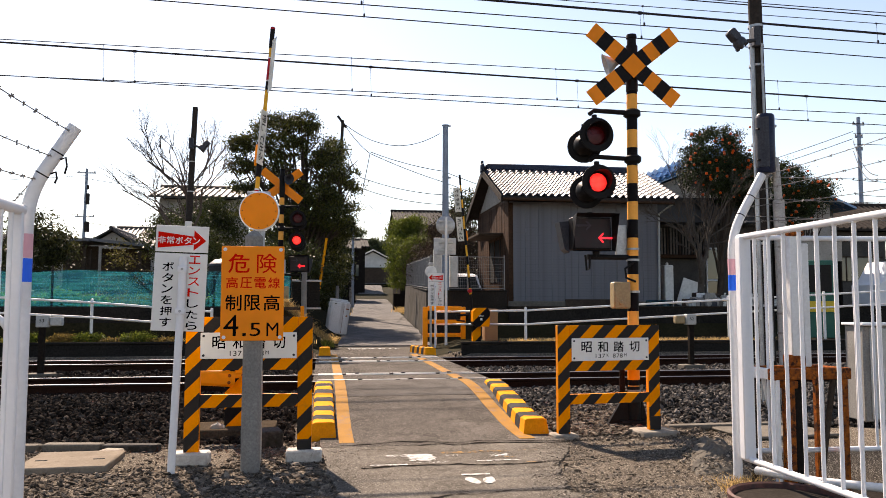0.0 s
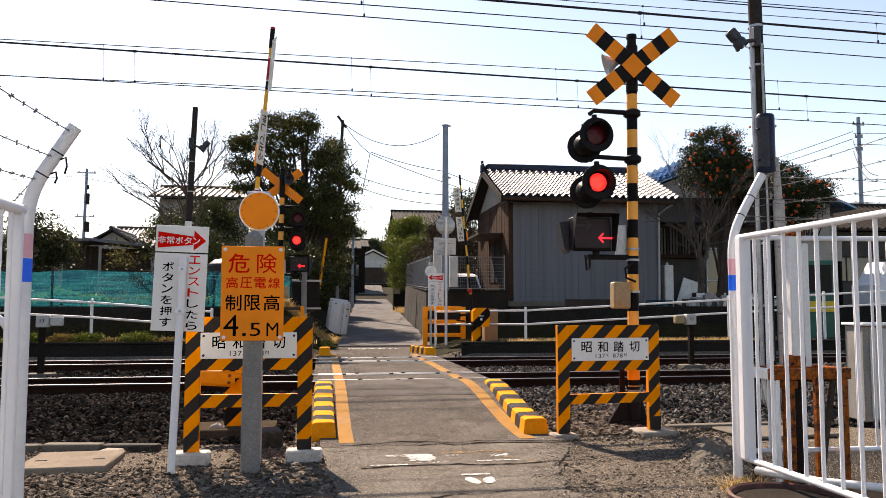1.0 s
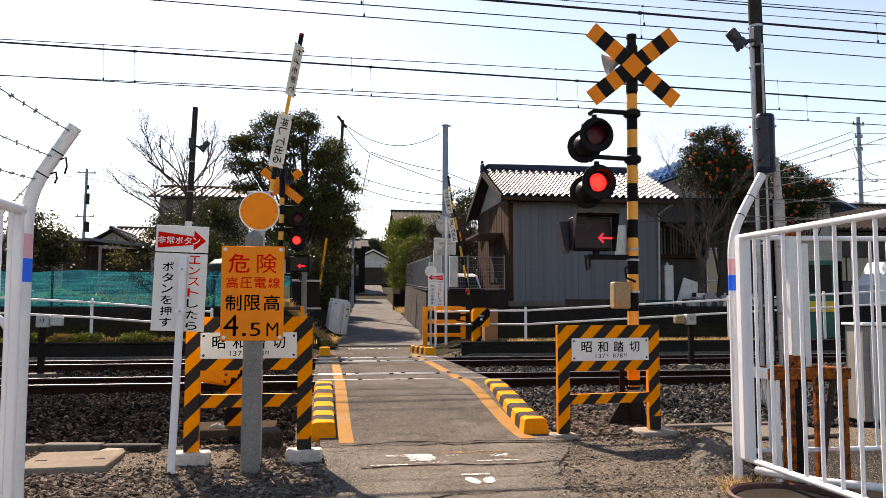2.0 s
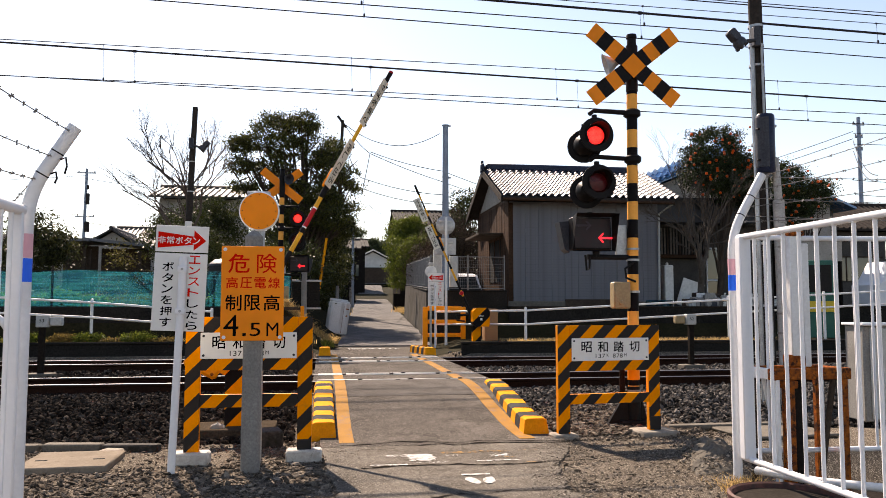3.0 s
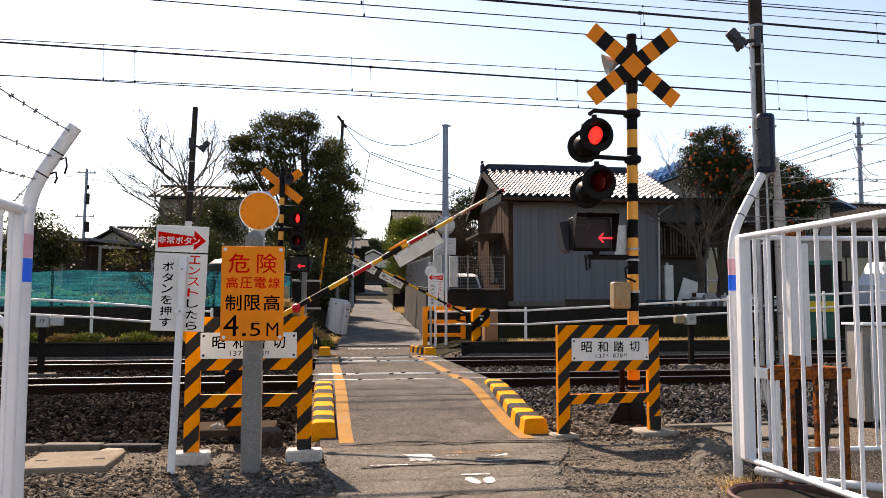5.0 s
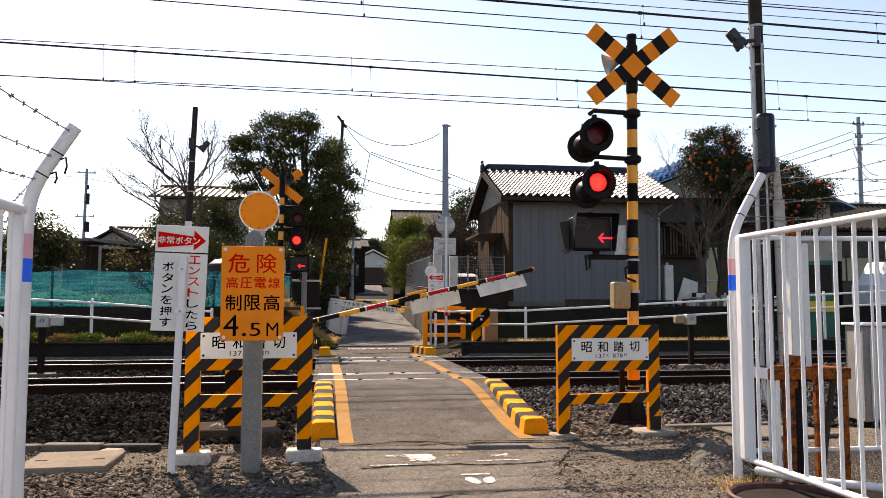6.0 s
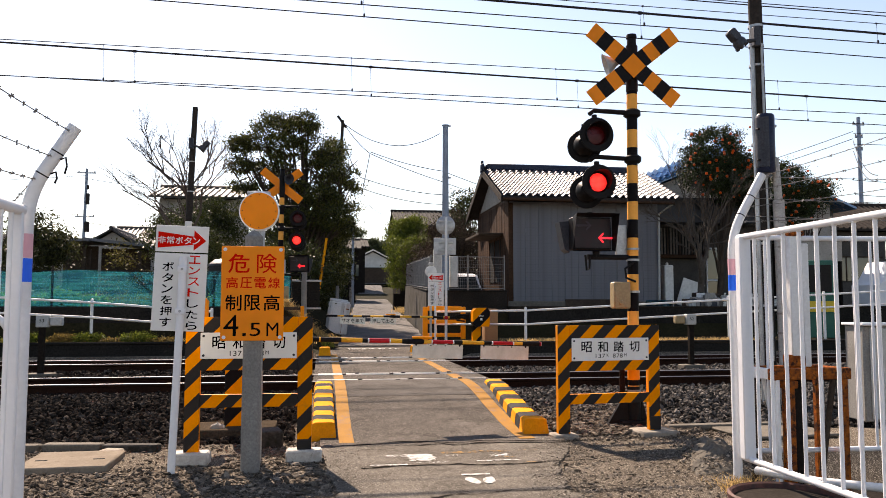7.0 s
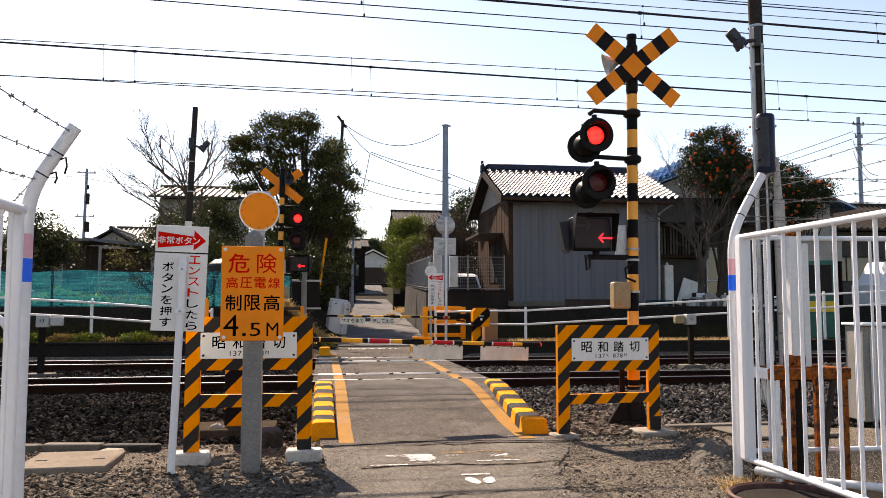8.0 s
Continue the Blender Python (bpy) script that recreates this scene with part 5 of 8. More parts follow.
near_gate = crossing_gate((-0.82, 8.33, 0.0), 7.0, BANDS_NEAR, 0.97, "near crossing gate, boom in yellow, black and red", size=0.933)
far_gate = crossing_gate((3.62, 19.15, 0.24), 180.0, BANDS_FAR, 0.785, "far crossing gate with boom in yellow and black", False)
g_rag = Geo()
rag_v = [(-0.07 + 0.027 * i + 0.006 * noise.noise((i, j, 4)), -0.05 + 0.025 * j, 0.088 + 0.03 * noise.noise((i * 0.9, j * 0.9, 2)) + 0.012 * (3 - abs(i - 2))) for j in range(5) for i in range(6)]
g_rag.add(rag_v + [(x, y, 0.075) for x, y, z in rag_v], [(j * 6 + i, j * 6 + i + 1, j * 6 + i + 7, j * 6 + i + 6) for j in range(4) for i in range(5)]
          + [(30 + i, i + 31, i + 1, i) for i in range(5)] + [(24 + i, 25 + i, 55 + i, 54 + i) for i in range(5)]
          + [(6 * j + 6, 6 * j + 36, 6 * j + 30, 6 * j) for j in range(4)] + [(6 * j + 5, 6 * j + 35, 6 * j + 41, 6 * j + 11) for j in range(4)], "plaster")
single("rag", g_rag, "crumpled pale rag at the foot of the gate", "rag", (-1.03, 8.24, 0.0), smooth=False)
g_mark = Geo()
g_mark.text("W01", (0.13, -0.403, 0.83), 0.13, 0.05, "text_white", pose(0, 0, 0, 0, 0, 180))
g_mark.box((-0.13, 0.403, 0.75), (0.05, 0.002, 0.05), "text_white")
part("lettering", g_mark, far_gate[0], "small white lettering")
g_arm = Geo()
g_arm.box((0.02, 0.02, 0.80), (0.16, 0.10, 0.16), "black", 0.02)
g_arm.tube([(-0.05, 0.0, 0.86), (0.42, 0.0, 0.84)], 0.028, "black", 10)
g_arm.tube([(0.20, 0.02, 0.70), (0.40, 0.02, 0.72), (0.44, 0.0, 0.82)], 0.018, "black", 8)
part("drive_arm", g_arm, far_gate[0], "black drive arm")


# ---------------------------------------------------------------- white boundary fences
def barb_strand(g, a, b, sag=0.03, r=0.0027):
    a, b = Vector(a), Vector(b)
    n = 14
    pts = [a.lerp(b, i / n) - Vector((0, 0, sag * 4 * (i / n) * (1 - i / n))) for i in range(n + 1)]
    g.tube(pts, r, "barb", 5)
    ln = (b - a).length
    k = int(ln / 0.11)
    for i in range(k):
        p = a.lerp(b, (i + 0.5) / k) - Vector((0, 0, sag * 4 * ((i + 0.5) / k) * (1 - (i + 0.5) / k)))
        for _ in range(3):
            d = Vector((rnd.uniform(-1, 1), rnd.uniform(-1, 1), rnd.uniform(-1, 1))).normalized() * 0.013
            g.tube([p - d, p + d], r * 0.9, "barb", 4)


def bent_post(at, top, label, strands):
    """White pipe post bent over at the top, with pink and blue tape and barbed wire."""
    t = thing("bent_post", label, "fence post", at, 0, "bent fence posts")
    bend = 1.84
    g = Geo()
    dx, dy, dz = top
    a, b, c = Vector((0, 0, bend - 0.17)), Vector((0, 0, bend)), Vector((dx * 0.34, dy * 0.34, bend + (dz - bend) * 0.34))
    curve = [a.lerp(b, k / 7).lerp(b.lerp(c, k / 7), k / 7) for k in range(8)]
    g.tube([(0, 0, -0.05), (0, 0, 0.9)] + curve + [(dx, dy, dz)], 0.0335, "white_chipped", 20)
    part("pipe", g, t, "chipped white pipe")
    for z0, z1, mat in ((1.525, 1.645, "pink"), (1.405, 1.522, "blue")):
        g = Geo()
        g.tube([(0, 0, z0), (0, 0, z1)], 0.0343, mat, 20, caps=False)
        part("tape_band", g, t, mat + " tape band")
    for k in (0.3, 0.62):
        g = Geo()
        q = Vector((dx * k, dy * k, bend + (dz - bend) * k))
        d = Vector((dx, dy, dz - bend)).normalized()
        g.tube([q - d * 0.0035, q + d * 0.0035], 0.0350, "black", 16)
        part("wire_tie", g, t, "wire tie")
    if at[0] < 0:
        for k, drop in ((0.34, 0.05), (0.55, 0.075)):
            g = Geo()
            q = Vector((dx * k + 0.035, dy * k - 0.01, bend + (dz - bend) * k - 0.012))
            g.tube([q, q + Vector((0.028, -0.01, 0.008)), q + Vector((0.034, -0.01, -drop * 0.5)), q + Vector((0.024, -0.01, -drop))], 0.005, "black", 6)
            part("loose_tie", g, t, "loose black tie")
    for i, (k, end) in enumerate(strands):
        g = Geo()
        q = Vector((dx * k, dy * k, bend + (dz - bend) * k))
        barb_strand(g, q, end)
        o = part("barbed_wire", g, t, "rusty barbed wire strand")
    return t


def picket_fence(a, b, n, z0, z1, label, first=True, rail=0.028, bar=0.0165, start=0.14, post=(0.075, 0.06), tops=0.0):
    a, b = Vector((*a, 0)), Vector((*b, 0))
    d = b - a
    t = thing("picket_fence", label, "fence", (a.x, a.y, 0), math.degrees(math.atan2(d.y, d.x)), "white pipe fences")
    L = d.length
    g = Geo()
    g.tube([(0, 0, z1), (L, 0, z1)], rail, "white", 14)
    part("top_rail", g, t)
    g = Geo()
    g.tube([(0, 0, z0), (L, 0, z0)], rail, "white", 14)
    part("bottom_rail", g, t)
    if first:
        g = Geo()
        g.box((0.06 if tops else 0.03, 0, (z1 + z0) / 2), (post[0], post[1], z1 - z0), "white", 0.006)
        part("end_post", g, t)
    for i in range(n):
        x = start + (L - start) * i / n
        g = Geo()
        g.tube([(x, 0, z0), (x, 0, z1)], bar, "white", 12, caps=False)
        pk = part("picket", g, t)
        if tops:
            for z in (z0 + rail * 0.9, z1 - rail * 0.9):
                w = Geo()
                w.lathe([(bar, -0.010), (bar + 0.004, 0.0), (bar, 0.010)], "white_worn", c=(x, 0, z), seg=10)
                part("weld", w, pk, "rough weld bead")
    return t


picket_fence((3.07, 5.52), (3.07, 0.76), 25, 0.18, 1.80, "white-painted pipe fence beside the crossing", rail=0.0225, bar=0.0128, start=0.22, post=(0.07, 0.09), tops=0.012)
picket_fence((3.44, 6.03), (8.2, 5.83), 30, 0.125, 1.85, "second white pipe fence running along the track", False, rail=0.021, bar=0.0115)
bent_post((3.062, 5.60, 0.0), (0.275, 0.02, 2.30), "white bent pipe post with pink and blue tape bands",
          [(0.97, (1.6, -1.1, 2.78)), (0.72, (1.5, -1.1, 2.52)), (0.45, (1.45, -1.1, 2.22)), (0.2, (1.4, -1.1, 1.98)), (0.97, (4.2, 0.4, 2.45)), (0.6, (4.2, 0.4, 2.2)), (0.3, (4.2, 0.4, 2.05))])
g_bend = Geo()
g_bend.tube([(-2.45, 5.6, 1.235), (-2.2, 5.6, 1.23)] + [(-2.2 + 0.16 * math.sin(radians(15 * i)), 5.6, 1.07 + 0.16 * math.cos(radians(15 * i))) for i in range(7)] + [(-2.035, 5.6, 0.9), (-2.045, 5.6, -0.05)], 0.026, "white_chipped", 12)
single("drain_pipe", g_bend, "white pipe bending down beside the fence post", "pipe")
bent_post((-1.475, 4.20, 0.0), (0.21, 0.02, 2.20), "white bent pipe post with pink and blue tape",
          [(0.92, (-0.05, -2.2, 2.34)), (0.55, (-0.1, -2.2, 2.10)), (0.22, (-0.15, -2.2, 1.93)), (0.6, (-2.54, 5.0, 1.70)), (0.2, (-2.28, 5.2, 1.69))])
picket_fence((-1.475, 4.13), (-1.50, 1.5), 21, 0.13, 1.757, "white-painted pipe fence at the roadside", bar=0.012, start=0.125, post=(0.03, 0.045))


# ---------------------------------------------------------------- walls, rails and slabs
def wall(name, x0, x1, y0, y1, z0, z1, mat, label, coping=0.0):
    g = Geo()
    g.box(((x0 + x1) / 2, (y0 + y1) / 2, (z0 + z1) / 2), (x1 - x0, y1 - y0, z1 - z0), mat, 0.02)
    if coping:
        g.box(((x0 + x1) / 2, (y0 + y1) / 2, z1 + coping / 2), (x1 - x0 + 0.02, y1 - y0 + 0.06, coping), mat, 0.015)
    return single(name, g, label, "wall", kind="structure")


wall("wall_trackside_1", -40, -0.35, 17.42, 17.62, -0.1, 0.50, "wall_shadow_black", "low near-black concrete wall beside the track", 0.05)
wall("wall_trackside_2", 3.05, 40, 17.42, 17.62, -0.1, 0.46, "wall_shadow_black", "low dark concrete wall beside the track", 0.05)
wall("wall_field", -40, -0.95, 19.55, 19.75, 0.3, 1.30, "wall_shadow_black", "dark retaining wall under the vegetable field")
wall("wall_yard", 2.86, 5.15, 22.0, 22.25, 0.2, 1.72, "wall_shadow_black", "dark retaining wall at the lane corner", 0.04)
wall("wall_house", 5.15, 40, 21.75, 22.0, 0.2, 1.27, "wall_shadow_black", "dark retaining wall below the houses", 0.04)


def lane_wall():
    """Retaining wall of stone courses along the climbing lane."""
    t = thing("wall_lane", "stone retaining wall along the climbing lane", "wall", (0, 0, 0), kind="structure")
    g = Geo()
    vs, fs = [], []
    ys = [22.1 + 1.4 * i for i in range(12)]
    for y in ys:
        x = road_x(y) + 1.30
        top = 1.72 + 0.036 * (y - 22)
        vs += [(x, y, road_z(y) - 0.1), (x + 0.08, y, top), (x + 0.30, y, top), (x + 0.30, y, road_z(y) - 0.1)]
    for i in range(len(ys) - 1):
        o = 4 * i
        fs += [(o, o + 4, o + 5, o + 1), (o + 1, o + 5, o + 6, o + 2), (o + 2, o + 6, o + 7, o + 3)]
    fs += [(0, 1, 2, 3), (len(vs) - 1, len(vs) - 2, len(vs) - 3, len(vs) - 4)]
    g.add(vs, fs, "wall_lane")
    part("wall_body", g, t)


lane_wall()


def pipe_rail(posts, label):
    """White two-rail pipe barrier through (x, y, base z, top z) posts."""
    t = thing("pipe_rail", label, "guard rail", (0, 0, 0), 0, "white pipe rails")
    for x, y, zb, zt in posts:
        g = Geo()
        g.tube([(x, y, zb), (x, y, zt + 0.05)], 0.034, "white_worn", 12)
        g.lathe([(0.034, zt + 0.05), (0.03, zt + 0.075), (0.0, zt + 0.085)], "white_worn", c=(x, y, 0), seg=12)
        part("post", g, t)
    for dz in (0.0, -0.33):
        g = Geo()
        g.tube([(x, y - 0.03, zt + dz) for x, y, zb, zt in posts], 0.026, "white_worn", 10)
        part("rail", g, t)


pipe_rail([(2.95, 20.95, 0.20, 1.16)] + [(4.78 + 2.6 * i, 18.5, 0.44, 1.20 + 0.135 * i) for i in range(6)], "white two-rail pipe barrier on the far bank")
pipe_rail([(-2.5, 18.5, 0.44, 1.18), (-5.07, 18.5, 0.44, 1.385)] + [(-7.6 - 2.6 * i, 18.5, 0.44, 1.52 + 0.1 * i) for i in range(4)], "white two-rail pipe barrier below the field")


def slab(at, size, mat, label, name="concrete_slab", rz=0.0, slots=()):
    g = Geo()
    g.box((0, 0, size[2] / 2), size, mat, 0.012)
    t = thing(name, label, "slab", at, rz)
    part("plate", g, t)
    for x, y in slots:
        g = Geo()
        g.box((x, y, size[2] + 0.001), (0.09, 0.018, 0.006), "block_black", 0, Matrix.Identity(4))
        part("lifting_slot", g, t, "dark lifting slot")


slab((-2.03, 6.98, -0.03), (0.69, 0.72, 0.07), "slab_tan", "pale concrete duct cover with two slots", rz=2, slots=((-0.22, -0.05), (0.22, -0.05)))
slab((-2.86, 7.72, -0.02), (0.72, 0.13, 0.07), "concrete", "pale concrete edging block along the ballast", rz=-8)
slab((-2.22, 7.66, -0.02), (0.52, 0.13, 0.075), "concrete", "worn concrete edging block along the ballast", rz=-9)
slab((-1.70, 7.58, -0.02), (0.50, 0.13, 0.07), "concrete_dark", "dark concrete edging block along the ballast", rz=-8)
slab((-1.84, 7.44, -0.02), (0.17, 0.16, 0.05), "concrete_pale", "pale broken slab piece beside the duct cover", rz=-20)
slab((4.55, 7.70, 0.0), (1.0, 0.9, 0.03), "concrete", "pale concrete duct cover beside the fence", rz=4)
slab((-0.92, 8.40, 0.0), (0.9, 0.62, 0.08), "earth_dark", "dirt-covered plinth under the gate machine", rz=1)
slab((-0.56, 7.66, -0.02), (0.36, 0.28, 0.16), "concrete_dark", "broken concrete block in gravel", rz=12)
slab((4.32, 7.98, 0.0), (1.5, 0.13, 0.05), "concrete", "pale concrete edging block in gravel", rz=1)


def track_box(at, num, label):
    t = thing("cable_box", label, "equipment box", at, 0, "trackside boxes")
    g = Geo()
    g.box((0, 0, 0.43), (0.09, 0.09, 0.86), "wood_black", 0.006)
    part("stem", g, t, "black stem")
    g = Geo()
    g.box((0, 0, 0.05), (0.42, 0.3, 0.09), "concrete", 0.015)
    part("footing", g, t, "concrete footing")
    g = Geo()
    s = 1 if num == "53" else -1
    g.box((0.02 * s, -0.02, 0.95), (0.19, 0.16, 0.20), "steel_grey", 0.012)
    g.text(num, (0.02 * s, -0.102, 0.96), 0.075, 0.055, "text_black")
    part("box", g, t, "pale grey box with black number")
    g = Geo()
    g.box((s * 0.215, 0.02, 0.945), (0.20, 0.13, 0.15), "steel_grey" if num == "53" else "beige", 0.02)
    part("side_box", g, t, "pale grey side box" if num == "53" else "cream side box")


track_box((-4.60, 13.98, 0.10), "53", "grey numbered box on a dark post between tracks")
track_box((6.93, 14.3, 0.10), "52", "grey numbered box on a dark post in ballast")


# ---------------------------------------------------------------- poles and wires
def cable(g, a, b, sag, r, mat="wire", n=16):
    a, b = Vector(a), Vector(b)
    g.tube([a.lerp(b, i / n) - Vector((0, 0, sag * 4 * (i / n) * (1 - i / n))) for i in range(n + 1)], r, mat, 5)


def overhead():
    """Catenary of both tracks: messenger wires, contact wires and droppers."""
    def line(y, x0, z0, x1, z1, r, label):
        k = (z1 - z0) / (x1 - x0)
        g = Geo()
        g.tube([(-80, y, z0 + k * (-30 - x0)), (-30, y, z0 + k * (-30 - x0)), (45, y, z0 + k * (45 - x0)), (90, y, z0 + k * (45 - x0))], r, "wire", 6)
        single("overhead_wire", g, label, "overhead wire", group="overhead wires")
        return lambda x: z0 + k * (x - x0)
    m1 = line(15.9, -6.182, 6.338, 12.513, 5.916, 0.018, "thick dark messenger wire above the rails")
    f1 = line(15.55, -3.622, 6.266, 12.252, 6.145, 0.008, "thin dark feeder wire above the rails")
    c1 = line(15.9, -3.684, 5.652, 12.488, 5.371, 0.0095, "thin contact wire over the far track")
    a1 = line(15.55, -3.604, 5.583, 12.224, 5.522, 0.0085, "thin auxiliary wire over the far track")
    m2 = line(12.0, 2.493, 6.148, 9.497, 5.960, 0.019, "thick messenger wire over the near track")
    c2 = line(12.0, -2.614, 5.847, 9.478, 5.538, 0.0085, "thin contact wire over the near track")
    a2 = line(11.6, 0.477, 5.802, 9.09, 5.641, 0.0085, "thin auxiliary wire over the near track")
    f2 = line(11.6, 3.668, 6.051, 9.188, 5.972, 0.006, "thin feeder wire over the near track")
    line(10.8, 5.154, 5.842, 8.56, 5.775, 0.0085, "signal cable along the track")
    line(10.5, 6.239, 5.729, 8.325, 5.702, 0.0065, "thin signal cable along the track")
    for y, top, bot, xs in ((15.9, m1, c1, (-3.72, 0.89, 5.27, 10.56)), (15.55, f1, a1, (-4.21, 0.49, 4.70, 9.66)), (12.0, m2, c2, (0.55, 5.06)), (11.6, f2, a2, (0.49, 4.94, 9.01))):
        for x in xs:
            g = Geo()
            g.tube([(x, y, top(x)), (x + 0.02, y, bot(x))], 0.0032, "wire", 5)
            g.box((x, y, top(x)), (0.075, 0.03, 0.055) if top in (m1, m2) else (0.04, 0.02, 0.03), "wire", 0.008)
            g.box((x + 0.02, y, bot(x) + 0.02), (0.03, 0.02, 0.06), "wire", 0.004)
            single("dropper", g, "thin dropper wire with dark clips", "dropper wire", group="wire droppers")


overhead()


def floodlight(t, at, s):
    g = Geo()
    x, y, z = at
    g.box((x - s * 0.02, y - 0.06, z + 0.05), (0.09, 0.12, 0.26), "lamp_metal", 0.01)
    g.tube([(x, y - 0.1, z), (x + s * 0.22, y - 0.12, z - 0.05)], 0.028, "lamp_metal", 8)
    br = part("lamp_bracket", g, t, "grey bracket")
    g = Geo()
    m = pose(x + s * 0.30, y - 0.14, z - 0.01) @ Matrix.Rotation(radians(42 * s), 4, "Y")
    g.box((0, 0, 0.05), (0.12, 0.13, 0.16), "lamp_metal", 0.02, m)
    g.lathe([(0.05, 0.0), (0.085, -0.05), (0.09, -0.13), (0.07, -0.125), (0.0, -0.10)], "lamp_metal", "z", (0, 0, 0), 14, m)
    for i in range(8):
        a = 6.283 * i / 8
        g.box((0.078 * math.cos(a), 0.078 * math.sin(a), -0.13), (0.03, 0.03, 0.04), "block_black", 0.004, m)
    part("lamp_head", g, t, "grey lamp head")


def near_poles():
    t = thing("utility_pole", "tall brown-grey pole carrying a floodlight and conduits", "utility pole", (5.64, 9.5, 0.0))
    g = Geo()
    g.tube([(0.02, 0, -0.1), (-0.06, 0, 8.6)], [0.10, 0.078], "pole_dark", 16)
    part("pole", g, t, "weathered dark pole")
    g = Geo()
    g.tube([(-0.10, -0.06, -0.1), (-0.12, -0.06, 4.95)], 0.028, "galv", 8)
    g.tube([(0.02, -0.11, 0.6), (-0.02, -0.11, 4.7)], 0.016, "galv", 8)
    part("conduit", g, t, "grey conduit pipes")
    for z in (4.98, 4.72, 4.45, 3.4, 2.1, 1.3):
        g = Geo()
        g.lathe([(0.092, z - 0.015), (0.098, z - 0.015), (0.098, z + 0.015), (0.092, z + 0.015)], "galv", c=(-0.03, 0, 0), seg=16)
        part("strap", g, t, "punched steel strap")
    floodlight(t, (-0.12, -0.05, 4.75), -1)
    t = thing("concrete_pole", "pale concrete pole topped by a dark cylinder", "pole", (5.74, 9.35, 0.0))
    g = Geo()
    g.tube([(0.06, 0, 0.0), (0.03, 0, 2.65)], [0.075, 0.070], "pole_pale", 18)
    g.tube([(0.03, 0, 2.65), (0.0, 0, 3.2)], [0.05, 0.045], "pole_pale", 14)
    part("pole", g, t, "stained concrete pole")
    g = Geo()
    g.lathe([(0.0, 3.80), (0.10, 3.80), (0.115, 3.78), (0.115, 3.06), (0.10, 3.04), (0.0, 3.04)], "ridge_navy", c=(-0.155, -0.05, -0.05), seg=24)
    part("cylinder", g, t, "navy equipment cylinder")
    g = Geo()
    vs, k = [], 10
    for i in range(k + 1):
        a = radians(165 + 95 * i / k)
        vs += [(-0.155 + r * math.cos(a), -0.05 + r * math.sin(a), z) for r in (0.117, 0.128) for z in (3.06, 3.70)]
    fs = [(4 * i + 2, 4 * i + 6, 4 * i + 7, 4 * i + 3) for i in range(k)] + [(4 * i + 1, 4 * i + 3, 4 * i + 7, 4 * i + 5) for i in range(k)] + [(4 * i, 4 * i + 4, 4 * i + 6, 4 * i + 2) for i in range(k)]
    fs += [(0, 2, 3, 1), (4 * k, 4 * k + 1, 4 * k + 3, 4 * k + 2)]
    g.add(vs, fs, "lamp_metal")
    part("cover", g, t, "grey curved cover plate")
    for z in (3.15, 3.55):
        g = Geo()
        g.box((-0.275, -0.085, z), (0.03, 0.06, 0.025), "black", 0.004)
        part("latch", g, t, "black latch")
    for z in (3.12, 3.62):
        g = Geo()
        g.tube([(0.02, 0, z), (-0.10, -0.04, z)], 0.02, "galv", 8)
        part("bracket", g, t, "small steel bracket")
    for z in (2.36, 2.05, 1.2, 0.95):
        g = Geo()
        g.lathe([(0.074, z - 0.012), (0.079, z - 0.012), (0.079, z + 0.012), (0.074, z + 0.012)], "barb", c=(0.045, 0, 0), seg=16)
        part("strap", g, t, "wire strap")
    # rusty stand behind the fence, with a white steel column on it
    t = thing("steel_stand", "rust-covered steel stand on four legs", "stand", (3.83, 6.02, -0.04), 3)
    for x in (-0.30, 0.30):
        for y in (-0.16, 0.16):
            g = Geo()
            g.box((x, y, 0.20), (0.035 if x < 0 else 0.055, 0.05, 1.12), ("white_worn" if y < 0 else "wood_dark") if x < 0 else "rust", 0.006)
            part("leg", g, t)
    for x, y, w, mat in ((-0.19, -0.15, 0.085, "rust"), (-0.085, -0.10, 0.07, "wood_black")):
        g = Geo()
        g.box((x, y, 0.19), (w, 0.06, 1.10), mat, 0.006)
        g.box((x, y, 0.71), (w * 1.5, 0.09, 0.06), mat, 0.008)
        part("centre_leg", g, t)
    g = Geo()
    g.box((0, -0.16, 0.79), (0.72, 0.06, 0.09), "rust", 0.008)
    g.box((0, 0.16, 0.79), (0.72, 0.06, 0.09), "rust", 0.008)
    g.box((-0.33, 0, 0.79), (0.06, 0.30, 0.085), "white_worn", 0.008)
    g.box((0.33, 0, 0.79), (0.06, 0.30, 0.085), "rust", 0.008)
    part("top_frame", g, t, "rusted angle frame")
    g = Geo()
    g.tube([(0.13, -0.1, 0.02), (0.24, -0.12, 0.74)], 0.024, "wood_dark", 8)
    g.tube([(-0.10, 0.1, 0.02), (-0.24, 0.10, 0.74)], 0.018, "white_worn", 8)
    part("brace", g, t, "slanted brace")
    g = Geo()
    g.box((-0.015, 0.0, 1.37), (0.115, 0.11, 1.07), "white_worn", 0.008)
    g.box((0.078, 0.0, 1.34), (0.068, 0.09, 1.01), "white_worn", 0.008)
    g.box((-0.005, 0, 1.925), (0.14, 0.14, 0.04), "rust", 0.01)
    g.box((-0.02, 0, 0.885), (0.14, 0.12, 0.10), "rust", 0.012)
    part("column", g, t, "white steel column with rusty foot")
    t = thing("equipment_cabinet", "grey trackside steel cabinet with hinged door", "cabinet", (6.03, 8.05, 0.0), -6)
    g = Geo()
    g.box((0, 0, 0.56), (0.40, 0.36, 1.04), "pole_concrete", 0.012)
    part("body", g, t)
    g = Geo()
    g.box((0.03, -0.19, 0.56), (0.32, 0.018, 0.98), "steel_grey", 0.006)
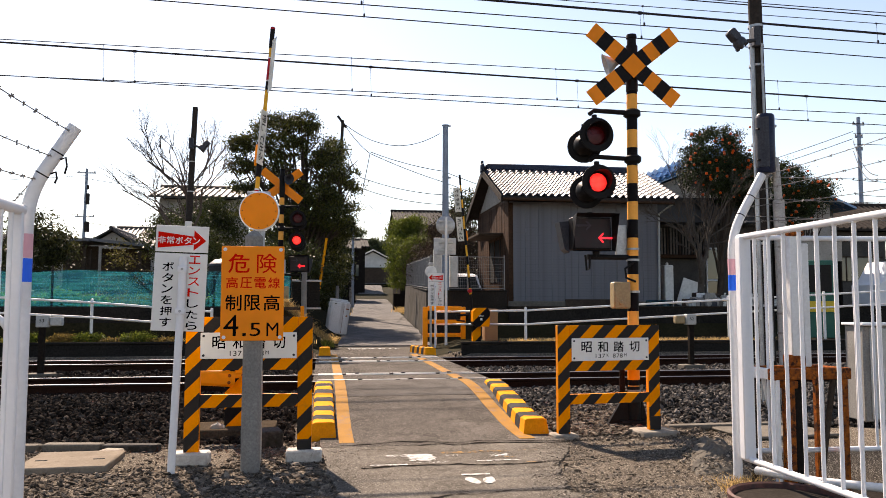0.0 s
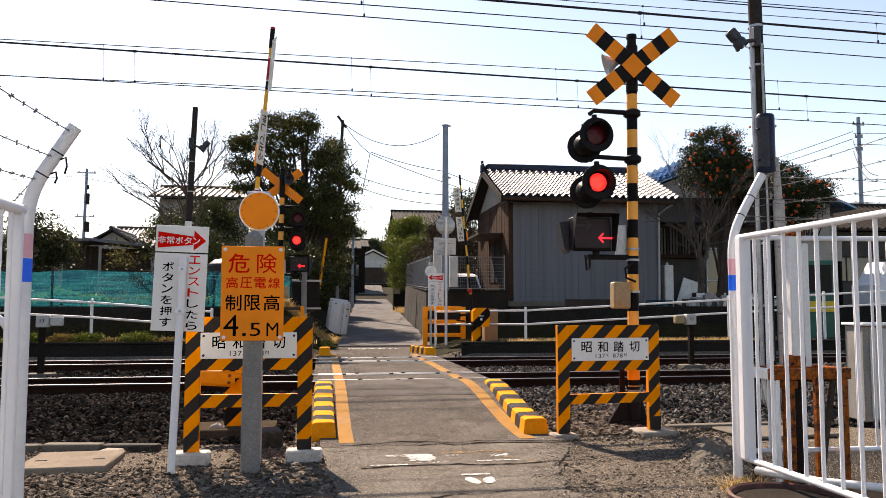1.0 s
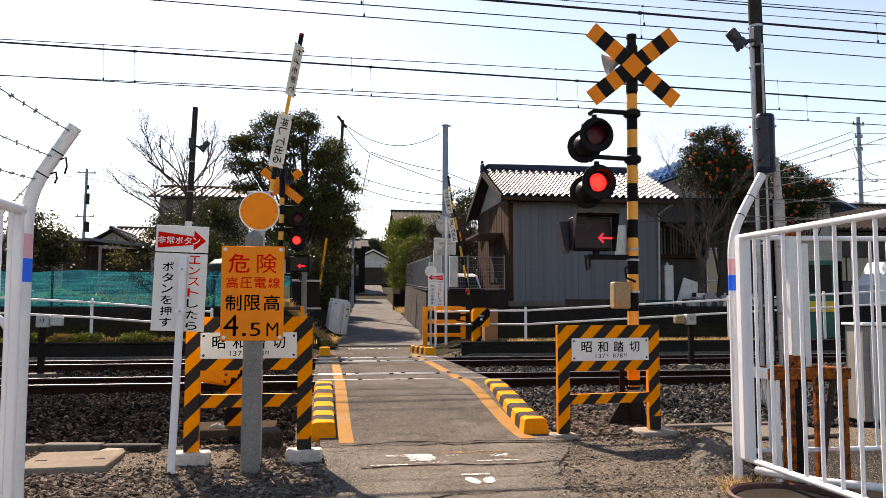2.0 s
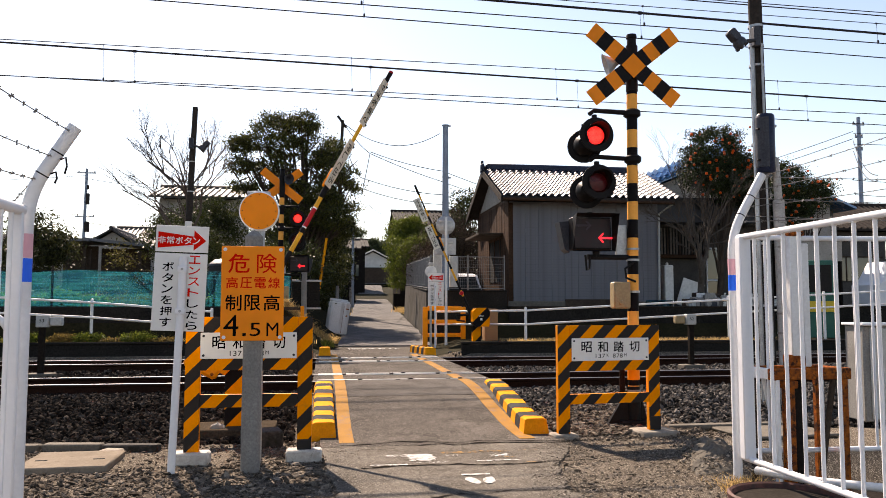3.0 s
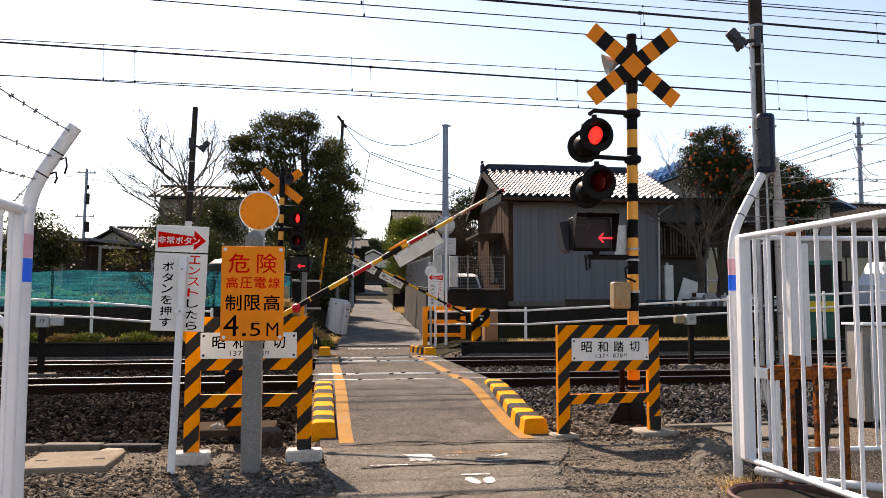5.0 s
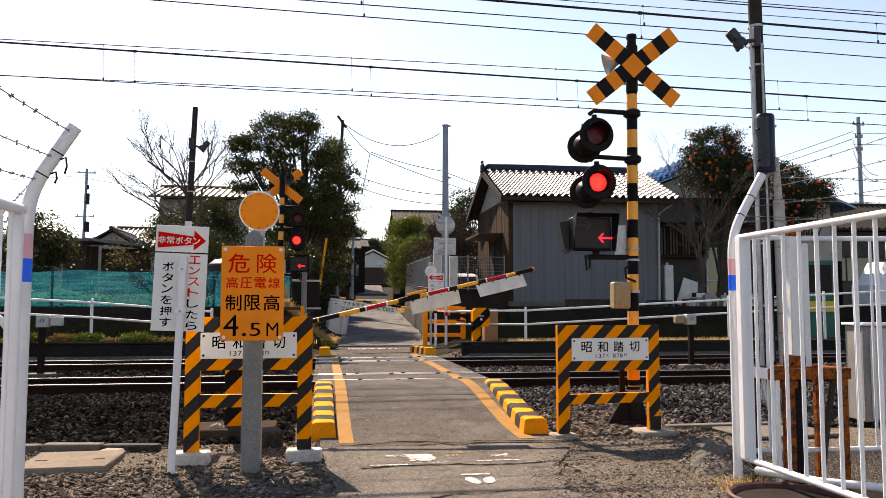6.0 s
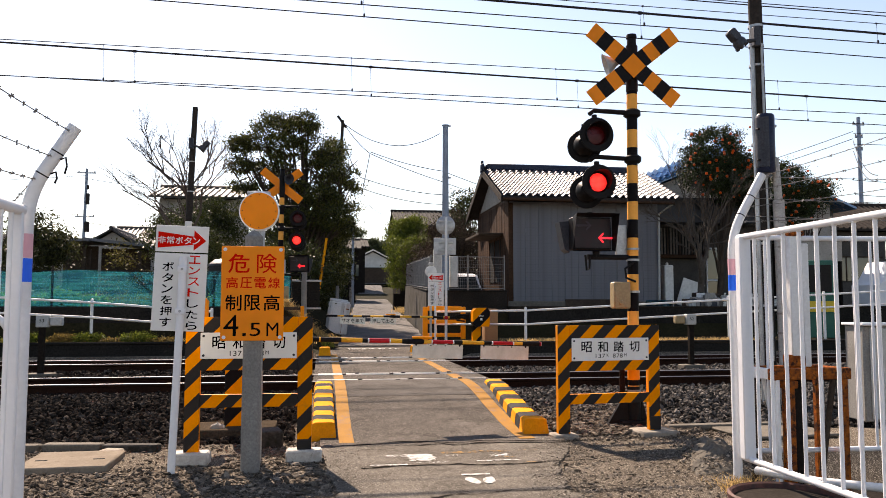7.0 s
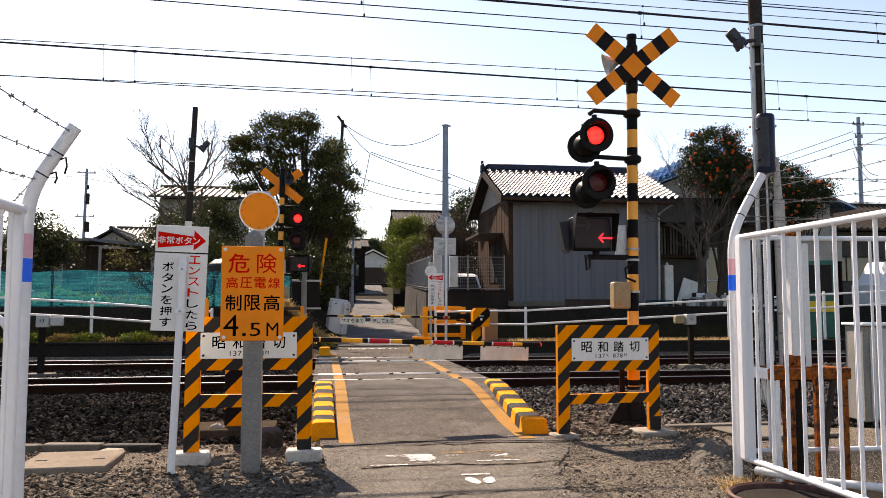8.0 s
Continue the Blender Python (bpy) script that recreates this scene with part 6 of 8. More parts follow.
    d = part("door", g, t, "pale grey door")
    for z in (0.3, 0.82):
        g = Geo()
        g.tube([(0.20, -0.20, z - 0.05), (0.20, -0.20, z + 0.05)], 0.012, "steel_grey", 8)
        part("hinge", g, d)
    g = Geo()
    g.box((0, -0.02, 1.095), (0.46, 0.44, 0.03), "white", 0.008)
    part("roof", g, t, "white sloping cap")
    # white pipe along the foot of the fence
    g = Geo()
    g.tube([(3.22, 5.62, 0.06), (3.45, 5.2, 0.06), (3.9, 4.9, 0.05), (4.4, 4.3, 0.05)], 0.03, "white_worn", 10)
    single("ground_pipe", g, "white drain pipe lying along the fence", "pipe")
    # rusty planter rim by the post
    t = thing("planter", "old round planter with dull pink rim and dark soil", "planter", (2.93, 4.74, 0.0))
    g = Geo()
    g.lathe([(0.34, 0.0), (0.36, 0.02), (0.37, 0.09), (0.355, 0.10), (0.34, 0.09), (0.33, 0.05)], "rim_pink", seg=28)
    part("rim", g, t, "dull pink rim")
    g = Geo()
    g.lathe([(0.335, 0.06), (0.2, 0.07), (0.0, 0.065)], "soil", seg=24)
    part("soil", g, t, "dark soil")


near_poles()


def plain_pole(at, h, r, mat, label, arms=(), name="utility_pole", lean=0.0):
    t = thing(name, label, "utility pole", at)
    g = Geo()
    g.tube([(0, 0, -0.1), (lean, 0, h)], [r * 1.15, r * 0.85], mat, 14)
    part("pole", g, t)
    for z, w in arms:
        g = Geo()
        g.box((lean * z / h, 0, z), (w, 0.09, 0.09), "galv" if w > 0.5 else mat, 0.01)
        for k in (-0.42, 0.0, 0.42):
            g.lathe([(0.03, z + 0.04), (0.05, z + 0.08), (0.03, z + 0.16), (0.0, z + 0.17)], "plaster", c=(k * w + lean, 0, 0), seg=8)
        part("crossarm", g, t, "steel crossarm with insulators")
    return t


def far_poles():
    t = plain_pole((-3.21, 18.9, 0.4), 5.55, 0.072, "pole_dark", "dark wooden pole with small floodlight and paper band", lean=0.185)
    floodlight(t, (0.15, -0.06, 4.62), 1)
    g = Geo()
    g.tube([(0.09, 0, 2.75), (0.095, 0, 2.86)], 0.077, "sign_white", 14)
    part("paper_band", g, t, "white paper band")
    for z in (3.55, 4.25):
        g = Geo()
        g.tube([(0.0333 * z, 0, z), (0.0333 * z, 0, z + 0.02)], 0.078, "galv", 14)
        part("strap", g, t, "steel strap")
    t = plain_pole((3.56, 23.2, 1.6), 5.15, 0.098, "pole_blue", "pale blue-grey steel pole with a flat cap")
    for z in (5.12, 3.55, 2.6):
        g = Geo()
        g.tube([(0, 0, z), (0, 0, z + 0.03)], 0.105, "pole_blue", 14)
        g.box((0.12, 0, z), (0.08, 0.05, 0.05), "galv", 0.006)
        part("strap", g, t, "steel strap")
    t = plain_pole((0.45, 38.0, 1.5), 8.8, 0.085, "pole_dark", "slim dark utility pole behind the big tree", lean=0.36)
    g = Geo()
    g.tube([(0.12, 0, 9.0), (0.52, 0, 8.45)], 0.06, "pole_dark", 8)
    part("bracket", g, t, "slanted top bracket")
    t = plain_pole((-17.25, 60, 1.4), 9.9, 0.11, "pole_blue", "distant utility pole with transformer", ((9.6, 1.3), (6.4, 1.3)), lean=0.16)
    for z, w, h in ((7.3, 0.3, 0.8), (5.3, 0.38, 0.75), (8.4, 0.2, 0.3)):
        g = Geo()
        g.lathe([(0.0, z + h), (w * 0.3, z + h), (w * 0.5, z + h - 0.08), (w * 0.5, z), (0.0, z)], "pole_dark", c=(0.26, 0, 0), seg=12)
        part("transformer", g, t, "dark transformer can")
    plain_pole((28.95, 39, 1.3), 10.4, 0.12, "pole_blue", "pale utility pole beside far houses", ((10.0, 0.7), (9.3, 0.45), (8.6, 0.4)))
    plain_pole((1.78, 50.0, 1.3), 5.25, 0.085, "pole_blue", "pale blue pole at the lane edge")
    plain_pole((6.9, 75, 2.5), 8.0, 0.14, "pole_concrete", "slim pole behind the hedge", ((7.6, 0.4),))
    segs = [((0.83, 36, 9.65), (2.02, 36, 8.32), 0.12), ((2.02, 36, 8.4), (5.38, 36, 7.59), 0.10), ((2.02, 36, 8.32), (5.38, 36, 7.09), 0.06), ((0.92, 36, 8.55), (1.57, 36, 7.21), 0.12),
            ((1.57, 36, 7.21), (5.38, 36, 6.48), 0.15), ((1.39, 36, 6.79), (5.38, 36, 6.03), 0.18), ((2.02, 36, 8.32), (1.65, 36, 6.40), 0.03), ((0.91, 36, 9.6), (5.25, 36, 9.35), 0.75),
            ((5.38, 36, 7.59), (14.5, 40, 5.6), 0.1), ((5.38, 36, 7.09), (14.5, 40, 5.2), 0.1), ((5.38, 36, 6.48), (14.5, 42, 5.0), 0.1), ((5.38, 36, 6.03), (14.5, 42, 4.6), 0.1),
            ((0.6, 38, 8.0), (6.9, 75, 10.2), 1.0), ((28.6, 39, 10.8), (60, 20, 9.5), 0.5), ((28.6, 39, 10.2), (62, 22, 8.6), 0.6), ((28.6, 39, 10.9), (19, 60, 9.2), 0.6),
            ((28.6, 39, 10.5), (18, 60, 8.4), 0.6), ((-17.2, 60, 10.8), (-60, 55, 10.5), 1.2), ((-17.2, 60, 10.6), (-4, 62, 10.2), 0.4), ((-17.2, 60, 7.4), (2, 64, 6.8), 0.5),
            ((-17.2, 60, 5.6), (-60, 58, 5.0), 0.6), ((-17.2, 60, 8.0), (-60, 58, 7.8), 0.9), ((-17.2, 60, 5.4), (-2, 66, 5.4), 0.4), ((28.6, 39, 8.2), (60, 30, 7.0), 0.5), ((28.6, 39, 7.4), (60, 30, 6.2), 0.5),
            ((20, 26, 6.1), (28.6, 39, 10.4), 0.5), ((20, 26, 5.9), (28.6, 39, 9.8), 0.5)]
    for a, b, s in segs:
        g = Geo()
        cable(g, a, b, s, 0.017)
        single("power_cable", g, "thin dark cable strung between poles", "cable", group="power cables")


far_poles()


# ---------------------------------------------------------------- plants
def leaf_cloud(name, lobes, n, size, mat, parent, seed, clump=70, spread=0.30, label=""):
    """Many small pointed leaves in clumps that fill the lobes unevenly."""
    r = np.random.RandomState(seed)
    w = np.array([l[3] * l[4] * l[5] for l in lobes]) ** (2 / 3)
    pick = r.choice(len(lobes), n // clump, p=w / w.sum())
    L = np.array(lobes)[pick]
    d = r.normal(size=(len(pick), 3))
    d /= np.linalg.norm(d, axis=1, keepdims=True)
    cen = L[:, :3] + d * L[:, 3:6] * (r.uniform(0.25, 1.0, (len(pick), 1)) ** 0.45) * r.uniform(0.85, 1.15, (len(pick), 1))
    c = np.repeat(cen, clump, 0)
    m = len(c)
    k = np.repeat(r.uniform(0.6, 1.3, len(pick)), clump)[:, None]
    c = c + r.normal(size=(m, 3)) * spread * k * np.array([1, 1, 0.55])
    a = r.normal(size=(m, 3))
    a[:, 2] -= 0.2
    a /= np.linalg.norm(a, axis=1, keepdims=True)
    b = np.cross(a, r.normal(size=(m, 3)))
    b /= np.linalg.norm(b, axis=1, keepdims=True)
    s = size * r.uniform(0.6, 1.3, (m, 1))
    v = np.stack([c - a * s * 0.5, c + b * s * 0.22, c + a * s * 0.5 + np.array([0, 0, -0.15]) * s, c - b * s * 0.22], 1).reshape(-1, 3)
    o = 4 * np.arange(m)[:, None]
    f = np.concatenate([o + np.array([0, 1, 2]), o + np.array([0, 2, 3])], 0)
    # keep both triangles of a leaf joined
    me = bpy.data.meshes.new(name)
    me.from_pydata(v.tolist(), [], f.tolist())
    me.materials.append(M[mat])
    ob = new(name, me)
    ob.parent = parent
    tagged(ob, label)
    return cen


def limbs(g, base, tips, r0, mat, rs, sub=3, twist=0.25):
    """A trunk and limbs reaching for the tips."""
    base = Vector(base)
    mid = base + (sum((Vector(t) for t in tips), Vector()) / len(tips) - base) * 0.45
    g.tube([base - Vector((0, 0, 0.1)), base.lerp(mid, 0.5) + Vector((rs.uniform(-0.1, 0.1), 0, 0)), mid], [r0 * 1.25, r0, r0 * 0.8], mat, 10)
    for t in tips:
        t = Vector(t)
        k = rs.uniform(0.35, 1.0)
        st = base.lerp(mid, k)
        bend = st.lerp(t, 0.5) + Vector((rs.uniform(-1, 1), rs.uniform(-1, 1), rs.uniform(0, 0.8))) * twist
        g.tube([st, bend, t], [r0 * 0.42, r0 * 0.22, r0 * 0.08], mat, 7)
        for _ in range(sub):
            q = bend.lerp(t, rs.uniform(0, 0.8))
            e = q + Vector((rs.uniform(-1, 1), rs.uniform(-1, 1), rs.uniform(-0.2, 1))) * (t - st).length * 0.16
            g.tube([q, q.lerp(e, 0.5) + Vector((0, 0, 0.05)), e], [r0 * 0.16, r0 * 0.11, r0 * 0.05], mat, 5)


def leafy_tree(name, label, base, lobes, n, size, mat, r0, seed, clump=70, spread=0.3, fruits=0, category="tree"):
    t = thing(name, label, category, base)
    rs = random.Random(seed)
    bx, by, bz = base
    lob = [(l[0] - bx, l[1] - by, l[2] - bz, l[3], l[4], l[5]) for l in lobes]
    tips = []
    for l in lob:
        for _ in range(4):
            tips.append((l[0] + rs.uniform(-0.7, 0.7) * l[3], l[1] + rs.uniform(-0.6, 0.6) * l[4], l[2] + rs.uniform(-0.4, 0.8) * l[5]))
    g = Geo()
    limbs(g, (0, 0, 0), tips, r0, "bark", rs)
    part("trunk", g, t, "dark trunk and limbs")
    cen = leaf_cloud("crown", lob, n, size, mat, t, seed, clump, spread)
    if fruits:
        g = Geo()
        g.lathe([(0.0, 0.045), (0.03, 0.036), (0.045, 0.0), (0.03, -0.036), (0.0, -0.042)], "fruit", seg=10)
        me = g.mesh("fruit")
        for i in range(fruits):
            c = cen[rs.randrange(len(cen))]
            o = new("fruit", me)
            o.parent = t
            o.matrix_basis = pose(c[0] + rs.uniform(-0.25, 0.25), c[1] - 0.30 - rs.uniform(0, 0.15), c[2] + rs.uniform(-0.25, 0.2))
            k = rs.uniform(0.95, 1.3)
            o.scale = (k, k, k * 0.96)
    return t


def bare_tree(label, base, heads, r0, seed, depth=4, mat="twig"):
    t = thing("bare_tree", label, "tree", base)
    rs = random.Random(seed)
    g, thick = Geo(), Geo()

    def grow(p, d, ln, r, k):
        q = p + d * ln
        m = p.lerp(q, 0.5) + Vector((rs.uniform(-1, 1), rs.uniform(-1, 1), rs.uniform(-0.3, 0.6))) * ln * 0.09
        (thick if r > 0.03 else g).tube([p, m, q], [r, r * 0.82, r * 0.62], mat, 7 if r > 0.03 else 4, caps=False)
        if k == 0:
            return
        for _ in range(3 if k > 1 else 4):
            e = (d + Vector((rs.uniform(-1, 1), rs.uniform(-0.8, 0.8), rs.uniform(-0.5, 0.9))) * 0.62).normalized()
            grow(p.lerp(q, rs.uniform(0.45, 1.0)), e, ln * rs.uniform(0.55, 0.8), r * 0.55, k - 1)
    for p, d, ln, r in heads:
        grow(Vector(p), Vector(d).normalized(), ln, r, depth)
    part("trunk", thick, t, "dark trunk and main limbs")
    part("bare_crown", g, t, "fine leafless twigs")
    return t


def plants():
    # Five lobes at y below 30 are added to cast shade on the lane.
    leafy_tree("evergreen_tree", "large dark evergreen tree with dense ragged crown", (-0.9, 31.0, 1.3),
               [(-1.99, 31.0, 8.28, 0.9, 1.0, 0.47), (-1.02, 31.0, 8.54, 0.76, 0.84, 0.42), (-2.73, 31.0, 7.65, 0.72, 0.8, 0.38), (-1.4, 31.0, 7.47, 1.03, 1.15, 0.47), (-0.54, 31.0, 8.17, 0.36, 0.7, 0.38), (-3.19, 31.0, 6.76, 0.59, 0.7, 0.38), (-2.07, 31.0, 6.65, 0.95, 1.06, 0.33), (-0.09, 31.0, 7.06, 0.84, 0.93, 0.38), (0.8, 31.0, 6.55, 0.4, 0.7, 0.26), (-3.0, 31.0, 5.93, 0.72, 0.8, 0.29), (-1.38, 31.0, 5.96, 0.84, 0.93, 0.26),
                (-0.33, 31.0, 5.5, 0.72, 0.8, 0.26), (0.81, 31.0, 5.17, 0.48, 0.7, 0.29), (0.6, 31.0, 4.41, 0.72, 0.8, 0.42), (-2.69, 31.0, 5.01, 0.84, 0.93, 0.33), (-1.19, 31.0, 4.78, 0.92, 1.02, 0.38), (-1.92, 31.0, 3.87, 1.1, 1.22, 0.52), (-0.31, 31.0, 3.73, 0.95, 1.06, 0.59), (0.52, 31.0, 3.08, 0.44, 0.7, 0.55), (-0.94, 31.0, 2.72, 0.8, 0.89, 0.59), (0.27, 31.0, 2.24, 0.36, 0.7, 0.5), (0.3, 31.0, 7.5, 0.5, 0.7, 0.35), (1.05, 31.0, 6.0, 0.35, 0.6, 0.3), (-3.3, 31.0, 7.55, 0.5, 0.7, 0.3), (0.15, 31.0, 6.3, 0.6, 0.7, 0.3), (0.1, 29.8, 7.0, 0.6, 0.8, 0.4), (0.45, 29.4, 6.2, 0.55, 0.8, 0.35), (0.0, 29.4, 5.3, 0.8, 0.9, 0.45), (0.35, 28.9, 4.5, 0.6, 0.8, 0.45), (-0.6, 29.6, 4.6, 0.7, 0.9, 0.4)], 68000, 0.105, "leaf_olive_dark", 0.20, 5, 60, 0.15)
    leafy_tree("shrub", "dark hedge shrubs in the shade of the tree", (-1.6, 24.5, 1.25), [(-2.6, 24.6, 2.3, 0.9, 0.7, 0.9), (-1.4, 24.6, 2.4, 0.9, 0.7, 1.0), (-0.5, 24.3, 2.2, 0.6, 0.7, 0.9), (-3.6, 25, 2.6, 0.8, 0.8, 1.0),
                                                                            (-4.3, 26, 3.2, 0.8, 0.8, 1.2)], 30000, 0.09, "leaf_dark", 0.07, 8, 60, 0.2, category="shrub")
    leafy_tree("citrus_tree", "round citrus tree full of orange fruit", (13.9, 26.5, 1.3), [(13.85, 26.5, 7.1, 1.05, 0.9, 0.75), (14.1, 26.5, 5.9, 1.15, 1.0, 0.8), (14.9, 26.6, 5.8, 0.7, 0.9, 0.9), (13.2, 26.5, 6.2, 0.6, 0.8, 0.7), (14.7, 26.5, 6.4, 0.7, 0.8, 0.6)],
               38000, 0.085, "leaf_citrus", 0.10, 15, 60, 0.14, fruits=100)
    leafy_tree("citrus_tree", "smaller citrus tree with orange fruit", (17.2, 26.5, 1.3), [(16.7, 26.5, 5.9, 0.65, 0.7, 0.7), (17.6, 26.5, 5.4, 0.75, 0.8, 0.6), (16.9, 26.5, 4.9, 0.8, 0.8, 0.7), (18.1, 26.6, 5.6, 0.4, 0.5, 0.4)],
               22000, 0.08, "leaf_citrus", 0.09, 16, 60, 0.14, fruits=44)
    leafy_tree("hedge", "bright yellow-green clipped hedge beside the lane", (5.0, 48, 2.3), [(4.7, 48, 6.1, 0.9, 0.9, 0.55), (5.4, 48, 6.3, 0.7, 0.8, 0.5), (4.3, 47.8, 5.6, 0.5, 0.8, 0.4)], 9000, 0.12, "leaf_light", 0.1, 22, 60, 0.22, category="hedge")
    leafy_tree("hedge", "tall ivy-green hedge beside the lane", (5.0, 44, 2.2), [(4.02, 46, 4.9, 0.4, 0.6, 0.55), (4.08, 46, 3.8, 0.36, 0.6, 0.6), (4.2, 46, 2.9, 0.32, 0.6, 0.5), (4.65, 49.5, 3.2, 0.45, 0.7, 0.8), (4.7, 49.5, 4.5, 0.45, 0.7, 0.8), (4.6, 49.5, 5.4, 0.4, 0.6, 0.5), (4.7, 44, 4.4, 0.6, 0.7, 0.9), (5.1, 44, 3.4, 0.75, 0.8, 0.8), (4.6, 43.6, 3.3, 0.5, 0.7, 0.9), (5.3, 44, 4.7, 0.6, 0.7, 0.7)], 21000, 0.12, "leaf_light", 0.1, 23, 60, 0.2, category="hedge")
    leafy_tree("shrub", "brown leafless shrub mass above the wall", (5.6, 34, 1.8), [(4.3, 31, 2.9, 0.45, 1.2, 0.9), (4.2, 34, 3.2, 0.4, 1.5, 0.9), (5.6, 31.5, 2.4, 0.8, 0.6, 0.8), (6.3, 32.5, 2.6, 0.6, 0.6, 0.9), (4.9, 34, 4.1, 0.7, 0.8, 0.9), (5.7, 34, 4.5, 0.9, 0.8, 1.0), (5.3, 33.5, 3.4, 0.9, 0.8, 0.8), (6.2, 34, 3.6, 0.8, 0.8, 1.0)], 30000, 0.085, "leaf_brown", 0.08, 24, 60, 0.26, category="shrub")
    leafy_tree("evergreen_tree", "dark garden tree behind the grey house", (6.6, 38, 1.8), [(6.9, 38, 6.2, 0.8, 0.8, 0.9), (6.5, 38, 5.0, 0.9, 0.9, 0.9), (7.0, 38, 3.9, 0.8, 0.8, 0.8)], 7000, 0.16, "leaf_dark", 0.12, 25, 60, 0.25)
    for i, (x, y, z, r) in enumerate(((-14.2, 62, 5.6, 1.2), (-12.0, 64, 5.9, 1.5), (-18.5, 66, 5.5, 1.8), (-22, 66, 5.6, 2.0), (5.0, 130, 12, 3.2), (6.9, 124, 10.4, 2.2), (9.0, 124, 10.0, 2.2), (9.0, 135, 11, 3.0), (-3.0, 90, 9.5, 2.5))):
        leafy_tree("pine_tree", "dark distant pine with flat layers", (x, y, ground_z(x, y)), [(x + rnd.uniform(-1, 1) * r * 0.5, y, z - 0.35 * k * r + r * 0.5, r * (0.5 + 0.2 * k), r * 0.6, r * 0.18) for k in range(4)],
                   3600, 0.035 * y ** 0.5 * 0.9, "leaf_pine", 0.14, 40 + i, 40, r * 0.14)
    leafy_tree("shrub", "pale bamboo and shrubs along the field edge", (-9.5, 27, 1.3), [(-9.3, 27, 2.9, 0.7, 0.8, 1.1), (-8.6, 27.4, 3.2, 0.45, 0.6, 0.6), (-10.4, 27, 2.9, 0.8, 0.8, 0.9), (-9.2, 27.2, 3.8, 0.6, 0.6, 0.6)], 11000, 0.12, "leaf_olive", 0.06, 31, 60, 0.25, category="shrub")
    leafy_tree("shrub", "yellowish garden shrubs before the sheds", (-5.5, 30, 1.3), [(-7.2, 30, 2.75, 0.42, 0.6, 0.75), (-7.75, 30, 2.2, 0.3, 0.5, 0.4), (-6.7, 30, 2.15, 0.4, 0.5, 0.4), (-5.2, 30, 2.4, 0.7, 0.7, 0.6), (-4.3, 30, 2.5, 0.6, 0.7, 0.7)], 3200, 0.12, "leaf_yellow", 0.06, 32, 60, 0.24, category="shrub")
    leafy_tree("shrub", "dark evergreen shrubs screening the old house", (-5.0, 33.5, 1.3), [(-6.6, 33.5, 4.0, 0.7, 0.7, 0.9), (-5.6, 33.5, 3.4, 0.9, 0.7, 1.2), (-4.6, 33.5, 4.4, 0.9, 0.7, 1.1), (-3.8, 33.5, 3.6, 0.9, 0.7, 1.3), (-5.3, 33.6, 5.0, 0.6, 0.6, 0.6), (-6.3, 33.6, 4.7, 0.6, 0.6, 0.6), (-4.3, 33.5, 5.2, 0.8, 0.6, 0.7)], 21000, 0.12, "leaf_dark", 0.07, 36, 60, 0.24, category="shrub")
    leafy_tree("hedge", "tall dark hedge shading the lane", (0.2, 36, 1.2), [(-0.1, 32, 2.6, 0.55, 1.2, 1.2), (0.05, 35, 3.0, 0.6, 1.3, 1.2), (0.35, 37, 3.3, 0.5, 1.0, 0.9), (0.3, 36, 1.9, 0.3, 1.2, 0.7), (0.0, 33, 1.7, 0.4, 1.2, 0.6), (0.25, 39, 3.9, 0.55, 1.0, 0.9), (0.3, 38, 2.4, 0.35, 1.0, 0.8), (0.75, 37.5, 4.3, 0.38, 0.8, 0.8), (0.82, 38, 3.2, 0.36, 0.8, 0.8), (0.72, 37, 2.3, 0.3, 0.8, 0.5)], 44000, 0.11, "leaf_dark", 0.12, 61, 60, 0.17, category="hedge")
    bare_tree("leafless tree with fine spreading twigs", (-3.75, 24.0, 1.25), [((0, 0, 0), (-0.08, 0, 1), 2.2, 0.075), ((-0.1, 0, 2.0), (-0.12, 0, 1), 1.4, 0.06), ((-0.25, 0, 3.3), (-0.80, 0, 0.75), 1.05, 0.035), ((-0.75, 0, 3.75), (-0.9, 0, 0.75), 0.9, 0.022),
                                                                               ((-0.95, 0, 4.0), (-0.55, 0, 1.0), 0.9, 0.02), ((-0.25, 0, 3.2), (0.5, 0, 1), 1.1, 0.03), ((0.15, 0, 3.9), (0.4, 0, 1), 0.9, 0.02), ((-0.2, 0, 2.6), (-1, 0, 0.5), 0.9, 0.022), ((-0.2, 0, 3.4), (0.05, 0, 1), 0.8, 0.02), ((-0.9, 0, 3.2), (-0.8, 0, 0.6), 0.8, 0.016)], 0.1, 51, 4)
    bare_tree("leafless tangled tree before the dark house", (11.78, 23.6, 1.25), [((0, 0, 0), (0.08, 0, 1), 1.5, 0.12), ((0.1, 0, 1.4), (-0.42, 0, 1), 1.25, 0.05), ((0.1, 0, 1.4), (0.25, 0, 1), 1.0, 0.055), ((-0.3, 0, 2.4), (-0.9, 0, 0.35), 0.9, 0.025), ((-0.35, 0, 2.5), (-0.15, 0, 1), 1.3, 0.025), ((0.3, 0, 2.2), (0.9, 0, 0.6), 1.0, 0.025),
                                                                                 ((0.3, 0, 2.2), (0.2, 0, 1), 1.1, 0.025), ((0.2, 0, 2.0), (1, 0, 0.15), 1.0, 0.022), ((0.5, 0, 2.6), (0.6, 0, 1), 1.0, 0.022)], 0.1, 53, 4, "twig_pale")
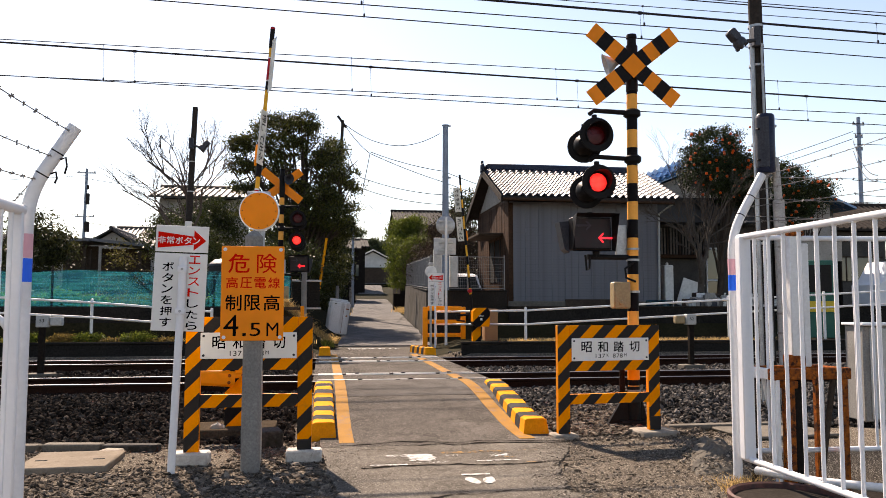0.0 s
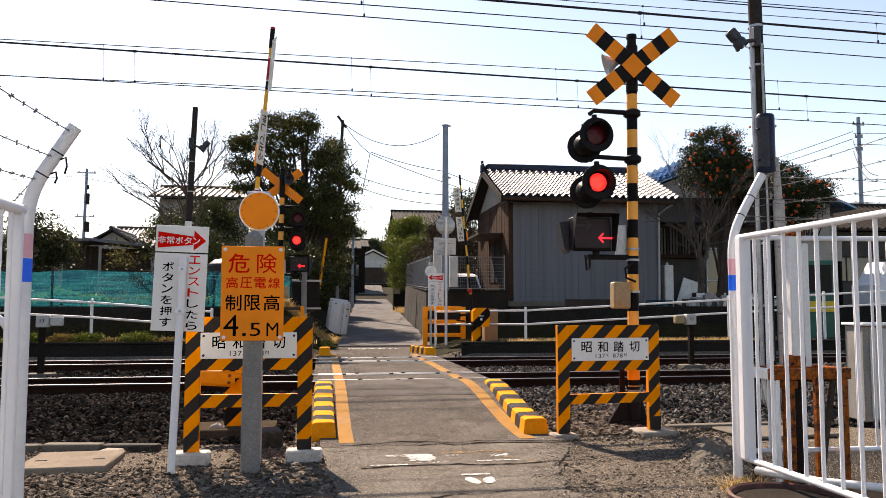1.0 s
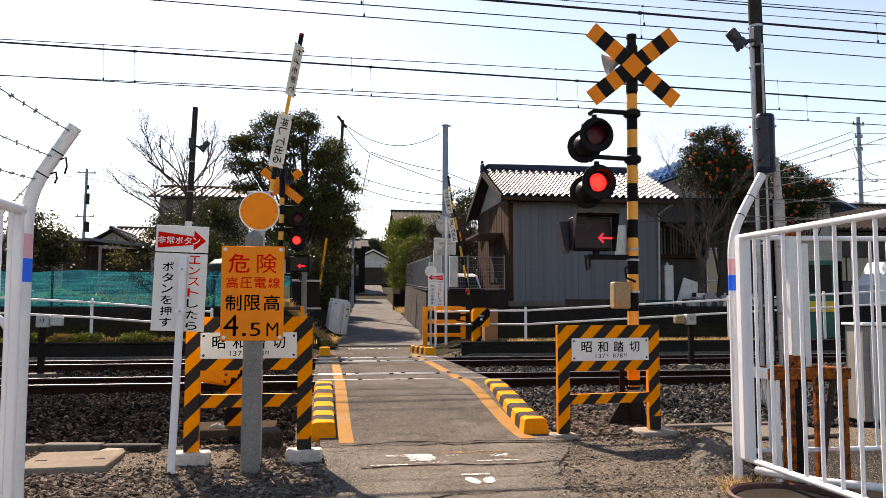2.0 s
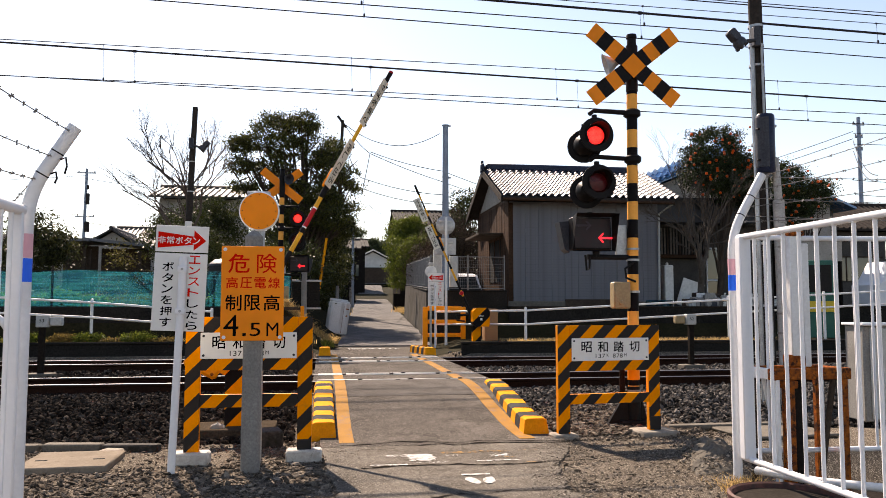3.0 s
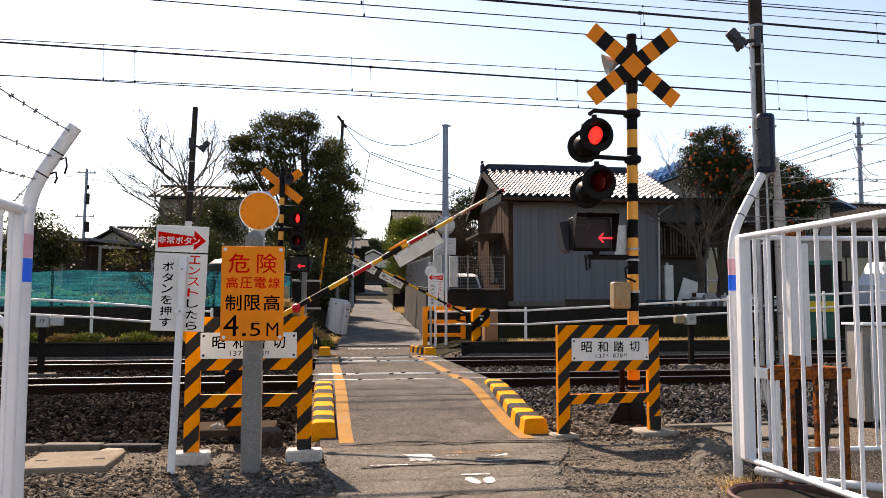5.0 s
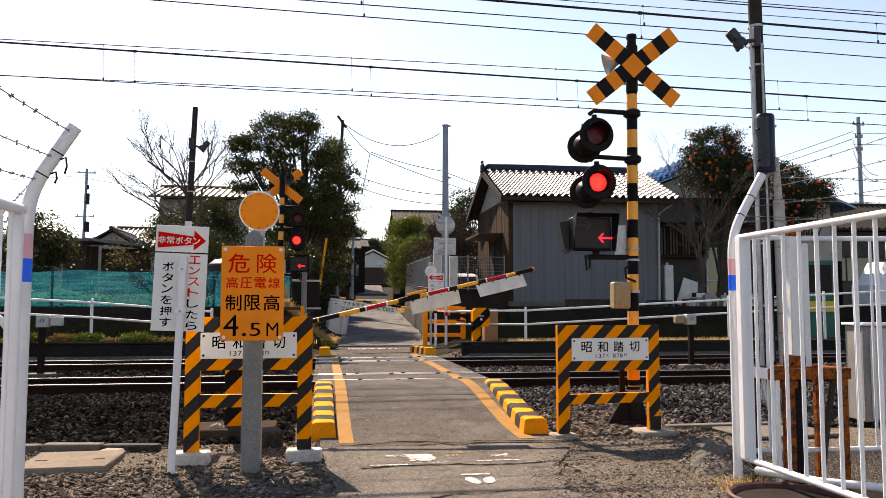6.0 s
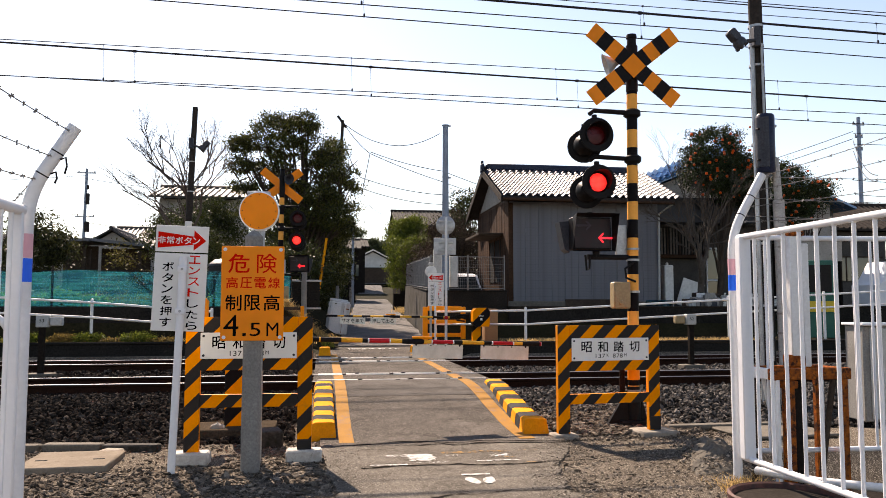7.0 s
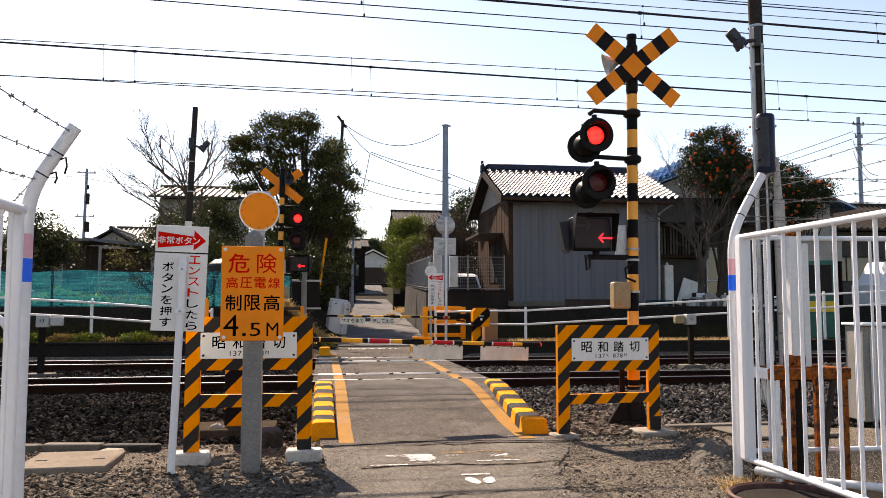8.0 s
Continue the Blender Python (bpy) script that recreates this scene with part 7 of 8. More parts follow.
    # tufts of grass
    def blades(name, spots, mat, label, h0, h1, n, lean=0.5, cat="grass", thin=1.0):
        vs, fs = [], []
        rs = random.Random(77 + n)
        for cx, cy, cz, sx, sy in spots:
            for _ in range(n):
                x, y = cx + rs.gauss(0, sx), cy + rs.gauss(0, sy)
                h = rs.uniform(h0, h1)
                dx, dy = rs.gauss(0, lean) * h, rs.gauss(0, lean) * h
                w = rs.uniform(0.006, 0.014) * thin
                o = len(vs)
                vs += [(x - w, y, cz - 0.02), (x + w, y, cz - 0.02), (x + dx * 0.4 + w * 0.7, y + dy * 0.4, cz + h * 0.65), (x + dx * 0.4 - w * 0.7, y + dy * 0.4, cz + h * 0.65), (x + dx, y + dy, cz + h)]
                fs += [(o, o + 1, o + 2, o + 3), (o + 3, o + 2, o + 4)]
        g = Geo()
        g.add(vs, fs, mat)
        single(name, g, label, cat, kind="stuff", smooth=False)
    blades("grass", [(x, 17.78, 0.50, w, 0.07) for x, w in ((-6.7, 0.2), (-6.1, 0.08), (-5.45, 0.16), (-5.1, 0.25), (-4.5, 0.18), (-3.75, 0.1), (-3.3, 0.22), (-2.9, 0.2), (-2.2, 0.08), (-1.4, 0.2), (-8.2, 0.3), (-7.5, 0.2))], "grass", "short green weeds along the wall top", 0.03, 0.10, 160, 0.8)
    blades("dry_grass", [(4.6 + 0.5 * i, 17.9, 0.43, 0.25, 0.15) for i in range(12)] + [(-7.6 + 0.62 * i, 17.85, 0.49, 0.28, 0.08) for i in range(12)], "dry_grass", "dry yellow grass along the far bank", 0.05, 0.16, 160)
    blades("dry_grass", [(-0.98 + 0.085 * i + 0.012 * max(0, i - 6) ** 2, 20.25 + 0.03 * i, 1.36 - 0.09 * i, 0.045, 0.1) for i in range(12)], "dry_grass", "straw-coloured dry grass hanging over the bank", 0.05, 0.20, 230, 0.8, thin=0.5)
    blades("dry_grass", [(3.02, 5.40, 0.0, 0.10, 0.10), (2.9, 5.25, 0.0, 0.06, 0.08)], "dry_grass", "dry straw around the post foot", 0.02, 0.08, 190, 1.6, thin=0.25)
    blades("dry_grass", [(4.0, 38, 1.0, 0.12, 1.5), (4.05, 42, 1.05, 0.15, 1.2), (0.95, 40, 0.95, 0.15, 1.2)], "dry_grass", "dry weeds at the lane edge", 0.1, 0.3, 240, 0.5)
    for x, y, zb, w, h, mat, lab in ((-5.98, 17.78, 0.52, 0.13, 0.20, "weed_green", "small green weed clump on the wall top"), (-5.42, 17.78, 0.52, 0.24, 0.20, "leaf_dry", "browning weed clump on the wall top"),
                                     (-4.95, 17.80, 0.52, 0.36, 0.24, "weed_green", "low green weed clump on the wall top"), (-3.92, 17.80, 0.52, 0.36, 0.24, "weed_green", "low green weed clump on the wall top"),
                                     (-3.35, 17.78, 0.50, 0.30, 0.12, "leaf_dry", "browning weed clump on the wall top"), (-4.45, 17.78, 0.50, 0.25, 0.10, "leaf_dry", "browning weed clump on the wall top"),
                                     (-2.4, 17.80, 0.52, 0.35, 0.16, "weed_green", "low green weed clump on the wall top"), (-7.0, 17.80, 0.52, 0.4, 0.18, "weed_green", "low green weed clump on the wall top")):
        t = thing("weed_clump", lab, "weeds", (x, y, zb), group="weed clumps")
        leaf_cloud("leaves", [(0, 0, h * 0.45, w, 0.16, h * 0.5), (-w * 0.5, 0, h * 0.3, w * 0.5, 0.14, h * 0.4), (w * 0.5, 0, h * 0.35, w * 0.5, 0.14, h * 0.4)], 3000, 0.045, mat, t, int(-x * 100), 30, 0.05)
    for i, (x, w, h) in enumerate(((-7.15, 0.2, 0.3), (-6.75, 0.25, 0.42), (-6.4, 0.3, 0.34), (-6.05, 0.3, 0.28), (-5.75, 0.2, 0.2), (-2.75, 0.3, 0.3), (-8.2, 0.4, 0.35))):
        t = thing("cabbage", "broad-leaved green vegetable in the field", "vegetable", (x, 21.6, 1.26), group="field vegetables")
        leaf_cloud("leaves", [(0, 0, h * 0.5, w, 0.25, h * 0.5)], 900, 0.15, "veg_green", t, 300 + i, 20, 0.10)
    blades("vegetables", [(-7.3 + 0.45 * i, 21.9 + 0.3 * (i % 3), 1.28, 0.2, 0.2) for i in range(9)], "grass", "green vegetable rows behind the net", 0.15, 0.45, 130, 0.5, "vegetables")
    blades("grass", [(0.12, 20.6, 0.25, 0.06, 0.2), (0.0, 20.2, 0.3, 0.1, 0.2)], "grass", "green weeds beside the far kerb block", 0.08, 0.2, 120)


plants()


# ---------------------------------------------------------------- field net
def field_net():
    t = thing("field_net", "teal windbreak net along the vegetable field", "net", (0, 0, 0))
    g = Geo()
    n = 60
    vs, fs = [], []
    for i in range(n + 1):
        x = -14.0 + 13.16 * i / n
        for k, z in enumerate((1.27, 1.55, 1.85, 2.18)):
            vs.append((x, 20.9 + 0.05 * noise.noise((x * 1.5, z * 2, 0)) + (0.03 if k == 0 else 0), z + (0.05 * noise.noise((x * 0.8, 4, z)) if k else 0) + (0.03 * math.sin(x * 1.9) if k == 3 else 0)))
    for i in range(n):
        for k in range(3):
            o = 4 * i + k
            fs.append((o, o + 4, o + 5, o + 1))
    g.add(vs, fs, "net")
    part("mesh_sheet", g, t, "translucent teal mesh")
    for x in (-13, -10.2, -6.7, -3.6, -0.86):
        g = Geo()
        g.tube([(x, 20.97, 1.2), (x, 20.97, 2.32)], 0.03, "wood_dark", 8)
        part("post", g, t, "dark post")
    g = Geo()
    g.tube([(-14, 20.9, 2.2), (-6.7, 20.9, 2.19), (-0.84, 20.9, 2.2)], 0.006, "wire", 5)
    part("top_cord", g, t)
    t2 = thing("sheeted_load", "dark heap under a grey sheet behind the net", "covered heap", (-2.75, 22.6, 1.25))
    g = Geo()
    g.lathe([(0.0, 1.35), (0.25, 1.32), (0.40, 1.2), (0.45, 0.9), (0.48, 0.0)], "block_black", seg=16)
    part("heap", g, t2, "dark bundle")
    g = Geo()
    g.lathe([(0.0, 1.38), (0.26, 1.35), (0.42, 1.22), (0.43, 1.16)], "lamp_metal", seg=16)
    part("sheet", g, t2, "dull grey sheet")


field_net()


# ---------------------------------------------------------------- houses
def tile_mesh(w, d, mat):
    g = Geo()
    n = 6
    vs, fs = [], []
    for k, (y, dz) in enumerate(((0.0, -0.035), (0.0, 0.03), (d * 1.15, 0.0))):
        for i in range(n + 1):
            u = i / n
            z = 0.058 * math.cos(2 * math.pi * u * 0.95 + 0.4)
            vs.append(((u - 0.5) * w * 1.04, y, z + dz))
    for k in range(2):
        for i in range(n):
            o = k * (n + 1) + i
            fs.append((o, o + 1, o + n + 2, o + n + 1))
    g.add(vs, fs, mat)
    return g


def gable_house(name, label, x0, x1, y0, y1, zb, ze, zr, walls, roof, over=0.5, gover=0.4, along="x", category="house"):
    """Walls and a two-sided roof; walls names the materials of front and side."""
    t = thing(name, label, category, ((x0 + x1) / 2, (y0 + y1) / 2, zb))
    X, Y, H, R = (x1 - x0) / 2, (y1 - y0) / 2, ze - zb, zr - zb
    th = 0.14
    if along == "y":
        X, Y = Y, X
    rot = pose(0, 0, 0, 0, 0, 90 if along == "y" else 0)
    sl = (R - H) / (Y + over)
    hw = R - sl * Y - 0.06
    for s, nm in ((-1, "front"), (1, "back")):
        g = Geo()
        g.box((0, s * (Y - th / 2), H / 2 - 0.3), (2 * X, th, H + 0.6), walls[0], 0, rot)
        part("wall", g, t, "")
    for s in (-1, 1):
        g = Geo()
        o = [(-Y + th + 0.002, -0.6), (Y - th - 0.002, -0.6), (Y - th - 0.002, hw), (0, R - 0.08), (-Y + th + 0.002, hw)]
        vs = [(s * X, y, z) for y, z in o] + [(s * (X - th), y, z) for y, z in o]
        fs = [(0, 1, 2, 3, 4), (9, 8, 7, 6, 5)] + [(i, (i + 1) % 5, (i + 1) % 5 + 5, i + 5) for i in range(5)]
        g.add(vs, fs, walls[1], rot)
        part("gable_wall", g, t, "")
    for s in (-1, 1):
        g = Geo()
        e = Y + over
        pts = [(s * e, H), (0, R), (0, R + 0.10), (s * e, H + 0.10)]
        vs = [(-X - gover, y, z) for y, z in pts] + [(X + gover, y, z) for y, z in pts]
        fs = [(0, 1, 2, 3), (7, 6, 5, 4)] + [(i, i + 4, (i + 1) % 4 + 4, (i + 1) % 4) for i in range(4)]
        g.add(vs, fs, roof, rot)
        part("roof", g, t, "tiled roof slope")
    g = Geo()
    g.tube([(-X - gover - 0.05, 0, R + 0.12), (X + gover + 0.05, 0, R + 0.12)], 0.12, roof, 10, m=rot)
    g.box((0, 0, R + 0.06), (2 * (X + gover), 0.22, 0.14), roof, 0.02, rot)
    part("ridge", g, t, "dark ridge tiles")
    return t, X, Y, H, R, over, gover


def grey_house():
    zb = 1.27
    t, X, Y, H, R, over, gov = gable_house("house", "grey metal-sided house with glazed tile roof", 6.17, 11.47, 26.0, 31.4, zb, 4.86, 6.29, ("siding_grey", "siding_brown"), "pole_dark", 0.55, 0.36)
    # roof tiles of the slope that faces the tracks
    w, d = 0.25, 0.27
    tm = tile_mesh(w, d, "tile_grey").mesh("tile")
    sl = math.atan2(R - H, Y + over)
    ln = math.hypot(R - H, Y + over)
    nx, ny = int((2 * (X + gov)) / w), int(ln / d)
    for j in range(ny):
        for i in range(nx + 1):
            o = new("tile", tm)
            o.parent = t
            dd = j * d
            o.matrix_basis = pose(-X - gov + w * (i + 0.3), -(Y + over) + dd * math.cos(sl) - 0.03, H + 0.155 + dd * math.sin(sl), math.degrees(sl) - 2.5, 0, rnd.uniform(-0.6, 0.6))
    g = Geo()
    g.tube([(-X - gov, -(Y + over) - 0.05, H + 0.0), (X + gov, -(Y + over) - 0.05, H - 0.03)], 0.055, "siding_brown", 10)
    part("gutter", g, t, "brown gutter")
    g = Geo()
    g.tube([(X + 0.32, -(Y + over) - 0.02, H - 0.05), (X + 0.02, -Y - 0.06, H - 0.35), (X - 0.02, -Y - 0.06, 0.05)], 0.04, "steel_grey", 8)
    part("downpipe", g, t, "grey downpipe")
    # vertical cover strips and stains on the front, boards on the side
    for i in range(12):
        g = Geo()
        x = -X + 0.1 + i * (2 * X - 0.2) / 11
        g.box((x, -Y - 0.010, H / 2 - 0.1), (0.018, 0.014, H - 0.2), "siding_grey", 0.004)
        part("cover_strip", g, t)
    lap = Geo()
    lap.add([(-X + 0.1, -0.002, 0.0), (X, -0.002, 0.0), (X, -0.0045, 0.003), (-X + 0.1, -0.0045, 0.003), (X, -0.002, 0.0895), (-X + 0.1, -0.002, 0.0895)], [(0, 1, 2, 3), (3, 2, 4, 5), (0, 3, 5), (1, 4, 2)], "siding_sheet")
    lapm = lap.mesh("siding_board")
    for i in range(int((H - 0.15) / 0.09)):
        o = new("siding_board", lapm)
        o.parent = t
        o.matrix_basis = pose(0, -Y, 0.1 + 0.09 * i)
    bd = Geo()
    bd.box((0, 0, 0), (0.02, 0.19, H - 0.35), "siding_brown", 0.004)
    bdm = bd.mesh("board")
    for i in range(26):
        o = new("board", bdm)
        o.parent = t
        o.matrix_basis = pose(-X - 0.012 - 0.006 * (i % 2), -Y + 0.12 + i * 0.206, H / 2 + 0.2)
    g = Geo()
    g.box((-X + 0.05, -Y - 0.012, H / 2), (0.16, 0.03, H - 0.1), "siding_brown", 0.004)
    part("corner_board", g, t, "brown corner board")
    g = Geo()
    g.box((-X - gov - 0.02, 0, R + 0.16), (0.14, 0.34, 0.34), "ridge_navy", 0.05)
    g.box((-X - gov - 0.02, 0, R + 0.38), (0.10, 0.12, 0.14), "ridge_navy", 0.03)
    part("ridge_end", g, t, "dark ridge-end ornament")
    g = Geo()
    g.box((0, 0, R + 0.20), (2 * (X + gov) - 0.2, 0.36, 0.26), "ridge_navy", 0.06)
    part("ridge_cap", g, t, "glazed navy ridge course")
    g = Geo()
    o = [(-2.1, H + 0.14), (2.1, H + 0.14), (0.0, R - 0.16)]
    g.add([(-X - 0.03, y, z) for y, z in o] + [(-X - 0.005, y, z) for y, z in o], [(0, 2, 1), (3, 4, 5), (0, 1, 4, 3), (1, 2, 5, 4), (2, 0, 3, 5)], "plaster")
    part("gable_panel", g, t, "white gable panel")
    for s in (-1, 1):
        g = Geo()
        e = Y + over
        pts = [(s * e, H - 0.12), (0, R - 0.12), (0, R + 0.12), (s * e, H + 0.12)]
        g.add([(-X - gov - 0.04, y, z) for y, z in pts] + [(-X - gov + 0.02, y, z) for y, z in pts], [(0, 1, 2, 3), (7, 6, 5, 4), (0, 4, 5, 1), (2, 6, 7, 3), (3, 7, 4, 0)], "pole_dark")
        part("bargeboard", g, t, "dark bargeboard")
    g = Geo()
    g.box((-X - 0.45, -0.6, 2.55), (0.9, 2.6, 0.08), "wood_dark", 0.01, Matrix.Identity(4))
    part("canopy", g, t, "dark canopy over the side window")
    g = Geo()
    g.box((-X - 0.02, -0.6, 1.65), (0.05, 1.9, 1.5), "near_black", 0.01)
    w = part("window", g, t, "dark side window")
    for y in (-1.5, -0.6, 0.3):
        g = Geo()
        g.box((-X - 0.05, y, 1.65), (0.04, 0.06, 1.5), "siding_brown", 0.004)
        part("mullion", g, w)
    g = Geo()
    g.box((0, -Y - 0.05, 0.10), (2 * X + 0.1, 0.12, 0.22), "concrete", 0.02)
    part("plinth", g, t, "stained concrete plinth")
    g = Geo()
    g.box((0.4, -Y - 0.09, 0.16), (2.3, 0.05, 0.24), "wood_dark", 0.01)
    part("plank", g, t, "old plank against the plinth")


grey_house()


def other_houses():
    # Side walls take the dark plaster tone, the gable the paler one.
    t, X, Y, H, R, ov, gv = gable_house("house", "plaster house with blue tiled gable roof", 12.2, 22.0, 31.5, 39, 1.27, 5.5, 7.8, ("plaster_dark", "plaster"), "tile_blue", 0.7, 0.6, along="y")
    rm = tile_mesh(0.32, 0.32, "tile_blue").mesh("tile")
    sl = math.atan2(R - H, Y + ov)
    for j in range(14):
        for i in range(18):
            o = new("tile", rm)
            o.parent = t
            dd = j * 0.34
            o.matrix_basis = pose(0, 0, 0, 0, 0, -90) @ pose(X + gv - 0.16 - 0.32 * i, -(Y + ov) + dd * math.cos(sl), H + 0.16 + dd * math.sin(sl), math.degrees(sl) - 2.5, 0, 0)
    # glazed tiles along the rake that faces the tracks, tilted to fit the camera's view
    vm = tile_mesh(0.30, 0.26, "tile_blue").mesh("verge_tile")
    rise = math.atan2(R - H, Y + ov)
    ln = math.hypot(R - H, Y + ov)
    for j in range(3):
        for i in range(int(ln / 0.30)):
            o = new("verge_tile", vm)
            o.parent = t
            d = 0.15 + 0.30 * i
            o.matrix_basis = pose(-(Y + ov) + d * math.cos(rise), -X - gv - 0.05, H + d * math.sin(rise) + 0.06) @ Matrix.Rotation(-rise, 4, "Y") @ Matrix.Rotation(radians(38), 4, "X") @ pose(0, 0.25 * j, 0.05)
    # low dark wing with lattice window and glazed door
    t = thing("house_wing", "shaded single-storey wing with lattice and glass door", "house", (14.2, 28.0, 1.27))
    # Dark plaster: the wing's shade is put into the wall colour.
    g = Geo()
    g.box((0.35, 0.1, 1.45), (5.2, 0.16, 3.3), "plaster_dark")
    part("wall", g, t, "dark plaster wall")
    g = Geo()
    g.box((0.3, -0.35, 3.52), (5.6, 1.1, 0.85), "lamp_metal", 0.02)
    part("fascia", g, t, "dark blue-grey metal fascia")
    g = Geo()
    g.box((0.3, 0.0, 4.03), (5.8, 2.0, 0.10), "tile_dark", 0.02, Matrix.Rotation(radians(7), 4, "X"))
    part("roof", g, t, "low lean-to roof")
    g = Geo()
    g.box((-0.92, -0.12, 1.90), (1.9, 0.26, 0.13), "siding_brown", 0.01)
    part("sill_box", g, t, "brown beam under the lattice")
    g = Geo()
    g.box((-0.92, 0.0, 2.48), (1.8, 0.06, 1.05), "near_black", 0.01)
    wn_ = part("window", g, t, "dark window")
    for i in range(15):
        g = Geo()
        g.box((-1.75 + i * 0.12, -0.10, 2.48), (0.055 if i % 3 else 0.07, 0.035, 1.0), "wood_pale" if i % 4 != 2 else "wood_dark", 0.004)
        part("lattice_bar", g, wn_)
    g = Geo()
    for x in (0.06, 0.62):
        g.box((x, -0.02, 1.18), (0.055, 0.07, 2.12), "white_worn", 0.01)
    for z in (2.22, 1.02):
        g.box((0.34, -0.021, z), (0.56, 0.06, 0.075), "white_worn", 0.01)
    d = part("door", g, t, "pale framed glass door")
    for z, h in ((1.62, 1.10), (0.55, 0.86)):
        g = Geo()
        g.box((0.34, -0.012, z), (0.50, 0.012, h), "glass", 0.003)
        part("pane", g, d, "grey glass pane")
    # open garage with a pale fascia beside the wing
    t = thing("garage", "open garage with a pale fascia and dark shelves", "garage", (17.2, 25.6, 1.27))
    g = Geo()
    g.box((0, 0.05, 2.0), (1.95, 0.12, 0.72), "plaster", 0.01)
    part("fascia", g, t, "pale metal fascia")
    g = Geo()
    g.box((0, 1.3, 1.15), (1.9, 0.1, 2.3), "wood_black")
    part("back_wall", g, t, "dark back wall")
    for x in (-0.95, 0.95):
        g = Geo()
        g.box((x, 0.65, 1.16), (0.08, 1.2, 2.34), "wood_black", 0.006)
        part("side_wall", g, t, "dark side wall")
    g = Geo()
    g.box((0, 0.66, 2.40), (2.1, 1.5, 0.08), "tile_dark", 0.01)
    part("roof", g, t, "flat dark roof")
    for z in (0.95, 1.35):
        g = Geo()
        g.box((0, 0.9, z), (1.8, 0.5, 0.05), "wood_dark", 0.006)
        part("shelf", g, t, "dark shelf")
    for k in range(6):
        g = Geo()
        g.box((-0.7 + 0.27 * k, 0.75, 1.36 + 0.11), (0.16, 0.2, 0.16 + 0.03 * (k % 3)), "steel_grey" if k % 2 else "lamp_metal", 0.02)
        part("stored_tin", g, t, "dusty tin on the shelf")
    # clutter at its foot
    rs = random.Random(41)
    for i in range(34):
        x, z = rs.uniform(11.15, 12.2), 1.27
        h = 0.16 + 0.36 * max(0.0, 1 - abs(x - 11.65) / 0.6) * rs.random()
        w = rs.uniform(0.12, 0.36)
        g = Geo()
        if i % 3:
            k = 9
            pts = [(w / 2 * (0.75 + 0.35 * rs.random()) * math.cos(6.283 * j / k), h * (0.75 + 0.35 * rs.random()) * max(-0.02, 0.5 + 0.5 * math.sin(6.283 * j / k))) for j in range(k)]
            g.prism(pts, -0.12, 0.12, rs.choice(("cloth_white", "plaster", "wood_pale", "lamp_metal", "plaster")))
            single("scrap_bag", g, "dusty pale bag in a heap of scrap", "bag", (x, 22.9 + rs.uniform(-0.2, 0.5), z), rs.uniform(-40, 40), "scrap heap", smooth=False)
        else:
            g.box((0, 0, h / 2), (w, 0.2, h), rs.choice(("cloth_white", "wood_dark", "plaster", "steel_grey")), 0.015)
            single("scrap_box", g, "old box in a heap of scrap", "box", (x, 22.9 + rs.uniform(-0.2, 0.5), z), rs.uniform(-40, 40), "scrap heap")
    for nm, lab, at, sz, mat, ry in (("board", "white board leaning on the wall", (12.9, 26.9, 1.27), (0.85, 0.04, 1.0), "cloth_white", 18), ("water_tank", "narrow white tank standing by the wall", (12.05, 26.6, 1.27), (0.34, 0.34, 1.5), "cloth_white", 0),
                                     ("crate", "blue-green plastic crate by the wall", (11.3, 25.6, 1.27), (0.8, 0.5, 0.25), "net", 0), ("crate", "brown wooden crate on the ground", (13.2, 26.0, 1.27), (0.9, 0.5, 0.5), "wood_dark", 3),
                                     ("bucket", "white plastic tub before the house", (13.9, 25.6, 1.27), (0.6, 0.5, 0.42), "cloth_white", 0)):
        g = Geo()
        g.box((0, 0, sz[2] / 2), sz, mat, 0.03, Matrix.Rotation(radians(ry), 4, "Y"))
        if nm == "water_tank":
            g.lathe([(0.05, 1.5), (0.05, 1.58), (0.0, 1.6)], mat, seg=10)
        if nm == "crate":
            for k in (-1, 0, 1):
                g.box((k * sz[0] * 0.3, -sz[1] / 2 - 0.01, sz[2] / 2), (sz[0] * 0.2, 0.02, sz[2] * 0.8), mat, 0.005)
        if nm == "bucket":
            g.tube([(-0.3, -0.2, 0.4), (0.3, -0.2, 0.4)], 0.02, mat, 8)
        single(nm, g, lab, nm.replace("_", " "), at)
    r = random.Random(9)
    pts = [(14.6 + r.gauss(0, 0.5), 25.4 + r.gauss(0, 0.3), 1.3 + abs(r.gauss(0, 0.16)), r.uniform(0.08, 0.26)) for _ in range(130)]
    stones("rubble", pts, "cloth_white", "heap of pale rubble and bags", "rubble")
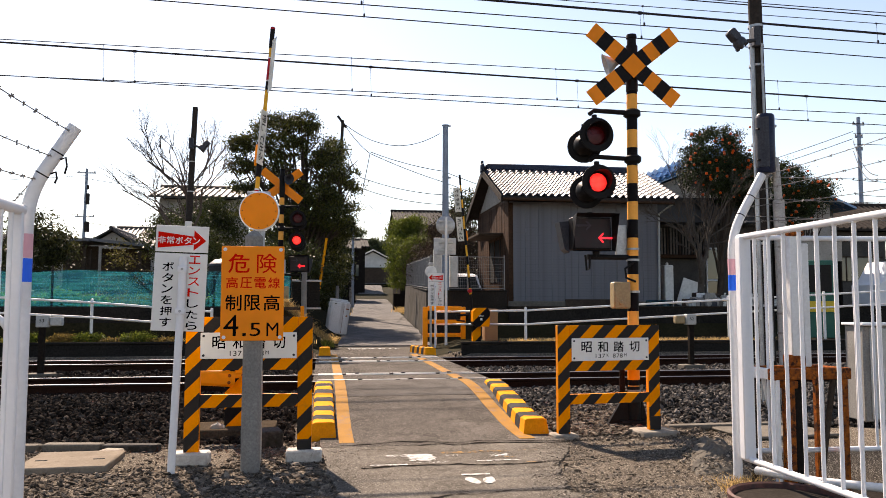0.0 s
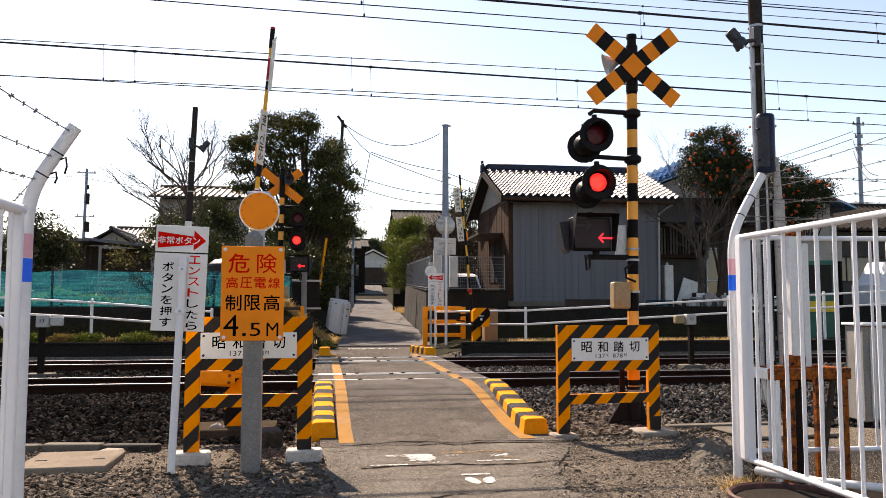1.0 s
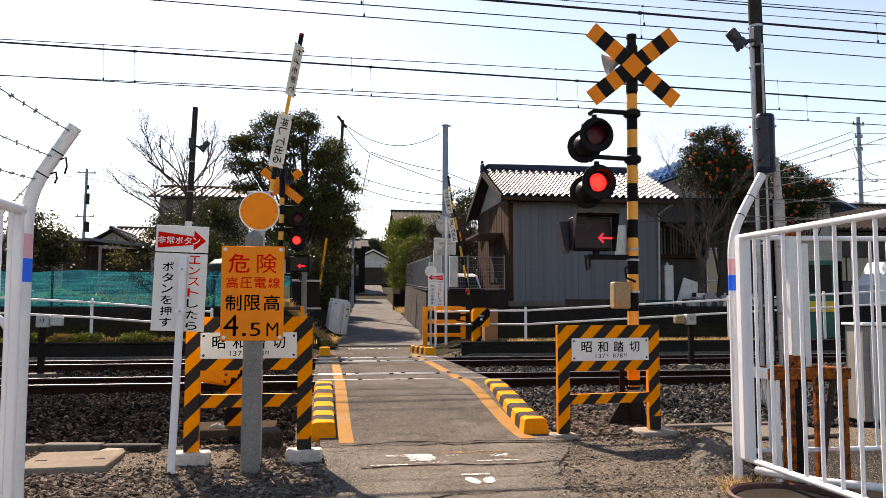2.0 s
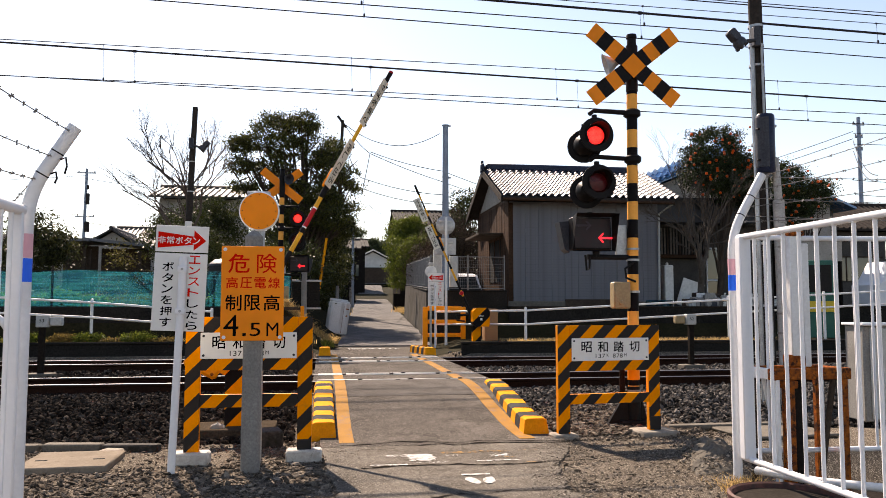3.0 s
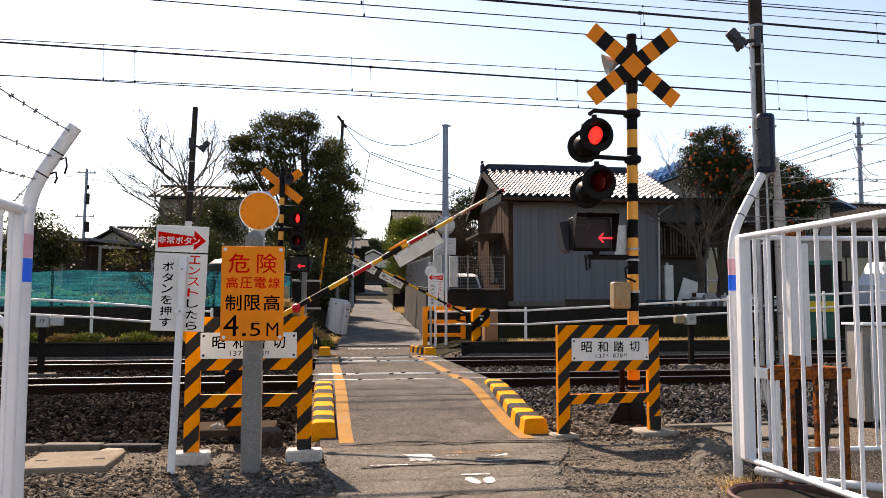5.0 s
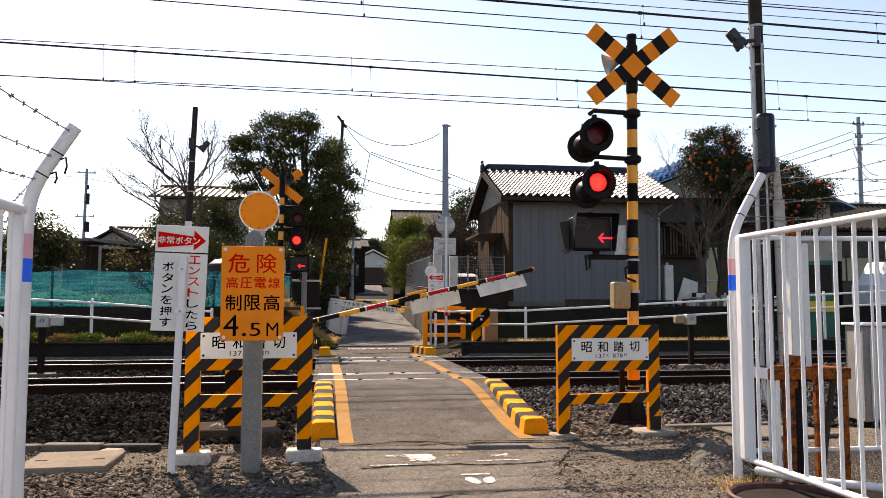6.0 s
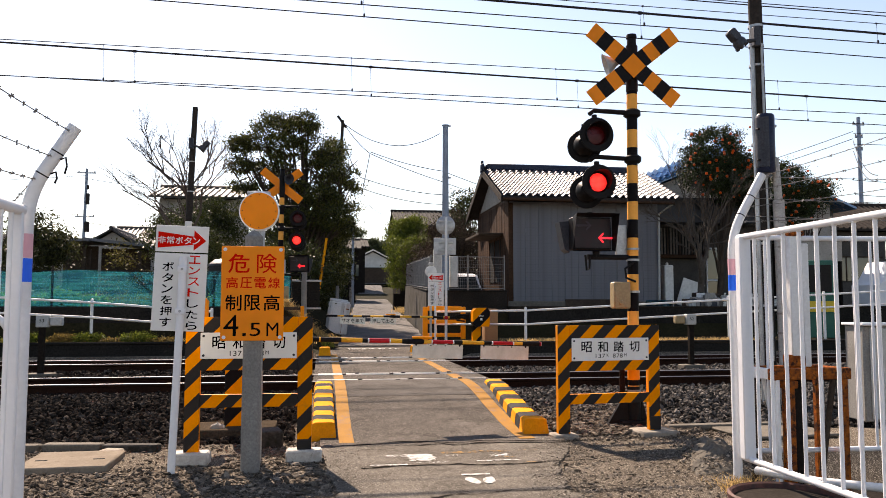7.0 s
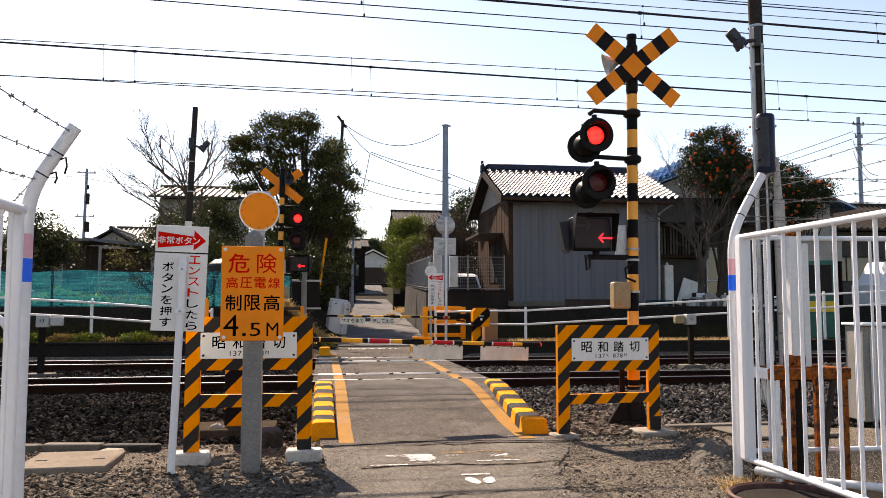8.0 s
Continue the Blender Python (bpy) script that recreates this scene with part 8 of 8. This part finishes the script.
    # traditional houses further off
    specs = [("old brown house with grey tiled roof", 5.25, 9.6, 55, 61, 1.3 + 1.2, 6.9, 8.25, ("wood_black", "wood_black"), "tile_dark"),
             ("house with tiled roof behind the trees", -7.6, -4.0, 38, 43, 1.27, 6.3, 7.1, ("plaster", "plaster"), "tile_old"),
             ("grey tiled house behind the gabled cottage", -13.2, -10.2, 52.6, 57.6, 1.27, 5.0, 6.45, ("plaster", "plaster"), "tile_old"),
             ("far cottage with grey tile roof", -22, -17, 56, 61, 1.27, 4.4, 5.8, ("plaster", "plaster"), "tile_old"),
             ("dark house behind a lane hedge", -2.2, 2.35, 60, 66, 1.9, 5.6, 6.5, ("wood_black", "wood_black"), "tile_dark"),
             ("dark plank house close beside the lane", -0.5, 4.0, 79, 86, 2.6, 7.2, 8.2, ("wood_black", "wood_black"), "tile_dark"),
             ("far house among trees", -40, -30, 70, 78, 1.4, 5.2, 6.8, ("plaster", "plaster"), "tile_old"),
             ("far house with tiled roof", 24, 33, 52, 60, 1.6, 6.0, 7.8, ("plaster", "plaster"), "tile_old"),
             ("far low dark house with tin roof", 20.5, 33, 33.5, 39, 1.27, 4.8, 6.3, ("plaster_dark", "plaster_dark"), "pole_dark")]
    for lab, x0, x1, y0, y1, zb, ze, zr, wl, rf in specs:
        t, X, Y, H, R, ov, gv = gable_house("house", lab, x0, x1, y0, y1, zb, ze, zr, wl, rf, 0.5, 0.4)
        sl = math.atan2(R - H, Y + ov)
        L = math.hypot(R - H, Y + ov)
        n = int(2 * (X + gv) / 0.30)
        rib = Geo()
        rib.tube([(0, 0, 0), (0, L, 0)], 0.065, rf, 6)
        rm = rib.mesh("roof_rib")
        for i in range(n):
            o = new("roof_rib", rm)
            o.parent = t
            o.matrix_basis = pose(-X - gv + 0.15 + i * 0.30, -(Y + ov), H + 0.11, math.degrees(sl), 0, 0)
        for i in range(2):
            g = Geo()
            g.box(((i - 0.5) * X * 0.9, -Y - 0.02, H * 0.5), (X * 0.55, 0.06, 1.1), "glass", 0.01)
            w = part("window", g, t, "dark window")
            f = Geo()
            f.box(((i - 0.5) * X * 0.9, -Y - 0.05, H * 0.5 + 0.58), (X * 0.6, 0.06, 0.06), "wood_dark", 0.006)
            f.box(((i - 0.5) * X * 0.9, -Y - 0.05, H * 0.5), (0.05, 0.06, 1.1), "wood_dark", 0.006)
            part("window_frame", f, w)
    g = Geo()
    g.box((0, 0, 0.46), (0.68, 0.5, 0.94), "wood_black", 0.02)
    for k in (-1, 0, 1):
        g.box((k * 0.22, -0.255, 0.46), (0.19, 0.02, 0.88), "wood_black", 0.006)
    single("planter_box", g, "black plank planter box at the foot of the hedge", "planter", (4.16, 44.2, road_z(44.2) - 0.02))
    g = Geo()
    g.box((0, 0, 1.2), (4.4, 0.2, 2.4), "wood_dark", 0.02)
    g.box((0, -0.02, 2.45), (4.6, 0.4, 0.12), "tile_old", 0.02)
    single("garden_wall", g, "dark plank wall closing off the lane", "wall", (6.9, 104.5, 4.0))
    t, X, Y, H, R, ov, gv = gable_house("house", "distant white house with its gable to the lane", 3.9, 8.96, 106, 113, 3.2, 7.29, 8.76, ("plaster_white", "plaster_white"), "tile_old", 0.45, 0.5, along="y")
    for s in (-1, 1):
        g = Geo()
        e = Y + ov
        g.tube([(s * e, -X - gv - 0.05, H + 0.1), (0, -X - gv - 0.05, R + 0.14)], 0.09, "plaster_white", 8)
        part("verge", g, t, "white plastered verge")
    t, X, Y, H, R, ov, gv = gable_house("house", "pale walled house with grey tile roof", -13.5, -10.3, 47, 52, 1.27, 4.4, 5.62, ("plaster", "plaster"), "tile_old", 0.45, 0.3, along="y")
    rib = Geo()
    L = math.hypot(R - H, Y + ov)
    rib.tube([(0, 0, 0), (0, L, 0)], 0.06, "tile_old", 6)
    rm = rib.mesh("roof_rib")
    for i in range(18):
        o = new("roof_rib", rm)
        o.parent = t
        o.matrix_basis = pose(0, 0, 0, 0, 0, 90) @ pose(-X - gv + 0.15 + i * 0.30, -(Y + ov), H + 0.11, math.degrees(math.atan2(R - H, Y + ov)), 0, 0)
    # low sheds by the field
    for x0, x1, y, zt, dz in ((-11.4, -9.95, 36, 3.98, 0.04), (-9.85, -7.75, 36.2, 3.90, 0.26)):
        t = thing("shed", "dark open shed with sloping tin roof", "shed", ((x0 + x1) / 2, y, 1.27))
        w = x1 - x0
        g = Geo()
        g.box((0, 1.0, (zt - 1.27) / 2), (w, 0.1, zt - 1.27), "wood_dark")
        part("wall", g, t, "dark plank wall")
        g = Geo()
        g.prism([(-w / 2 - 0.2, zt - 1.2 + dz * 0.5), (w / 2 + 0.2, zt - 1.2 - dz * 0.5), (w / 2 + 0.2, zt - 1.08 - dz * 0.5), (-w / 2 - 0.2, zt - 1.08 + dz * 0.5)], -1.2, 1.2, "siding_grey")
        part("roof", g, t, "grey tin roof")
        for k in (-1, 0, 1):
            g = Geo()
            g.box((k * w * 0.48, -0.9, (zt - 1.5) / 2), (0.1, 0.1, zt - 1.4), "wood_dark", 0.008)
            part("post", g, t)
        g = Geo()
        g.box((w * 0.1, 0.5, 0.55), (w * 0.5, 0.5, 1.0), "plaster_dark", 0.03)
        part("stored_goods", g, t, "stacked goods")


other_houses()


# ---------------------------------------------------------------- far side of the crossing
def far_side():
    t = thing("guard_frame", "bright yellow tubular guard frame beside the gate", "guard frame", (3.10, 20.42, 0.215))
    for x in (-0.50, 0.50):
        g = Geo()
        g.box((x, 0, 0.52), (0.125, 0.06, 1.11), "yellow", 0.012)
        part("upright", g, t)
    for z, h in ((1.035, 0.12), (0.69, 0.10), (0.345, 0.10)):
        g = Geo()
        g.box((0, -0.002, z), (0.875, 0.05, h), "yellow", 0.012)
        part("bar", g, t)
    t = thing("guard_frame", "low orange guard frame beside the far mast", "guard frame", (-0.93, 19.38, 0.25))
    for x in (-0.42, 0.42):
        g = Geo()
        g.box((x, 0, 0.5), (0.09, 0.05, 1.12), "yellow", 0.01)
        part("upright", g, t)
    for z in (1.0, 0.6):
        g = Geo()
        g.box((0, 0, z), (0.75, 0.045, 0.07), "wood_dark", 0.01)
        part("bar", g, t, "dark worn bar")
    button_sign((2.80, 19.95, 0.22), 0.0, 0.0, 1.0, True, "white emergency-button sign with red arrow past the tracks")
    # mirror post seen from the back
    t = thing("mirror_post", "worn white post with grey mirror and board backs", "traffic mirror", (3.10, 20.1, 0.25))
    g = Geo()
    g.tube([(0, 0, -0.05), (0, 0, 3.35)], 0.035, "white_worn", 12)
    part("post", g, t, "flaking white post")
    g = Geo()
    g.lathe([(0.0, 0.02), (0.22, 0.03), (0.25, 0.05), (0.25, 0.07), (0.0, 0.085)], "galv", "y", (0, 0.03, 3.15), 28)
    part("round_back", g, t, "grey round board back")
    g = Geo()
    g.box((-0.02, 0.07, 2.60), (0.58, 0.02, 0.44), "galv", 0.006)
    part("square_back", g, t, "grey square board back")
    for z in (3.25, 3.02, 2.70, 2.5):
        g = Geo()
        g.box((-0.0, 0.04, z), (0.36, 0.03, 0.04), "steel_grey", 0.004)
        part("bracket", g, t)
    for x, z, h, w in ((-0.20, 1.95, 1.15, 0.22), (0.22, 1.95, 0.80, 0.20)):
        g = Geo()
        g.box((x, 0.16, z), (w, 0.16, h), "steel_grey", 0.012)
        part("box", g, t, "grey equipment box")
    t = thing("warning_lamp", "small round white lamp on a thin post", "lamp", (2.72, 20.2, 0.25))
    g = Geo()
    g.tube([(0, 0.02, -0.05), (0, 0.02, 2.1)], 0.03, "steel_grey", 8)
    part("post", g, t)
    g = Geo()
    g.lathe([(0.0, -0.05), (0.06, -0.05), (0.15, -0.02), (0.15, 0.03), (0.0, 0.05)], "cloth_white", "y", (0, 0, 1.95), 24)
    part("disc", g, t, "white disc")
    g = Geo()
    g.box((0, -0.03, 2.14), (0.12, 0.1, 0.08), "steel_grey", 0.01)
    part("cap", g, t)
    g = Geo()
    g.box((0, 0, 0.40), (0.34, 0.34, 0.80), "cardboard", 0.01)
    single("cardboard_box", g, "brown cardboard-like box standing by the gate", "box", (4.16, 19.7, 0.44))
    # old white machine by the lane
    t = thing("washing_machine", "old white washing machine standing beside the lane", "washing machine", (0.36, 25.2, road_z(25.2) - 0.02), 8)
    t.matrix_basis = t.matrix_basis @ pose(0, 0, 0, 0, 8, 0)
    g = Geo()
    g.box((0, 0, 0.53), (0.62, 0.55, 1.0), "machine_white", 0.035)
    part("body", g, t, "rain-streaked enamel body")
    for i in (-1, 1):
        for k in (-1, 1):
            g = Geo()
            g.lathe([(0.03, -0.01), (0.03, 0.04)], "black", c=(i * 0.25, k * 0.21, 0), seg=8)
            part("foot", g, t, "black foot")
    g = Geo()
    g.box((0, 0.02, 1.045), (0.58, 0.5, 0.05), "cloth_white", 0.02)
    g.box((0, 0.20, 1.09), (0.58, 0.14, 0.09), "cloth_white", 0.02)
    part("lid", g, t, "white lid with raised panel")
    for x, z, w, h in ((0.22, 0.84, 0.10, 0.035), (0.22, 0.62, 0.05, 0.05)):
        g = Geo()
        g.box((x, -0.278, z), (w, 0.012, h), "rust", 0.004)
        part("latch", g, t, "rusty latch")
    g = Geo()
    g.box((0.11, -0.277, 0.5), (0.008, 0.006, 0.84), "rust", 0.0)
    part("seam", g, t, "rusty seam")
    # control cabinet and guy cover on the left bank
    t = thing("control_cabinet", "grey control cabinet on a concrete post", "cabinet", (-0.52, 21.3, 1.0))
    g = Geo()
    g.tube([(0.0, 0, -0.7), (0.0, 0, 1.25)], 0.075, "pole_concrete", 12)
    part("post", g, t, "concrete post")
    g = Geo()
    g.box((0.05, 0.14, 0.62), (0.72, 0.2, 0.72), "wall_shadow_black", 0.015)
    part("case", g, t, "dark case")
    for z in (0.25, 0.98):
        g = Geo()
        g.box((0.05, -0.02, z), (0.8, 0.05, 0.05), "galv", 0.006)
        part("bar", g, t, "galvanised bar")
    g = Geo()
    g.tube([(-0.22, 24.0, 1.25), (0.06, 24.0, 3.35)], 0.04, "yellow_block", 10)
    single("guy_cover", g, "yellow plastic guy-wire cover", "guy cover")
    for x, y, h in ((0.45, 27, 1.5), (1.35, 41, 1.3)):
        g = Geo()
        g.tube([(x, y, road_z(y) - 0.1), (x, y, road_z(y) + h)], 0.06, "pole_concrete", 10)
        single("bollard", g, "grey concrete marker post by the lane", "post")
    # mesh fence on the yard wall
    t = thing("mesh_fence", "grey wire mesh fence on top of the yard wall", "fence", (0, 0, 0))
    runs = [((2.98, 22.12, 1.76), (5.1, 22.12, 1.76)), ((2.98, 22.12, 1.76), (3.78, 36.5, 2.28))]
    for a, b in runs:
        a, b = Vector(a), Vector(b)
        L = (b - a).length
        np_ = max(2, int(L / 1.0))
        for i in range(np_ + 1):
            p = a.lerp(b, i / np_)
            g = Geo()
            g.tube([p, p + Vector((0, 0, 1.0))], 0.020, "mesh_dark", 8)
            part("post", g, t)
        g = Geo()
        for z in (0.05, 0.95):
            g.tube([a + Vector((0, 0, z)), b + Vector((0, 0, z))], 0.012, "mesh_dark", 6)
        part("rail", g, t)
        g = Geo()
        m = int(L / 0.06)
        for i in range(m + 1):
            p = a.lerp(b, i / m)
            g.tube([p + Vector((0, 0, 0.05)), p + Vector((0, 0, 0.95))], 0.0028, "mesh_dark", 4, caps=False)
        for k in range(8):
            z = 0.14 + k * 0.10
            g.tube([a + Vector((0, 0, z)), b + Vector((0, 0, z))], 0.0035, "mesh_dark", 4, caps=False)
        o = part("mesh_wire", g, t, "thin mesh wires")
        tagged(o, kind="stuff")
    # parked car in the yard
    t = thing("car", "white parked car behind the yard fence", "car", (4.80, 29.2, 1.04), 90)
    g = Geo()
    g.prism([(-1.7, 0.25), (1.7, 0.25), (1.75, 0.75), (1.1, 0.9), (-1.72, 0.92)], -0.72, 0.72, "white")
    g.prism([(0.55, 1.36), (0.2, 1.45), (-0.6, 1.47), (-1.15, 1.42), (-1.32, 1.34), (-1.28, 1.31), (0.5, 1.32)], -0.60, 0.60, "white")
    for y in (-0.66, 0.66):
        g.tube([(-1.68, y, 0.92), (-1.28, y * 0.92, 1.36)], 0.04, "white", 6)
        g.tube([(1.05, y, 0.9), (0.5, y * 0.92, 1.36)], 0.04, "white", 6)
    part("body", g, t)
    g = Geo()
    g.prism([(-1.62, 0.92), (0.98, 0.90), (0.48, 1.32), (-1.25, 1.33)], -0.60, 0.60, "glass")
    part("window", g, t, "dark glass")
    g = Geo()
    g.add([(-1.71, -0.62, 0.97), (-1.71, 0.62, 0.97), (-1.26, 0.56, 1.375), (-1.26, -0.56, 1.375)], [(0, 3, 2, 1)], "near_black")
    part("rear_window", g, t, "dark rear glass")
    # Near-black panel over the white car paints in shade at its rear.
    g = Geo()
    g.box((-1.72, 0, 0.62), (0.06, 1.4, 0.62), "near_black", 0.02)
    part("tailgate", g, t, "tailgate with its shade put in the colour")
    for x in (-1.05, 1.1):
        for y in (-0.68, 0.68):
            g = Geo()
            g.lathe([(0.0, -0.09), (0.2, -0.09), (0.29, -0.07), (0.29, 0.07), (0.2, 0.09), (0.0, 0.09)], "black", "y", (x, y, 0.28), 20)
            part("wheel", g, t)
    # vending machine and white van by the right-hand houses
    t = thing("vending_machine", "green vending machine with a yellow band", "vending machine", (13.55, 20.4, 0.42), -25)
    g = Geo()
    g.box((0, 0, 1.08), (0.95, 0.7, 2.15), "machine_green", 0.03)
    part("body", g, t)
    g = Geo()
    g.box((0, -0.355, 1.65), (0.85, 0.02, 0.75), "near_black", 0.006)
    part("display", g, t, "dark display window")
    g = Geo()
    g.box((0, -0.358, 0.88), (0.95, 0.02, 0.30), "band_yellow", 0.004)
    part("band", g, t, "yellow band")
    t = thing("van", "white van parked beyond the tracks", "van", (19.2, 24.5, 0.98), 0)
    g = Geo()
    g.prism([(-1.0, 0.35), (2.0, 0.35), (2.0, 1.85), (-0.35, 1.85), (-0.75, 1.2), (-1.0, 1.05)], -0.7, 0.7, "white")
    part("body", g, t)
    g = Geo()
    g.prism([(-0.66, 1.22), (0.25, 1.22), (0.25, 1.7), (-0.36, 1.7)], -0.712, 0.712, "glass")
    part("window", g, t, "side glass")
    for x in (-0.5, 1.4):
        g = Geo()
        g.lathe([(0.0, -0.09), (0.2, -0.09), (0.3, -0.07), (0.3, 0.07), (0.0, 0.09)], "black", "y", (x, -0.62, 0.3), 20)
        part("wheel", g, t)


far_side()


def minivan():
    """Silver van on the street at the top of the lane, facing -x."""
    t = thing("minivan", "silver minivan driving along the upper street", "car", (9.0, 96.4, road_z(95) + 0.03))
    g = Geo()
    g.prism([(-2.28, 0.28), (2.25, 0.28), (2.32, 0.75), (2.18, 1.05), (1.95, 1.45), (1.7, 1.52), (-0.55, 1.52), (-0.85, 1.44), (-1.45, 1.0), (-2.2, 0.82), (-2.32, 0.6)], -0.82, 0.82, "car_silver")
    part("body", g, t, "silver painted body")
    for pts in ([(-1.15, 1.02), (-0.35, 1.0), (-0.35, 1.40), (-0.62, 1.40)], [(-0.25, 1.0), (0.75, 1.0), (0.75, 1.41), (-0.25, 1.41)], [(0.85, 1.0), (1.95, 1.02), (1.78, 1.40), (0.85, 1.41)]):
        g = Geo()
        g.prism(pts, -0.83, 0.83, "glass")
        part("side_window", g, t, "dark side glass")
    for x in (-1.42, 1.38):
        for y in (-0.74, 0.74):
            g = Geo()
            g.lathe([(0.0, -0.1), (0.2, -0.1), (0.31, -0.08), (0.31, 0.08), (0.2, 0.1), (0.0, 0.1)], "black", "y", (x, y, 0.31), 18)
            w = part("wheel", g, t, "black tyre")
            g = Geo()
            g.lathe([(0.0, -0.11), (0.17, -0.108), (0.18, -0.09)] if y < 0 else [(0.18, 0.09), (0.17, 0.108), (0.0, 0.11)], "galv", "y", (x, y, 0.31), 14)
            part("rim", g, w, "silver rim")
    g = Geo()
    g.box((2.27, -0.6, 0.92), (0.10, 0.3, 0.28), "red", 0.02)
    part("tail_lamp", g, t, "red tail lamp")
    g = Geo()
    g.box((-2.2, -0.62, 0.72), (0.2, 0.3, 0.14), "glass", 0.02)
    part("headlamp", g, t, "clear headlamp")
    return t


passing_van = minivan()


# ---------------------------------------------------------------- what moves
def motions():
    near = [(0.0, 85.5), (1.4, 85.5), (1.55, 85.1), (1.7, 83.9), (2.8, 65.5), (3.5, 54.1), (4.5, 38.4), (5.8, 16.4), (6.5, 5.0), (6.8, 0.2), (6.95, -1.5), (7.1, -1.9), (8.0, -1.95)]
    walk(near_gate[1], [(t, pose(0, -0.03, 0.97, 0, -a, 0)) for t, a in near])
    far = [(0.0, 84.8), (1.45, 84.8), (1.7, 83.2), (2.8, 69.5), (3.5, 56.6), (4.5, 37.0), (5.8, 12.2), (6.4, 2.4), (6.6, 0.9), (8.0, 0.9)]
    walk(far_gate[1], [(t, pose(0, -0.03, 0.785, 0, -a, 0)) for t, a in far])
    def hang(x, a, c):
        """Panel turned by a about the boom: c 0 lies centred before it, 1 hangs under it."""
        s, k = math.sin(radians(a)), math.cos(radians(a))
        return pose(x, (1 - c) * (-0.075 - 0.107 * s), (1 - c) * 0.107 * k, a, 0, 0)
    inner = [(0.0, -118, 0), (1.0, -122, 0), (1.4, -155, 0), (1.7, -174, 0), (2.3, -170, 0), (2.8, -150, 0), (2.9, -140, 0), (3.0, -124, 0), (3.1, -84, 0.6), (3.2, -68, 1), (3.5, -62, 1), (3.7, -54, 1), (3.85, -40, 1), (4.0, -18, 1), (4.2, -6, 1), (4.5, -24, 1), (5.0, -6, 1), (5.8, 2, 1), (8.0, 0, 1)]
    walk(near_gate[2], [(t, hang(2.213, a, c)) for t, a, c in inner])
    outer = [(0.0, -77, 1), (1.0, -77, 1), (1.4, -78, 1), (1.5, -80, 0.9), (1.7, -110, 0.5), (2.0, -132, 0), (2.8, -126, 0), (3.5, -119, 0), (4.0, -121, 0), (4.5, -127, 0), (4.9, -106, 0.1), (5.4, -78, 0.5), (5.8, -50, 0.9), (6.0, -26, 1), (6.2, -8, 1), (6.5, 0, 1), (8.0, 0, 1)]
    walk(near_gate[3], [(t, hang(3.037, a, c)) for t, a, c in outer])
    # a van crosses the top of the lane at an even speed
    z = road_z(95) + 0.03
    walk(passing_van, [(t, pose(9.0 - 16.5 * (t - 3.8), 96.4, z)) for t in (0.0, 2.0, 3.8, 4.0, 4.2, 6.0, 8.0)])
    # the lamps flash in turn: each insert shows its bright or its dull side
    swap = [0.15 + 0.609 * i for i in range(13)]
    for pair in (near_inserts, far_inserts):
        for k, ins in enumerate(pair):
            a = 180.0 if k == 0 else 0.0
            rows = [(0.0, pose(0, 0, 0, 0, 0, a))]
            for s in swap:
                f = round((s - 0.03) * 30) / 30
                for i in range(4):
                    rows.append((f + (i - 2) / 30, pose(0, 0, 0, 0, 0, a + 60 * i)))
                a += 180.0
            rows.append((8.0, pose(0, 0, 0, 0, 0, a)))
            walk(ins, rows)


motions()
